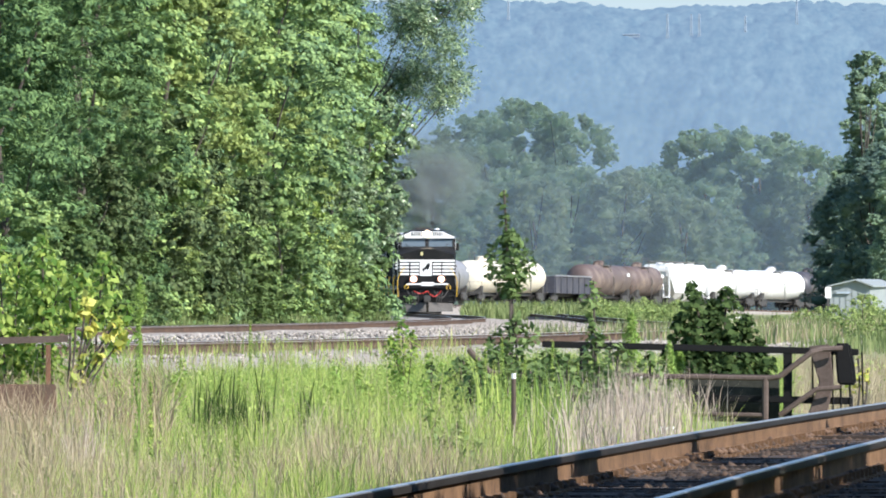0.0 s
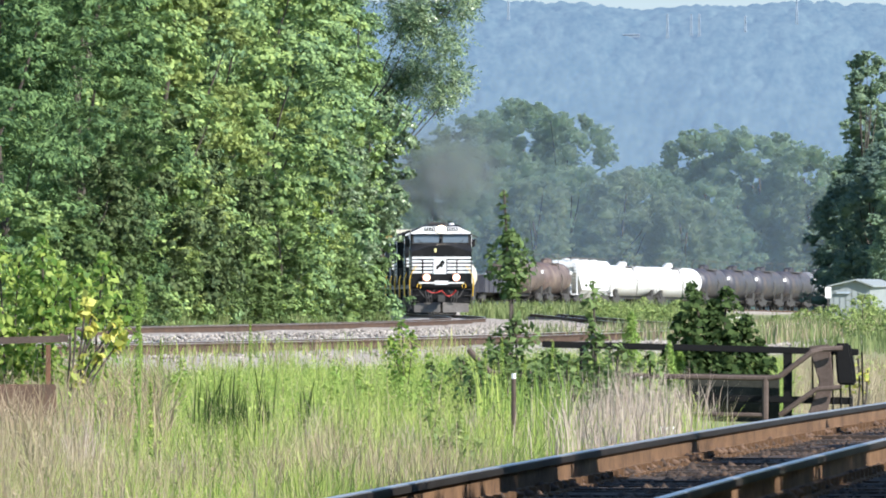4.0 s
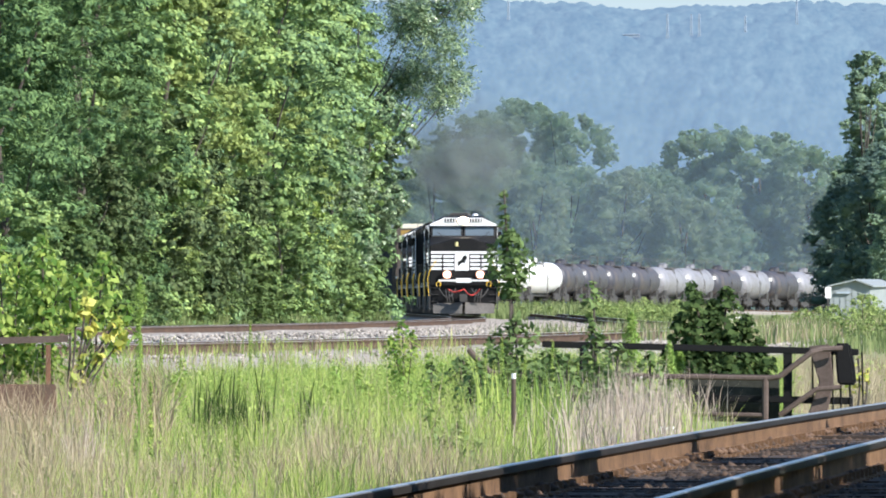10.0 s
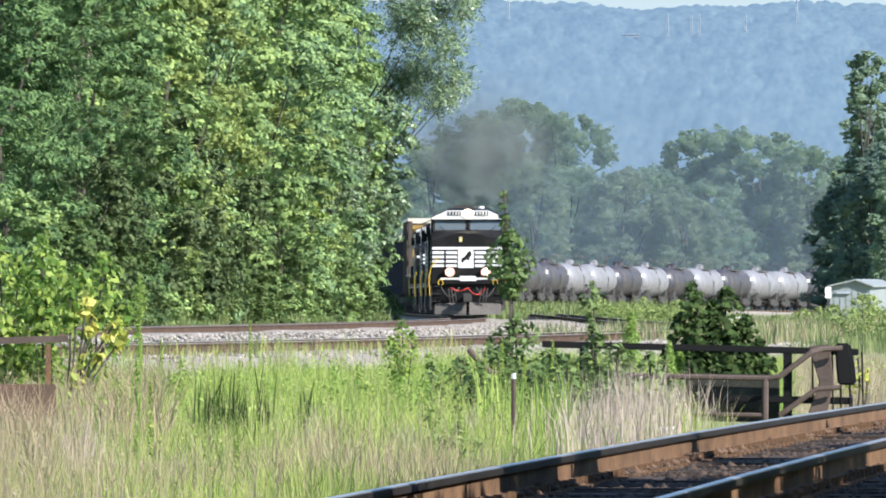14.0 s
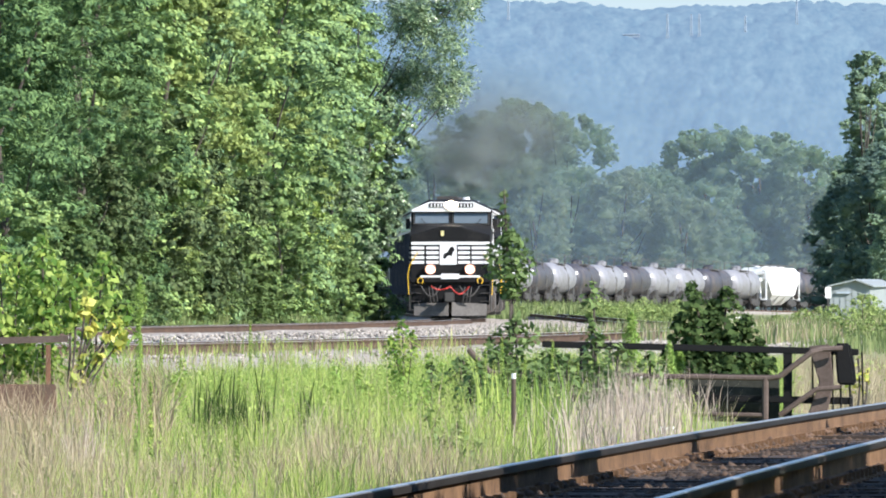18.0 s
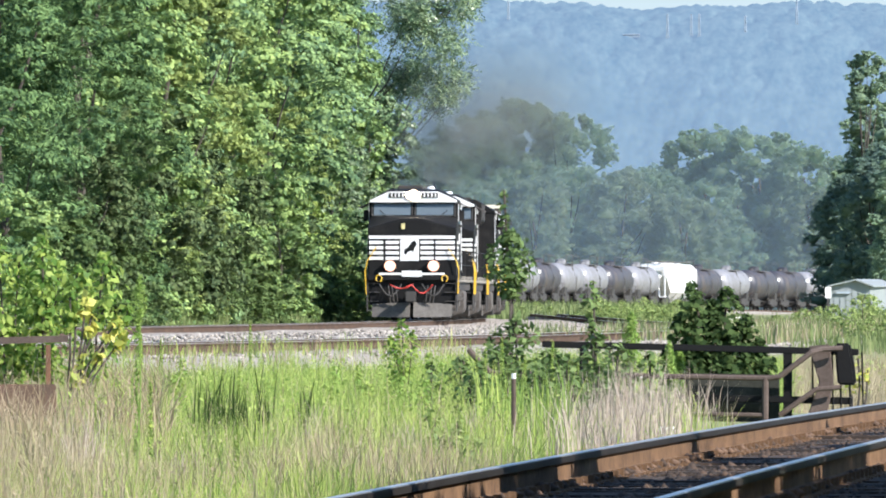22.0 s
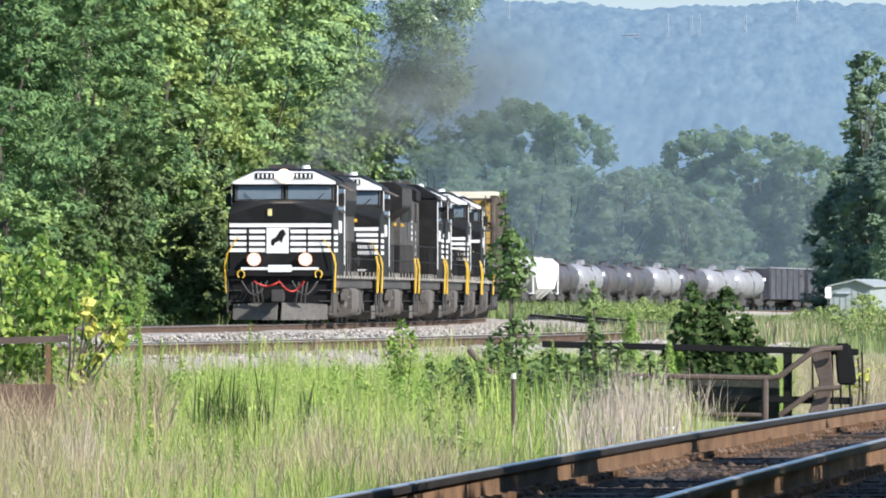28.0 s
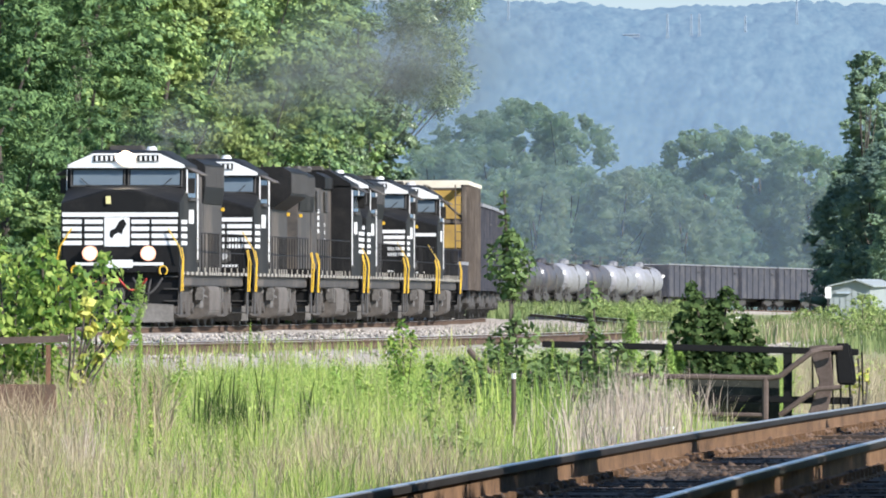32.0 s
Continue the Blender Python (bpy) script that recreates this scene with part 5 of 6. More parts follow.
# dark trees that close the view on the right
R = "dark trees by the grey cabin"
right_a = full_tree("broadleaf_tree", "dark green tree beside the line", R, 18.0, 4.6, 0.3, 64, 34, 24, 0.26, LEAF_FAR_DARK, 1.1, 2.1, 0.35, core=0.6, skew=0.8)
put(right_a, 32.0, 955, 0, 0, 0.72, 0.62)
again(right_a, 34.9, 965, 0, 60, 0.62, 0.76)
right_b = full_tree("broadleaf_tree", "tall thin tree with a small round crown", R, 21.5, 1.9, 17.7, 16, 34, 26, 0.22, LEAF_FAR_MID, 0.6, 1.0, 0.2, core=0.6, skew=0.8, low=0.8)
right_c = full_tree("broadleaf_tree", "pale-leaved tree with an uneven crown", R, 18.2, 3.0, 0.5, 52, 34, 26, 0.22, LEAF_FAR_MID, 0.8, 1.5, 0.25, core=0.6, skew=0.8, low=0.85)
put(right_c, 35.0, 992, 0, 0, 1.12, 0.98)
again(right_c, 35.0, 936, 0, 140, 0.68)
again(right_c, 36.2, 940, 0, 60, 0.78)
put(right_b, 34.6, 985)
again(right_a, 37.5, 960, 0, 130, 0.9, 0.75)
again(right_a, 35.6, 950, 0, 210, 0.85, 0.74)
again(right_a, 33.4, 945, 0, 100, 0.7, 0.68)
again(right_a, 41.0, 975, 0, 200, 1.0, 0.85)
again(right_a, 40.0, 1010, 0, 250, 0.95, 0.8)


# ---- grass and weeds ----
def patchy(p, k, seed):
    return np.sin(p[:, 0] * k + seed + 1.5 * np.sin(p[:, 1] * k * 0.21 + seed)) + np.sin(p[:, 1] * k * 0.33 + 2.1 * seed + np.sin(p[:, 0] * k * 0.6))


def blades(name, pts, height, width, material, label, bend=0.11, category="grass"):
    n = len(pts)
    h = height * rng.uniform(0.5, 1.25, n) * np.clip(0.95 + 0.22 * patchy(pts, 2.6, 2.2) + 0.12 * patchy(pts, 7.1, 0.7), 0.45, 1.5)
    a = rng.uniform(0, 2 * math.pi, n)
    side = np.stack([np.cos(a), np.sin(a), np.zeros(n)], -1)
    lean = np.stack([rng.normal(size=n), rng.normal(size=n), np.zeros(n)], -1) * bend * rng.uniform(0.4, 2.2, (n, 1))
    w = (width * rng.uniform(0.6, 1.4, n))[:, None]
    v = np.empty((n, 5, 3))
    base = pts
    for j, (t, k) in enumerate(((0.0, 1.0), (0.55, 0.8), (1.0, 0.0))):
        p = base + np.array([0, 0, 1.0]) * (h * t * (1 - 0.12 * t))[:, None] + lean * (h * t * t)[:, None]
        v[:, 2 * j] = p - side * w * k * 0.5
        if j < 2:
            v[:, 2 * j + 1] = p + side * w * k * 0.5
    i = (np.arange(n) * 5)[:, None]
    f = np.concatenate([i + np.array([[0, 1, 3]]), i + np.array([[0, 3, 2]]), i + np.array([[2, 3, 4]])])
    return tagged(new(name, raw_mesh(name, v.reshape(-1, 3), f, material)), label, category, kind="stuff")


def field_points(n, y0, y1, left=-0.043, right=0.043, power=1.0):
    u = rng.uniform(0, 1, n) ** power
    y = y0 + (y1 - y0) * u
    x = y * rng.uniform(left, right, n)
    z = rough(x, y) - 0.06
    return np.stack([x, y, z], -1)


def clear(p):
    y = p[:, 1]
    thin = (y > 66) & (y < 119) & (np.abs(p[:, 0] / y - 0.016) < 0.0075) & (rng.uniform(0, 1, len(p)) < 0.75)
    return ~thin & (p[:, 0] < near_x(y) - 1.3) & ((y < 92) | (y > 128) | (p[:, 0] < 2.35)) & (p[:, 0] < second_x(y + 4) + 100) & ((y < 196) | (p[:, 0] > second_x(y) + 2.6))


p = field_points(230000, 58, 225)
p = p[clear(p)]
near = p[:, 1]
m = patchy(p, 2.1, 0.4) * 0.34 + patchy(p, 0.8, 1.9) * 0.36 + patchy(p, 5.3, 4.1) * 0.2 + rng.normal(size=len(p)) * 0.45 + np.clip((near - 92) / 22, -0.5, 1.2) - 3.0 * (p[:, 0] / near > 0.029)
m -= 0.55 * np.clip(-p[:, 0] / near / 0.012 - 1.6, 0, 1.4)
blades("meadow_grass", p[m > -0.12], 0.36, 0.0065, GRASS, "long green meadow grass", 0.16)
blades("pale_grass", p[(m <= -0.12) & (m > -0.72)], 0.36, 0.006, GRASS_PALE, "pale ripening meadow grass", 0.14)
blades("dry_grass", p[m <= -0.72], 0.38, 0.0055, GRASS_DRY, "dry tan grass stalks", 0.13)
p = field_points(4500, 60, 190)
p = p[clear(p)]
blades("straw", p, 0.52, 0.006, GRASS_DRY, "scattered straw-coloured stalks", 0.16)
# pale seed heads on the dry stalks
p = field_points(5000, 58, 120)
p = p[clear(p)]
p = p[patchy(p, 0.8, 1.9) + rng.normal(size=len(p)) * 0.7 - 1.2 * np.clip(-p[:, 0] / p[:, 1] / 0.02, -1, 1) < 0.1]
p[:, 2] += rng.uniform(0.26, 0.50, len(p))
tagged(new("seed_heads", leaf_mesh("seed_heads", p, rng.normal(size=(len(p), 3)) * np.array([1, 1, 0.25]), 0.022, GRASS_DRY, 0.4)), "pale seed heads over the dry grass", "grass", kind="stuff")
# small leaves of herbs among the grass
p = field_points(17000, 96, 200)
p = p[clear(p)]
p = p[patchy(p, 1.3, 3.3) + rng.normal(size=len(p)) * 0.6 > 0.1]
p[:, 2] += rng.uniform(0.12, 0.42, len(p))
tagged(new("meadow_herbs", leaf_mesh("meadow_herbs", p, rng.normal(size=(len(p), 3)) + np.array([0.3, -0.5, 1.0]), 0.05, GRASS, 0.4)), "small-leaved green herbs among the grass", "herbs", kind="stuff")
# bright leafy herb clumps standing in the meadow
for k in range(16):
    yy = rng.uniform(96, 165)
    xx = yy * (rng.uniform(-0.012, 0.003) if k % 4 else rng.uniform(-0.027, -0.022))
    n = 170
    top = rng.uniform(0.30, 0.62)
    t = rng.uniform(0.15, 1.0, n)
    a, r = rng.uniform(0, 6.28, n), rng.uniform(0.2, 1.0, n) * 0.10 * (1.25 - 0.7 * t)
    pts = np.stack([xx + r * np.cos(a) + 0.05 * rng.normal(), yy + r * np.sin(a), t * top], -1)
    nrm = np.stack([np.cos(a), np.sin(a), np.full(n, 0.9)], -1) + 0.4 * rng.normal(size=(n, 3))
    tagged(new("herb_clump", leaf_mesh("herb_clump", pts, nrm, 0.05, (GRASS, WEED_PALE)[k % 2], 0.4)), "leafy bright green herb clump in the grass", "herbs", kind="stuff")
# grass and dry weeds climbing the shoulder of the second track
n = 11000
y = rng.uniform(150, 216, n)
off = 1.35 + 3.0 * rng.uniform(0, 1, n) ** 0.7
p = np.stack([second_x(y) + off, y, RAIL_Z - 0.24 - np.clip(off - 2.2, 0, 1) * 0.4], -1)
dry = rng.uniform(0, 1, n) < 0.45
blades("verge_grass", p[~dry], 0.34, 0.011, GRASS, "rough grass on the ballast shoulder", category="grass")
blades("dry_weeds", p[dry], 0.28, 0.012, REDDISH, "dry weeds on the ballast shoulder", category="weeds")
# low growth by the yard and under the far trees
n = 28000
y = rng.uniform(260, 700, n)
x = rng.uniform(0, 1, n) * 24 + np.maximum(second_x(y) + 2.8, 8.2)
blades("yard_weeds", np.stack([x, y, rough(x, y) - 0.05], -1), 0.55, 0.032, YARD_GRASS, "tall green weeds beyond the second track", category="weeds")
n = 14000
y = rng.uniform(700, 1060, n)
x = np.maximum(line_x(y) + 3.0, rng.uniform(1.5, 17, n))
n2 = 9000
y2 = rng.uniform(258, 430, n2)
x2 = second_x(y2) + rng.uniform(-2.6, 3.6, n2)
p2 = np.stack([x2, y2, np.full(n2, RAIL_Z - 0.3)], -1)
blades("dry_weeds", p2[::2], 0.42, 0.03, GRASS_DRY, "tan dry weeds overgrowing the second track", category="weeds")
blades("track_weeds", p2[1::2], 0.5, 0.035, YARD_GRASS, "olive weeds overgrowing the second track", category="weeds")
blades("far_weeds", np.stack([x, y, np.zeros(n) - 0.05], -1), 1.05, 0.12, YARD_GRASS, "rank weeds along the siding", category="weeds")
n = 9000
y = rng.uniform(300, 520, n)
x = line_x(y) - rng.uniform(3.2, 5.0, n)
blades("verge_weeds", np.stack([x, y, np.zeros(n)], -1), 0.7, 0.05, YARD_GRASS, "weeds on the verge below the wood", category="weeds")




# ---- unseen trees added on the sunny side to shade the nearest track ----
S = "small lineside trees"
shade = tree("broadleaf_tree", "small tree added out of view for shade", S, 6.4, 1.9, 0.9, 96, 70, 0.42, LEAF_B, 0.4, 0.8, 0.14, style="plain")
for i, (yy, gap) in enumerate(((45, 9.9), (51, 9.8), (57, 10.0), (63, 9.9), (69, 9.8), (42, 9.8), (48, 10.2), (54, 9.9), (60, 10.3), (66, 10.0), (72, 10.6), (79, 10.1), (87, 10.9), (96, 10.6), (45, 12.2), (57, 12.4), (69, 12.2), (82, 12.8), (92, 12.5))):
    xx = float(near_x(yy + 4.8)) + gap - 4.35
    if i == 0:
        put(shade, xx, yy, 0, 0, 1.0, 0.80)
    else:
        again(shade, xx, yy, 0, 83 * i, 0.92 + 0.12 * rng.random(), 0.80)


# ---- steel barrier by the near track ----
def barrier():
    e = tagged(new("steel_barrier"), "black steel barrier with rusty pipe rails", "barrier")

    def bar(name, u0, z0, u1, z1, h, d, material, label="", v=0.0):
        bm = bmesh.new()
        loft(bm, [[(u, v - d / 2, z - h / 2), (u, v + d / 2, z - h / 2), (u, v + d / 2, z + h / 2), (u, v - d / 2, z + h / 2)] for u, z in ((u0, z0), (u1, z1))])
        return part(name, bm, material, e, label, bevel=0.008)

    def post(u, z0, z1, s, material, v=0.0):
        return bar_v("post", u, z0, z1, s, material, v)

    def bar_v(name, u, z0, z1, s, material, v=0.0):
        bm = bmesh.new()
        box(bm, u - s / 2, u + s / 2, v - s / 2, v + s / 2, z0, z1)
        return part(name, bm, material, e, bevel=0.006)
    bar("top_beam", 0.08, 0.779, 3.26, 0.70, 0.066, 0.10, TAR)
    bar("lower_beam", 0.6, 0.26, 3.2, 0.21, 0.07, 0.10, TAR)
    for u in (0.5, 2.55):
        post(u, -0.1, 0.75, 0.085, TAR)
    # dark panel added where only shade lies under the bush
    bar("kick_plate", 1.25, 0.25, 2.44, 0.23, 0.48, 0.04, SHADE_PANEL, v=0.35)

    def pipe_part(name, pts, r, material):
        bm = bmesh.new()
        pipe(bm, pts, r, n=8)
        return part(name, bm, material, e)
    pipe_part("pipe_rail", [(-0.62, -0.45, 0.73), (-0.48, -0.45, 0.56), (-0.38, -0.45, 0.49), (2.40, -0.45, 0.44), (2.50, -0.45, 0.455), (2.82, -0.4, 0.70), (2.92, -0.35, 0.73), (3.12, -0.3, 0.74)], 0.03, PIPE)
    pipe_part("pipe_rail", [(1.55, -0.45, 0.085), (2.36, -0.45, 0.07)], 0.024, PIPE)
    pipe_part("brace", [(2.50, -0.42, 0.07), (2.86, -0.36, 0.33), (3.1, -0.32, 0.35)], 0.028, PIPE)
    for u in (-0.2, 2.36):
        pipe_part("pipe_post", [(u, -0.45, -0.1), (u, -0.45, 0.50 if u < 0 else 0.45)], 0.034, PIPE)
    bm = bmesh.new()
    loft(bm, [[(2.77, -0.2, 0.76), (2.98, -0.2, 0.78), (2.98, -0.1, 0.78), (2.77, -0.1, 0.76)], [(2.88, -0.2, 0.4), (3.02, -0.2, 0.4), (3.02, -0.1, 0.4), (2.88, -0.1, 0.4)],
              [(2.76, -0.25, 0.05), (2.95, -0.25, 0.05), (2.95, -0.1, 0.05), (2.76, -0.1, 0.05)]])
    part("bracket", bm, PIPE, e, "rusty plate bracket", bevel=0.01)
    bm = bmesh.new()
    loft(bm, [[(a, -0.12, z), (b, -0.12, z), (b, 0.06, z), (a, 0.06, z)] for a, b, z in ((3.06, 3.24, 0.37), (3.04, 3.22, 0.58), (3.03, 3.18, 0.79))])
    part("counterweight", bm, TAR, e, "black hanging box", bevel=0.02)
    for u in (2.80, 2.90, 3.00, 3.08, 3.17, 3.30):
        pipe_part("thin_bar", [(u, -0.05, 0.70), (u + 0.01, -0.05, 0.12)], 0.010, TAR)
    return e


bar_fence = barrier()
bar_fence.matrix_basis = pose(0.92, 121.5, 0.0, 0, 0, -6)

n = 80
xx = rng.uniform(2.1, 2.75, n)
BARRIER_STALKS = np.stack([xx, 121.35 - 0.1 * (xx - 0.92), np.zeros(n) - 0.05], -1)

# post with a white cap
e = tagged(new("marker_post"), "rusty marker post with a white cap", "post")
bm = bmesh.new()
tube(bm, (0, 0, -0.1), (0, 0, 0.60), 0.019, n=8)
part("post", bm, PIPE, e)
bm = bmesh.new()
tube(bm, (0, 0, 0.60), (0, 0, 0.64), 0.02, 0.016, n=10)
part("cap", bm, WHITE, e)
e.matrix_basis = pose(0.555, 95, 0)
again(e, 1.95, 119, 0.0, 0, 0.74)

# rusty rail stub and plate beside the yellowing bush
e = tagged(new("steel_barrier"), "rusty low barrier half hidden in a bush", "barrier")
bm = bmesh.new()
loft(bm, [[(-6.6, 0, 0.70), (-6.6, 0.08, 0.70), (-6.6, 0.08, 0.78), (-6.6, 0, 0.78)], [(-3.95, 0, 0.78), (-3.95, 0.08, 0.78), (-3.95, 0.08, 0.85), (-3.95, 0, 0.85)]])
part("top_beam", bm, PIPE, e)
for x in (-4.16, -6.0):
    bm = bmesh.new()
    box(bm, x - 0.025, x + 0.025, 0.0, 0.05, -0.1, 0.75)
    part("post", bm, RUST, e)
bm = bmesh.new()
box(bm, -4.5, -3.20, -27.4, -27.34, -0.1, 0.52)
part("plate", bm, RUST_DULL, e, "rusty steel plate", bevel=0.01)
e.matrix_basis = pose(0, 127.4, 0)

# ---- metal cabin with a low gable, sign post ----
cabin = tagged(new("equipment_cabin"), "grey galvanised equipment cabin with a low gable", "cabin")
bm = bmesh.new()
gable = [(19.2, 0.0), (21.2, 0.0), (21.2, 1.98), (20.45, 2.27), (19.2, 1.98)]
loft(bm, [[(x + o, y, z) for x, z in gable] for y, o in ((600, 0.0), (606, 1.5))])
part("wall", bm, SHED, cabin)
bm = bmesh.new()
loft(bm, [[(x + o, y, z) for x, z in ((19.05, 1.95), (20.45, 2.28), (21.35, 1.95), (21.35, 2.02), (20.45, 2.35), (19.05, 2.02))] for y, o in ((599.7, 0.0), (606.3, 1.5))])
part("roof", bm, SHED, cabin)
for k in range(6):
    boxpart("panel_rib", (19.4 + 0.3 * k, 19.43 + 0.3 * k, 599.97, 600.0, 0.05, 1.95), SHED, cabin)
boxpart("hood", (19.5, 20.2, 599.85, 599.99, 1.62, 1.72), PALE, cabin, "pale vent hood")
sign = tagged(new("sign_post"), "small white sign on a post", "sign")
bm = bmesh.new()
tube(bm, (0, 0, -0.1), (0, 0, 1.5), 0.04, n=6)
part("post", bm, DUSTY, sign)
boxpart("plate", (-0.15, 0.15, -0.06, -0.03, 1.4, 1.95), WHITE, sign)
sign.matrix_basis = pose(18.95, 595, 0)
e = tagged(new("relay_box"), "small white lineside relay box", "box")
boxpart("body", (-0.35, 0.35, -0.3, 0.3, 0.0, 0.55), WHITE, e, bevel=0.04)
boxpart("lid", (-0.38, 0.38, -0.33, 0.33, 0.55, 0.62), WHITE, e, bevel=0.02)
e.matrix_basis = pose(15.1, 505, 0.0)
again(e, 12.4, 520, 0.0, 20, 0.9)


e = tagged(new("boulder"), "pale boulder in the weeds", "boulder", group="pale boulders")
bm = bmesh.new()
bmesh.ops.create_icosphere(bm, subdivisions=2, radius=0.55)
for v in bm.verts:
    v.co *= 1 + 0.3 * noise.noise(v.co * 2.5)
    v.co.z = v.co.z * 0.6 + 0.15
part("rock", bm, WHITE, e)
put(e, 18.3, 610, 0.0)
again(e, 14.4, 600, 0.0, 70, 0.7)
again(e, 1.86, 97, 0.0, 20, 0.26)
again(e, 1.72, 97.3, 0.0, 120, 0.18)


# ---- foreground plants ----
def leafy(name, label, category, stems, leaf, material, group="", stem_r=0.012, slim=0.6, droop=0.5, stem=None):
    """stems: (foot x, y, top x, z, leaves, spread, lowest leaf) in metres round the plant's foot."""
    e = tagged(new(name), label, category, group=group)
    pos, nrm = [], []
    for x0, y0, x1, z1, n, spread, low in stems:
        bm = bmesh.new()
        mid = ((x0 * 0.6 + x1 * 0.4) + 0.03, y0, z1 * 0.5)
        pipe(bm, [(x0, y0, -0.1), mid, (x1, y0, z1)], stem_r, n=5)
        part("stem", bm, stem or BARK, e)
        t = rng.uniform(low, 1.0, n)
        w = spread * np.sin(np.pi * np.clip((t - low) / (1.0 - low), 0.06, 0.97)) ** 0.7
        a = rng.uniform(0, 2 * np.pi, n)
        r = w * rng.uniform(0.25, 1.0, n)
        cx = x0 + (x1 - x0) * t
        pos.append(np.stack([cx + r * np.cos(a), y0 + r * np.sin(a), z1 * t + rng.normal(size=n) * 0.02], -1))
        nrm.append(np.stack([np.cos(a) * droop, np.sin(a) * droop, np.ones(n) * 0.7], -1) + rng.normal(size=(n, 3)) * 0.45)
    ob = new("foliage", leaf_mesh("foliage", np.concatenate(pos), np.concatenate(nrm), leaf, material, slim))
    ob.parent = e
    return e


sap = leafy("sapling", "slender sapling with a bare stem and leafy tufts", "sapling",
            [(0.0, 0, -0.06, 2.34, 34, 0.07, 0.80), (0.0, 0.02, 0.0, 1.92, 600, 0.29, 0.64), (0.03, 0, 0.06, 1.05, 300, 0.34, 0.30), (-0.1, 0, -0.2, 0.85, 120, 0.2, 0.2)], 0.085, LEAF_SAP)
put(sap, 0.68, 123, 0)
sap2 = leafy("sapling", "thin leafy sapling in the weeds", "sapling", [(0, 0, 0.02, 1.42, 70, 0.14, 0.62), (0, 0, 0.0, 0.95, 110, 0.2, 0.2), (0.1, 0, 0.2, 0.8, 60, 0.16, 0.2)], 0.085, LEAF_SAP)
put(sap2, 1.52, 124, 0)
thicket = leafy("bush", "tangled green brambles around the saplings", "bush", [(-0.5, 0, -0.55, 0.62, 170, 0.24, 0.1), (-0.2, 0.1, -0.1, 0.75, 170, 0.25, 0.1), (0.2, 0, 0.3, 0.66, 170, 0.26, 0.1), (0.55, 0.1, 0.6, 0.6, 120, 0.2, 0.1)], 0.08, LEAF_SAP)
put(thicket, 0.75, 122, 0)
again(thicket, 0.45, 121.8, 0, 180, 0.95)
again(thicket, 1.2, 120, 0, 20, 0.85)
again(thicket, 0.46, 109, 0, 60, 0.85)
again(thicket, 0.86, 110, 0, 140, 0.8)
again(thicket, 0.62, 122.4, 0, 100, 0.9)
again(thicket, 1.0, 117, 0, 250, 0.9)
again(thicket, 1.5, 119, 0, 310, 1.15)
again(thicket, 1.3, 114, 0, 50, 0.9)
big = leafy("bush", "dark green bush with large round leaves", "bush",
            [(0, 0, -0.22, 1.38, 480, 0.26, 0.2), (0.05, 0.1, 0.15, 1.34, 520, 0.30, 0.2), (0.1, 0, 0.36, 1.05, 560, 0.28, 0.1), (-0.05, 0, -0.38, 1.05, 480, 0.26, 0.1), (0.2, 0.1, 0.50, 0.8, 480, 0.26, 0.1), (0, 0.2, 0.0, 1.2, 560, 0.32, 0.1), (-0.1, 0, -0.2, 0.85, 480, 0.3, 0.05),
             (0.1, 0.15, 0.62, 0.6, 440, 0.26, 0.05), (-0.1, 0.15, -0.48, 0.72, 440, 0.24, 0.05), (0.1, -0.1, 0.15, 0.6, 480, 0.36, 0.05), (-0.1, -0.1, -0.2, 0.5, 400, 0.3, 0.05)], 0.082, LEAF_DARK, slim=0.75, droop=0.7)
put(big, 2.83, 127, 0)
yellow_bush = leafy("bush", "yellowing green bush over a rusty barrier", "bush",
           [(0.0, 0, 0.02, 1.88, 240, 0.28, 0.45), (-0.4, 0.1, -0.45, 1.75, 300, 0.4, 0.2), (0.3, 0, 0.40, 1.56, 200, 0.28, 0.62), (-0.8, 0, -0.9, 1.7, 260, 0.4, 0.2), (0.0, -0.1, 0.02, 1.25, 220, 0.33, 0.3), (-0.4, -0.1, -0.4, 1.0, 260, 0.4, 0.2), (-1.3, 0, -1.4, 1.8, 330, 0.45, 0.2)], 0.11, LEAF_YELLOW, slim=0.5, droop=1.25)
put(yellow_bush, -4.28, 128.5, 0)
again(yellow_bush, -4.95, 129.2, 0, 180, 0.95)
drooping = leafy("bush", "drooping sprays of golden yellow leaves", "bush",
                 [(0.1, 0, 0.26, 1.27, 26, 0.10, 0.82), (0.05, 0, 0.32, 1.06, 22, 0.10, 0.8), (0.0, 0, 0.60, 1.04, 24, 0.09, 0.78), (0.1, 0, 0.66, 0.86, 20, 0.07, 0.8), (0.1, 0, 0.44, 0.72, 16, 0.07, 0.75), (0.1, 0, 0.22, 0.62, 30, 0.12, 0.5)],
                 0.125, LEAF_GOLD, slim=0.6, droop=1.25)
put(drooping, -4.02, 127.5, 0)
arching = leafy("bush", "arching green sprays beside the golden leaves", "bush",
                [(0.0, 0, 0.50, 1.22, 40, 0.12, 0.72), (0.1, 0, 0.72, 1.12, 40, 0.11, 0.74), (0.05, 0, 0.10, 1.30, 60, 0.16, 0.7), (0.1, 0, 0.30, 0.55, 50, 0.14, 0.3)], 0.12, LEAF_YELLOW, slim=0.6, droop=1.25)
put(arching, -4.04, 127.8, 0)
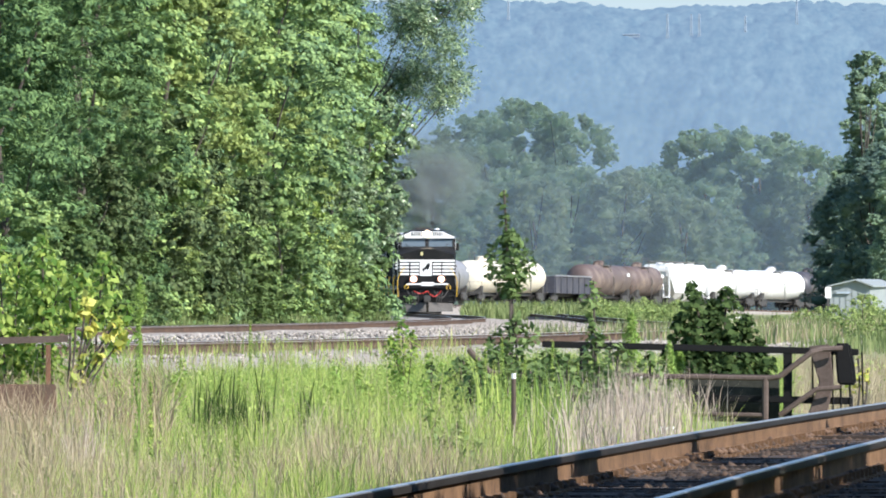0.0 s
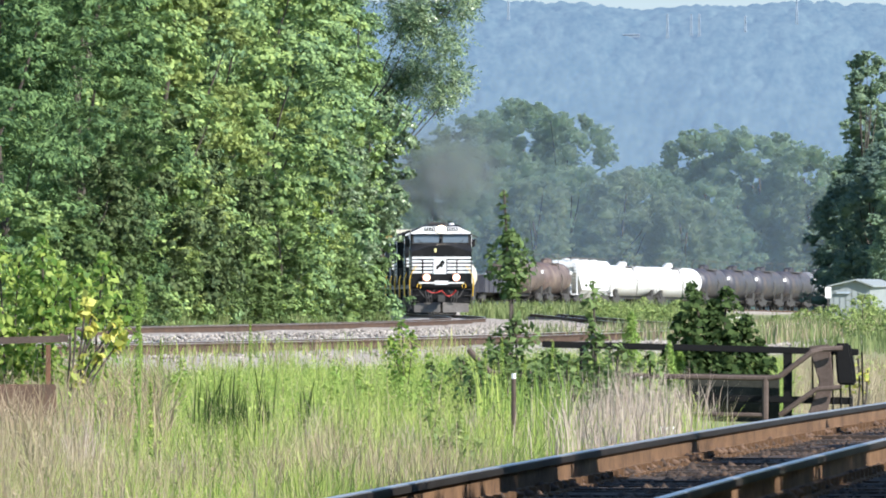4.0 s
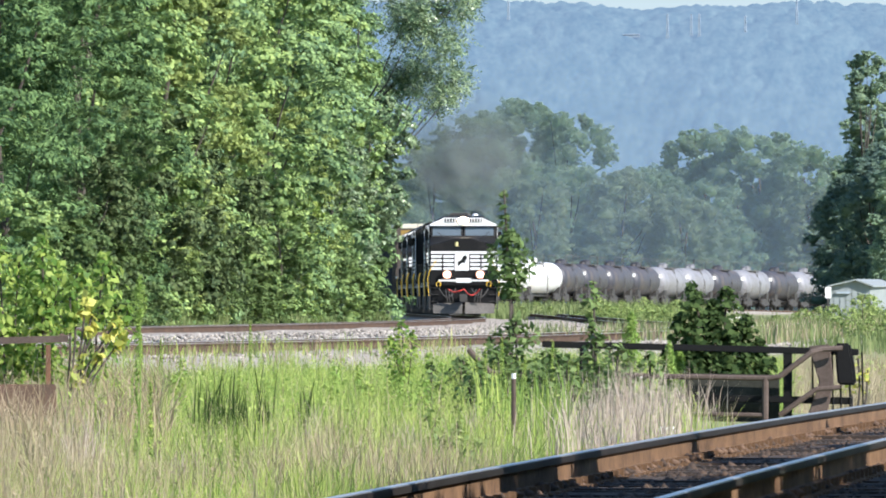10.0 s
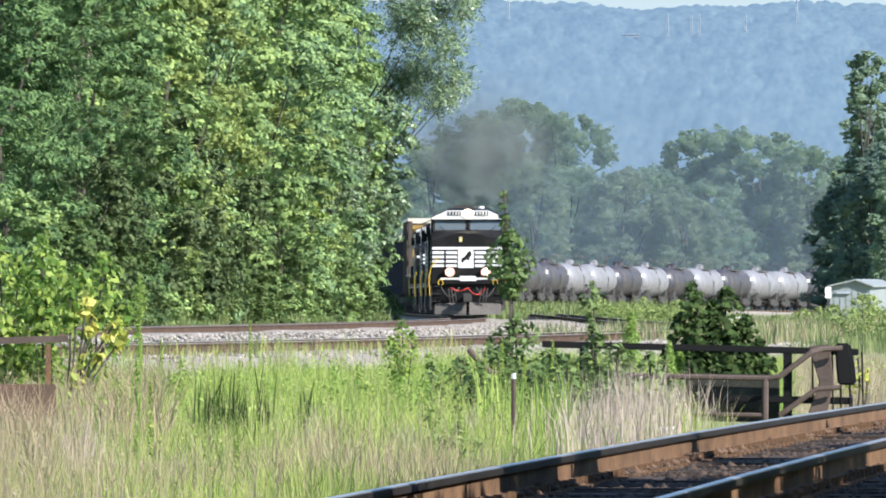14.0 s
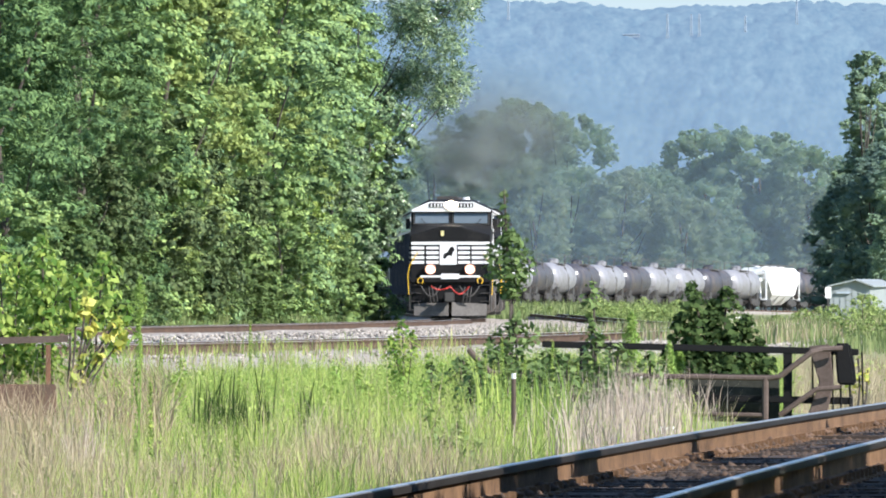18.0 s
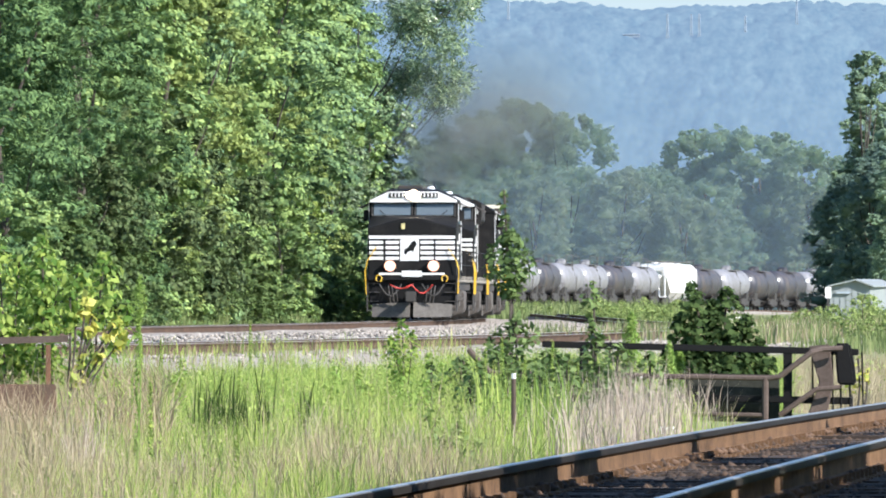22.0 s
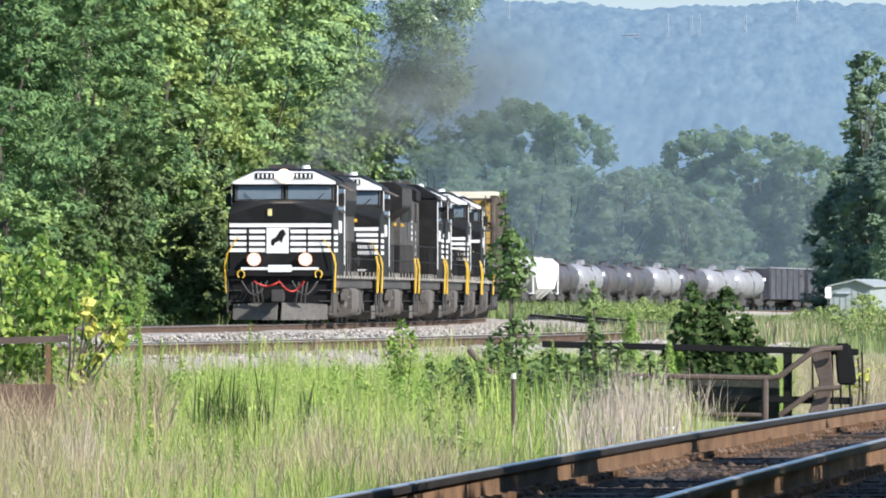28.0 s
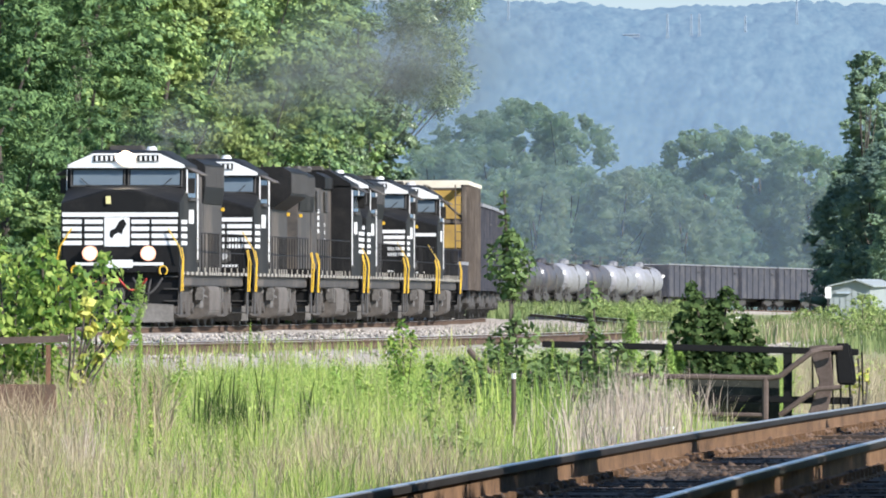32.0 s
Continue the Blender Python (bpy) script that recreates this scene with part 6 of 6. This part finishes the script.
small = leafy("bush", "small yellow-green shrub before the tracks", "bush", [(0, 0, 0.0, 0.98, 260, 0.19, 0.25), (0.03, 0, 0.14, 0.85, 170, 0.15, 0.2), (0, 0, -0.14, 0.8, 170, 0.15, 0.2)], 0.06, LEAF_YELLOW, stem_r=0.006)
put(small, -0.49, 142, 0)
broad = leafy("weed", "broad-leaved weed among the grass", "weed", [(0, 0, -0.06, 0.42, 150, 0.13, 0.1), (0.1, 0, 0.12, 0.36, 140, 0.13, 0.1), (0.2, 0.1, 0.3, 0.24, 110, 0.12, 0.1), (-0.02, 0, 0.03, 0.25, 110, 0.14, 0.1)], 0.045, LEAF_SCRUB, stem_r=0.004)
put(broad, -0.02, 84, 0)
yard_bush = leafy("bush", "yellow-green scrub by the cabin", "bush", [(0, 0, 0, 1.1, 420, 0.7, 0.1), (0.9, 0, 1.0, 1.45, 460, 0.8, 0.1), (-0.9, 0, -1.0, 0.95, 380, 0.7, 0.1), (1.9, 0, 2.0, 1.1, 380, 0.7, 0.1), (-1.8, 0, -1.9, 0.75, 300, 0.6, 0.1)], 0.13, LEAF_SCRUB)
put(yard_bush, 12.9, 400, 0)
again(yard_bush, 9.0, 430, 0, 170, 0.8)
again(yard_bush, 15.6, 440, 0, 90, 1.0)
again(yard_bush, 10.2, 560, 0, 40, 0.9)
for i, (xx, yy) in enumerate(((8.6, 640), (10.4, 655), (12.2, 645), (6.4, 720), (9.4, 690), (14.2, 470), (16.4, 420), (14.6, 360), (11.6, 330))):
    again(yard_bush, xx, yy, 0, 61 * i, (0.85, 1.0, 0.7)[i % 3])


flowers = leafy("weed", "yellow-flowering weed beside the barrier", "weed", [(0, 0, 0.02, 0.62, 40, 0.10, 0.5), (0.05, 0, 0.12, 0.5, 30, 0.08, 0.5), (-0.05, 0, -0.1, 0.42, 30, 0.08, 0.4)], 0.06, LEAF_GOLD)
put(flowers, 4.27, 125, 0)

# tall single-stemmed weeds
def tall_weed(name, label, h, material, n=160, w=0.05, leaf=0.08, slim=0.22):
    return leafy(name, label, "weed", [(0, 0, 0.02 * h, h, n, w, 0.15)], leaf, material, group="tall weeds in the meadow", stem_r=0.006, slim=slim, droop=0.7, stem=WEED_PALE)


spire = leafy("weed", "tall narrow feathery green weed spike", "weed",
              [(0, 0, 0.03, 1.36, 420, 0.056, 0.76), (0, 0, 0.025, 1.12, 300, 0.017, 0.52), (0, 0, 0.015, 0.62, 120, 0.012, 0.2)], 0.034, WEED_PALE, group="tall weeds in the meadow", stem_r=0.004, slim=0.2, droop=0.7, stem=WEED_PALE)
put(spire, -2.04, 80, 0)
gold = tall_weed("weed", "bushy pale green weed plume", 1.08, WEED_PALE, 1500, 0.12, 0.06, 0.28)
put(gold, 1.88, 122, 0)
again(gold, 2.25, 121, 0, 40, 0.74)
again(gold, 2.37, 121.5, 0, 90, 0.7)
stalk = tall_weed("weed", "bright green weed stalk", 0.85, GRASS, 260, 0.024, 0.05, 0.2)
put(stalk, 0.55, 116, 0)
for i in range(20):
    yy = rng.uniform(70, 150) if i < 16 else rng.uniform(125, 182)
    xx = yy * (rng.uniform(-0.036, 0.008) if i < 16 else rng.uniform(-0.026, 0.004))
    again(stalk, xx, yy, 0, 29 * i, rng.uniform(0.45, 0.8) if i < 16 else rng.uniform(0.7, 1.1))
for xx, yy, k in ((0.40, 115, 0.9), (0.78, 116, 0.8), (1.05, 116, 0.95), (0.32, 117, 0.8), (1.3, 117, 0.7)):
    again(stalk, xx, yy, 0, 90 * k, k)
n = 420
yy = rng.uniform(103, 112, n)
xx = yy * (rng.choice([0.0036, 0.0049, 0.0062, 0.0078, 0.0088, 0.0102], n) + rng.normal(0, 0.0004, n))
blades("tall_grass", np.stack([xx, yy, np.zeros(n) - 0.05], -1), 0.68, 0.016, GRASS, "tall bright green grass tufts", 0.07, "grass")
bm = bmesh.new()
bmesh.ops.create_icosphere(bm, subdivisions=2, radius=0.09)
for v in bm.verts:
    v.co = Vector((v.co.x * 1.0, v.co.y * 0.7, max(v.co.z, -0.06) * 1.1 + 0.02)) * (1 + 0.28 * math.sin(31 * v.co.x + 17 * v.co.z) * math.cos(23 * v.co.y + 9))
scrap = tagged(part("paper_scrap", bm, PAPER, None), "crumpled white paper lying in the dead grass", "litter")
scrap.matrix_basis = pose(1.87, 100, 0.075)
# dead pinkish stalks in front of the barrier
n = 2600
yy = rng.uniform(84, 118, n)
xx = yy * rng.normal(0.0145, 0.0028, n)
blades("dead_stalks", np.stack([xx, yy, np.zeros(n) - 0.05], -1), 0.56, 0.008, DEAD, "pale dead weed stalks", 0.10, "weeds")
blades("dead_stalks", BARRIER_STALKS, 0.40, 0.009, DEAD, "dead stalks against the barrier", 0.10, "weeds")
n = 180
yy = rng.uniform(98, 114, n)
xx = yy * (-0.0185 + rng.choice([-0.0011, 0.0, 0.0012, 0.0034, 0.0072], n) + 0.0005 * np.clip(rng.normal(size=n), -2, 2))
blades("rushes", np.stack([xx, yy, np.zeros(n) - 0.05], -1), 0.62, 0.018, RUSH, "dark green rush clump", 0.06, "rushes")
for cx, sx, n, h, y0, y1 in ((-0.0182, 0.0014, 130, 0.44, 96, 106), (-0.0172, 0.0006, 70, 0.62, 97, 104), (-0.0090, 0.0004, 110, 0.30, 92, 96)):
    yy = rng.uniform(y0, y1, n)
    xx = yy * (cx + sx * np.clip(rng.normal(size=n), -1.8, 1.8))
    blades("rushes", np.stack([xx, yy, np.zeros(n) - 0.05], -1), h, 0.014, RUSH, "dark low rushes in the meadow", 0.08, "rushes")
n = 3200
yy = rng.uniform(90, 165, n)
xx = yy * rng.uniform(-0.037, -0.0225, n)
blades("reddish_grass", np.stack([xx, yy, np.zeros(n) - 0.05], -1), 0.55, 0.011, REDDISH, "reddish dry grass tuft", 0.2, "grass")
n = 700
yy = rng.uniform(88, 99, n)
xx = yy * rng.uniform(-0.038, -0.0315, n)
blades("reddish_grass", np.stack([xx, yy, np.zeros(n) - 0.05], -1), 0.5, 0.008, REDDISH, "reddish dry grass before a rusty plate", 0.15, "grass")


for xx, yy, n, h in ((-0.27, 89, 90, 0.40), (-1.02, 93, 80, 0.36), (-0.62, 84, 70, 0.34), (-2.45, 82, 120, 0.42), (-1.75, 79, 90, 0.38), (-2.9, 96, 110, 0.42), (0.22, 96, 60, 0.34)):
    px, py = xx + rng.normal(0, 0.07, n), yy + rng.normal(0, 0.5, n)
    blades("dry_tuft", np.stack([px, py, np.zeros(n) - 0.05], -1), h, 0.008, DEAD, "tuft of dead pinkish stalks in the grass", 0.12, "weeds")


# ---- ballast stones, ties ----
def stones(name, pts, size, material, label):
    n = len(pts)
    base = np.array([[1, 0, 0], [0, 1, 0], [-1, 0, 0], [0, -1, 0], [0, 0, 1], [0, 0, -1]], float)
    s = size * rng.uniform(0.5, 1.4, (n, 1, 1))
    v = pts[:, None, :] + base[None] * s * rng.uniform(0.6, 1.2, (n, 6, 1)) * np.array([1, 1, 0.7])
    tri = np.array([[0, 1, 4], [1, 2, 4], [2, 3, 4], [3, 0, 4], [1, 0, 5], [2, 1, 5], [3, 2, 5], [0, 3, 5]])
    f = (np.arange(n) * 6)[:, None, None] + tri[None]
    return tagged(new(name, raw_mesh(name, v.reshape(-1, 3), f.reshape(-1, 3), material)), label, "ballast", kind="stuff")


n = 9000
yy = rng.uniform(165, 340, n)
off = rng.uniform(-3.0, 3.0, n)
stones("ballast_stones", np.stack([second_x(yy) + off, yy, RAIL_Z - 0.19 - np.clip(np.abs(off) - 2.2, 0, 1) * 0.4], -1), 0.055, STONE, "loose grey ballast stones")
n = 9000
yy = rng.uniform(240, 560, n)
t = rng.uniform(0, 1, n)
a, b = line_x(yy) + 0.9, np.minimum(second_x(yy) - 1.0, 5.6)
ok = b > a
stones("yard_stones", np.stack([a + (b - a) * t, yy, np.full(n, RAIL_Z - 0.20)], -1)[ok], 0.06, STONE, "pale loose stones between the tracks")
n = 11000
yy = rng.uniform(46, 125, n)
off = rng.uniform(-1.7, 1.7, n)
stones("near_stones", np.stack([near_x(yy) + off, yy, np.full(n, 0.095)], -1), 0.04, STONE_BROWN, "rust-stained ballast stones")


n = 2600
yy = rng.uniform(46, 125, n)
yy = np.round(yy / 0.133) * 0.133 + rng.normal(0, 0.012, n)
off = rng.choice([-0.755, 0.755], n) + rng.choice([-1, 1], n) * rng.uniform(0.055, 0.11, n)
stones("rail_foot_clods", np.stack([near_x(yy) + off, yy, rng.uniform(0.10, 0.15, n)], -1), 0.036, CLOD, "rusty clods and spikes along the rail feet")


def tie_mesh():
    bm = bmesh.new()
    box(bm, -1.3, 1.3, -0.115, 0.115, -0.1, 0.035)
    finish(bm, 0.012)
    me = bpy.data.meshes.new("tie")
    bm.to_mesh(me)
    bm.free()
    me.materials.append(TIE)
    return me


TIE_ME = tie_mesh()
PLATE_ME = bpy.data.meshes.new("tie_plate")
bm = bmesh.new()
box(bm, -0.18, 0.18, -0.09, 0.09, 0.035, 0.052)
for sx in (-0.1, 0.1):
    box(bm, sx - 0.02, sx + 0.02, -0.06, -0.03, 0.05, 0.095)
    box(bm, sx - 0.02, sx + 0.02, 0.03, 0.06, 0.05, 0.09)
finish(bm)
bm.to_mesh(PLATE_ME)
bm.free()
PLATE_ME.materials.append(RAIL_RUST)
yt = 40.0
while yt < 130:
    slope = (float(near_x(yt + 0.5)) - float(near_x(yt - 0.5)))
    ob = new("tie", TIE_ME)
    ob.parent = near_track
    ob.matrix_basis = pose(float(near_x(yt)), yt, 0.075 + 0.006 * rng.normal(), 0, 0, -math.degrees(math.atan(slope)) + rng.normal())
    for off in (-0.755, 0.755):
        pl = new("tie_plate", PLATE_ME)
        pl.parent = near_track
        pl.matrix_basis = pose(float(near_x(yt)) + off, yt - off * slope, 0.072, 0, 0, -math.degrees(math.atan(slope)))
    yt += 0.53


# ---- masts and a house on the ridge ----
def hill_y(x, z):
    """How far off the hillside reaches the height z at x."""
    ys = np.linspace(3790, 4110, 161)
    return float(ys[np.argmin(np.abs(ridge_smooth(np.full(161, x), ys) - z))])


def mast(x, z, h):
    e = tagged(new("lattice_mast"), "pale radio mast on the ridge", "mast", group="masts on the ridge")
    bm = bmesh.new()
    for sx in (-1, 1):
        tube(bm, (sx * 0.45, 0, -6), (sx * 0.15, 0, h), 0.2, n=5)
    for k in range(7):
        z0, z1 = h * k / 7, h * (k + 1) / 7
        tube(bm, (-0.42 + 0.04 * k, 0, z0), (0.40 - 0.04 * k, 0, z1), 0.12, n=5)
    part("lattice", bm, MAST, e)
    e.matrix_basis = pose(x, hill_y(x, z), z - 0.5)
    return e


for x, z, h in ((85.5, 89.5, 8.5), (83.0, 91, 7), (101, 91, 6.5), (118.5, 94, 9), (75, 89, 9), (22, 96, 7)):
    mast(x, z, h)
house = tagged(new("house"), "pale house among the trees on the ridge", "house")
boxpart("wall", (-5.5, 5.5, -3, 3, -1.6, 0.4), MAST, house)
bm = bmesh.new()
loft(bm, [[(x, -3.3, 0.4), (x, 3.3, 0.4), (x, 0, 1.2)] for x in (-5.8, 5.8)])
part("roof", bm, MAST, house)
house.matrix_basis = pose(63, hill_y(63.0, 90.5), 90.5) @ Matrix.Diagonal((0.5, 1, 0.45, 1))

# ---- diesel smoke over the leading locomotives: soft-edged shells of haze ----
SMOKE = bpy.data.materials.new("thin_smoke")
SMOKE.use_nodes = True
sn, sl = SMOKE.node_tree.nodes, SMOKE.node_tree.links
soot = sn["Principled BSDF"]
soot.inputs["Base Color"].default_value = (0.105, 0.118, 0.116, 1)
soot.inputs["Roughness"].default_value = 1.0
soot.inputs["Specular IOR Level"].default_value = 0.0
tc, nz, sep = sn.new("ShaderNodeTexCoord"), sn.new("ShaderNodeTexNoise"), sn.new("ShaderNodeSeparateXYZ")
shift, info = sn.new("ShaderNodeVectorMath"), sn.new("ShaderNodeObjectInfo")
shift.operation = "ADD"
nz.inputs["Scale"].default_value, nz.inputs["Detail"].default_value = 0.8, 1


def calc(op, a, b):
    m = sn.new("ShaderNodeMath")
    m.operation, m.use_clamp = op, op in ("SUBTRACT", "MULTIPLY")
    for i, v in enumerate((a, b)):
        if isinstance(v, float):
            m.inputs[i].default_value = v
        else:
            sl.new(v, m.inputs[i])
    return m.outputs[0]


big_shift = calc("ADD", info.outputs["Random"], 0.0)
sl.new(tc.outputs["Object"], shift.inputs[0])
sl.new(calc("DIVIDE", big_shift, 0.05), shift.inputs[1])
sl.new(shift.outputs[0], nz.inputs["Vector"])
sl.new(tc.outputs["Object"], sep.inputs[0])
r2 = calc("ADD", calc("POWER", calc("ABSOLUTE", sep.outputs["X"], 0.0), 2.0), calc("POWER", calc("ABSOLUTE", sep.outputs["Z"], 0.0), 2.0))
soft_edge = calc("POWER", calc("SUBTRACT", 1.0, r2), 1.5)
body = calc("SUBTRACT", calc("MULTIPLY", nz.outputs["Fac"], 1.6), 0.25)
sl.new(calc("MULTIPLY", calc("MULTIPLY", soft_edge, body), 0.60), soot.inputs["Alpha"])
SMOKE_PUFFS = []
bm = bmesh.new()
rings = [[bm.verts.new((0, -0.6, 0))]]
for i in range(1, 13):
    r = i / 12
    rings.append([bm.verts.new((r * math.cos(a), -0.6 * math.sqrt(1 - r * r) - 0.12 * math.sin(3 * a + 5 * r) * r, r * math.sin(a))) for a in [2 * math.pi * j / 32 for j in range(32)]])
for j in range(32):
    bm.faces.new((rings[0][0], rings[1][j], rings[1][(j + 1) % 32]))
    for i in range(1, 12):
        bm.faces.new((rings[i][j], rings[i + 1][j], rings[i + 1][(j + 1) % 32], rings[i][(j + 1) % 32]))
first_puff = part("smoke_puff", bm, SMOKE, None, smooth=True)
for k in range(6):
    e = first_puff if k == 0 else first_puff.copy()
    if k:
        scene.collection.objects.link(e)
    e.scale = (1.7 + 0.72 * k, 3.0, 1.05 + 0.52 * k)
    tagged(e, "thin dark diesel exhaust smoke drifting", "smoke", group="exhaust smoke", kind="stuff")
    SMOKE_PUFFS.append((e, k))


# ---- wide soft-edged blue shells, added before the far belt to imitate haze ----
HAZE = bpy.data.materials.new("haze_shell_tint")
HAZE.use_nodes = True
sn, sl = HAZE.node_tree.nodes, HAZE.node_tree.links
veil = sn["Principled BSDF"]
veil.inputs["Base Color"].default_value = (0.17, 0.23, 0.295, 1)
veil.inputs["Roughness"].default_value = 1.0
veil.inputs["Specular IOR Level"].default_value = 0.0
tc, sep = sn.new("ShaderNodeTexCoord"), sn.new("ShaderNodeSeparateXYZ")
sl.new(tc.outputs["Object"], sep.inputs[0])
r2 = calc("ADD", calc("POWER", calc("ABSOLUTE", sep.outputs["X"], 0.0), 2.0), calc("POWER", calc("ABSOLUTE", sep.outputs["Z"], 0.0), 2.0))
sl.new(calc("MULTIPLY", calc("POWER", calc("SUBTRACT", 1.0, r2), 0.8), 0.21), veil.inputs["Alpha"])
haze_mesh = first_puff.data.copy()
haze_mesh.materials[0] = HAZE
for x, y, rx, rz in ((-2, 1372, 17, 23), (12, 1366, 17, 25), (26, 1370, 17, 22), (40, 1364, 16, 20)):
    e = tagged(new("haze_bank", haze_mesh), "see-through blue shell standing in for haze", "haze", group="haze banks", kind="stuff")
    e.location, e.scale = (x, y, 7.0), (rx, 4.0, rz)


# ---- motion ----
def puff_pose(k, t):
    """The smoke leaves the stacks, lags behind the train, climbs and drifts over the line."""
    x, y = line_at(HEAD_S0 - SPEED * t + 11 + 15.5 * k)
    return pose(x + 0.2 + 0.2 * k, y, RAIL_Z + 5.2 + 0.78 * k + 0.22 * math.sin(1.1 * t + 2 * k), 0, 0, 4 * math.sin(0.7 * t + k))


def motions():
    for ob, front, length, flip in TRAIN:
        walk(ob, [(t, on_track(front, length, t) @ flip) for t in np.linspace(0, 32, 33).tolist()])
    for ob, k in SMOKE_PUFFS:
        walk(ob, [(t, puff_pose(k, t)) for t in np.linspace(0, 32, 33).tolist()])


motions()
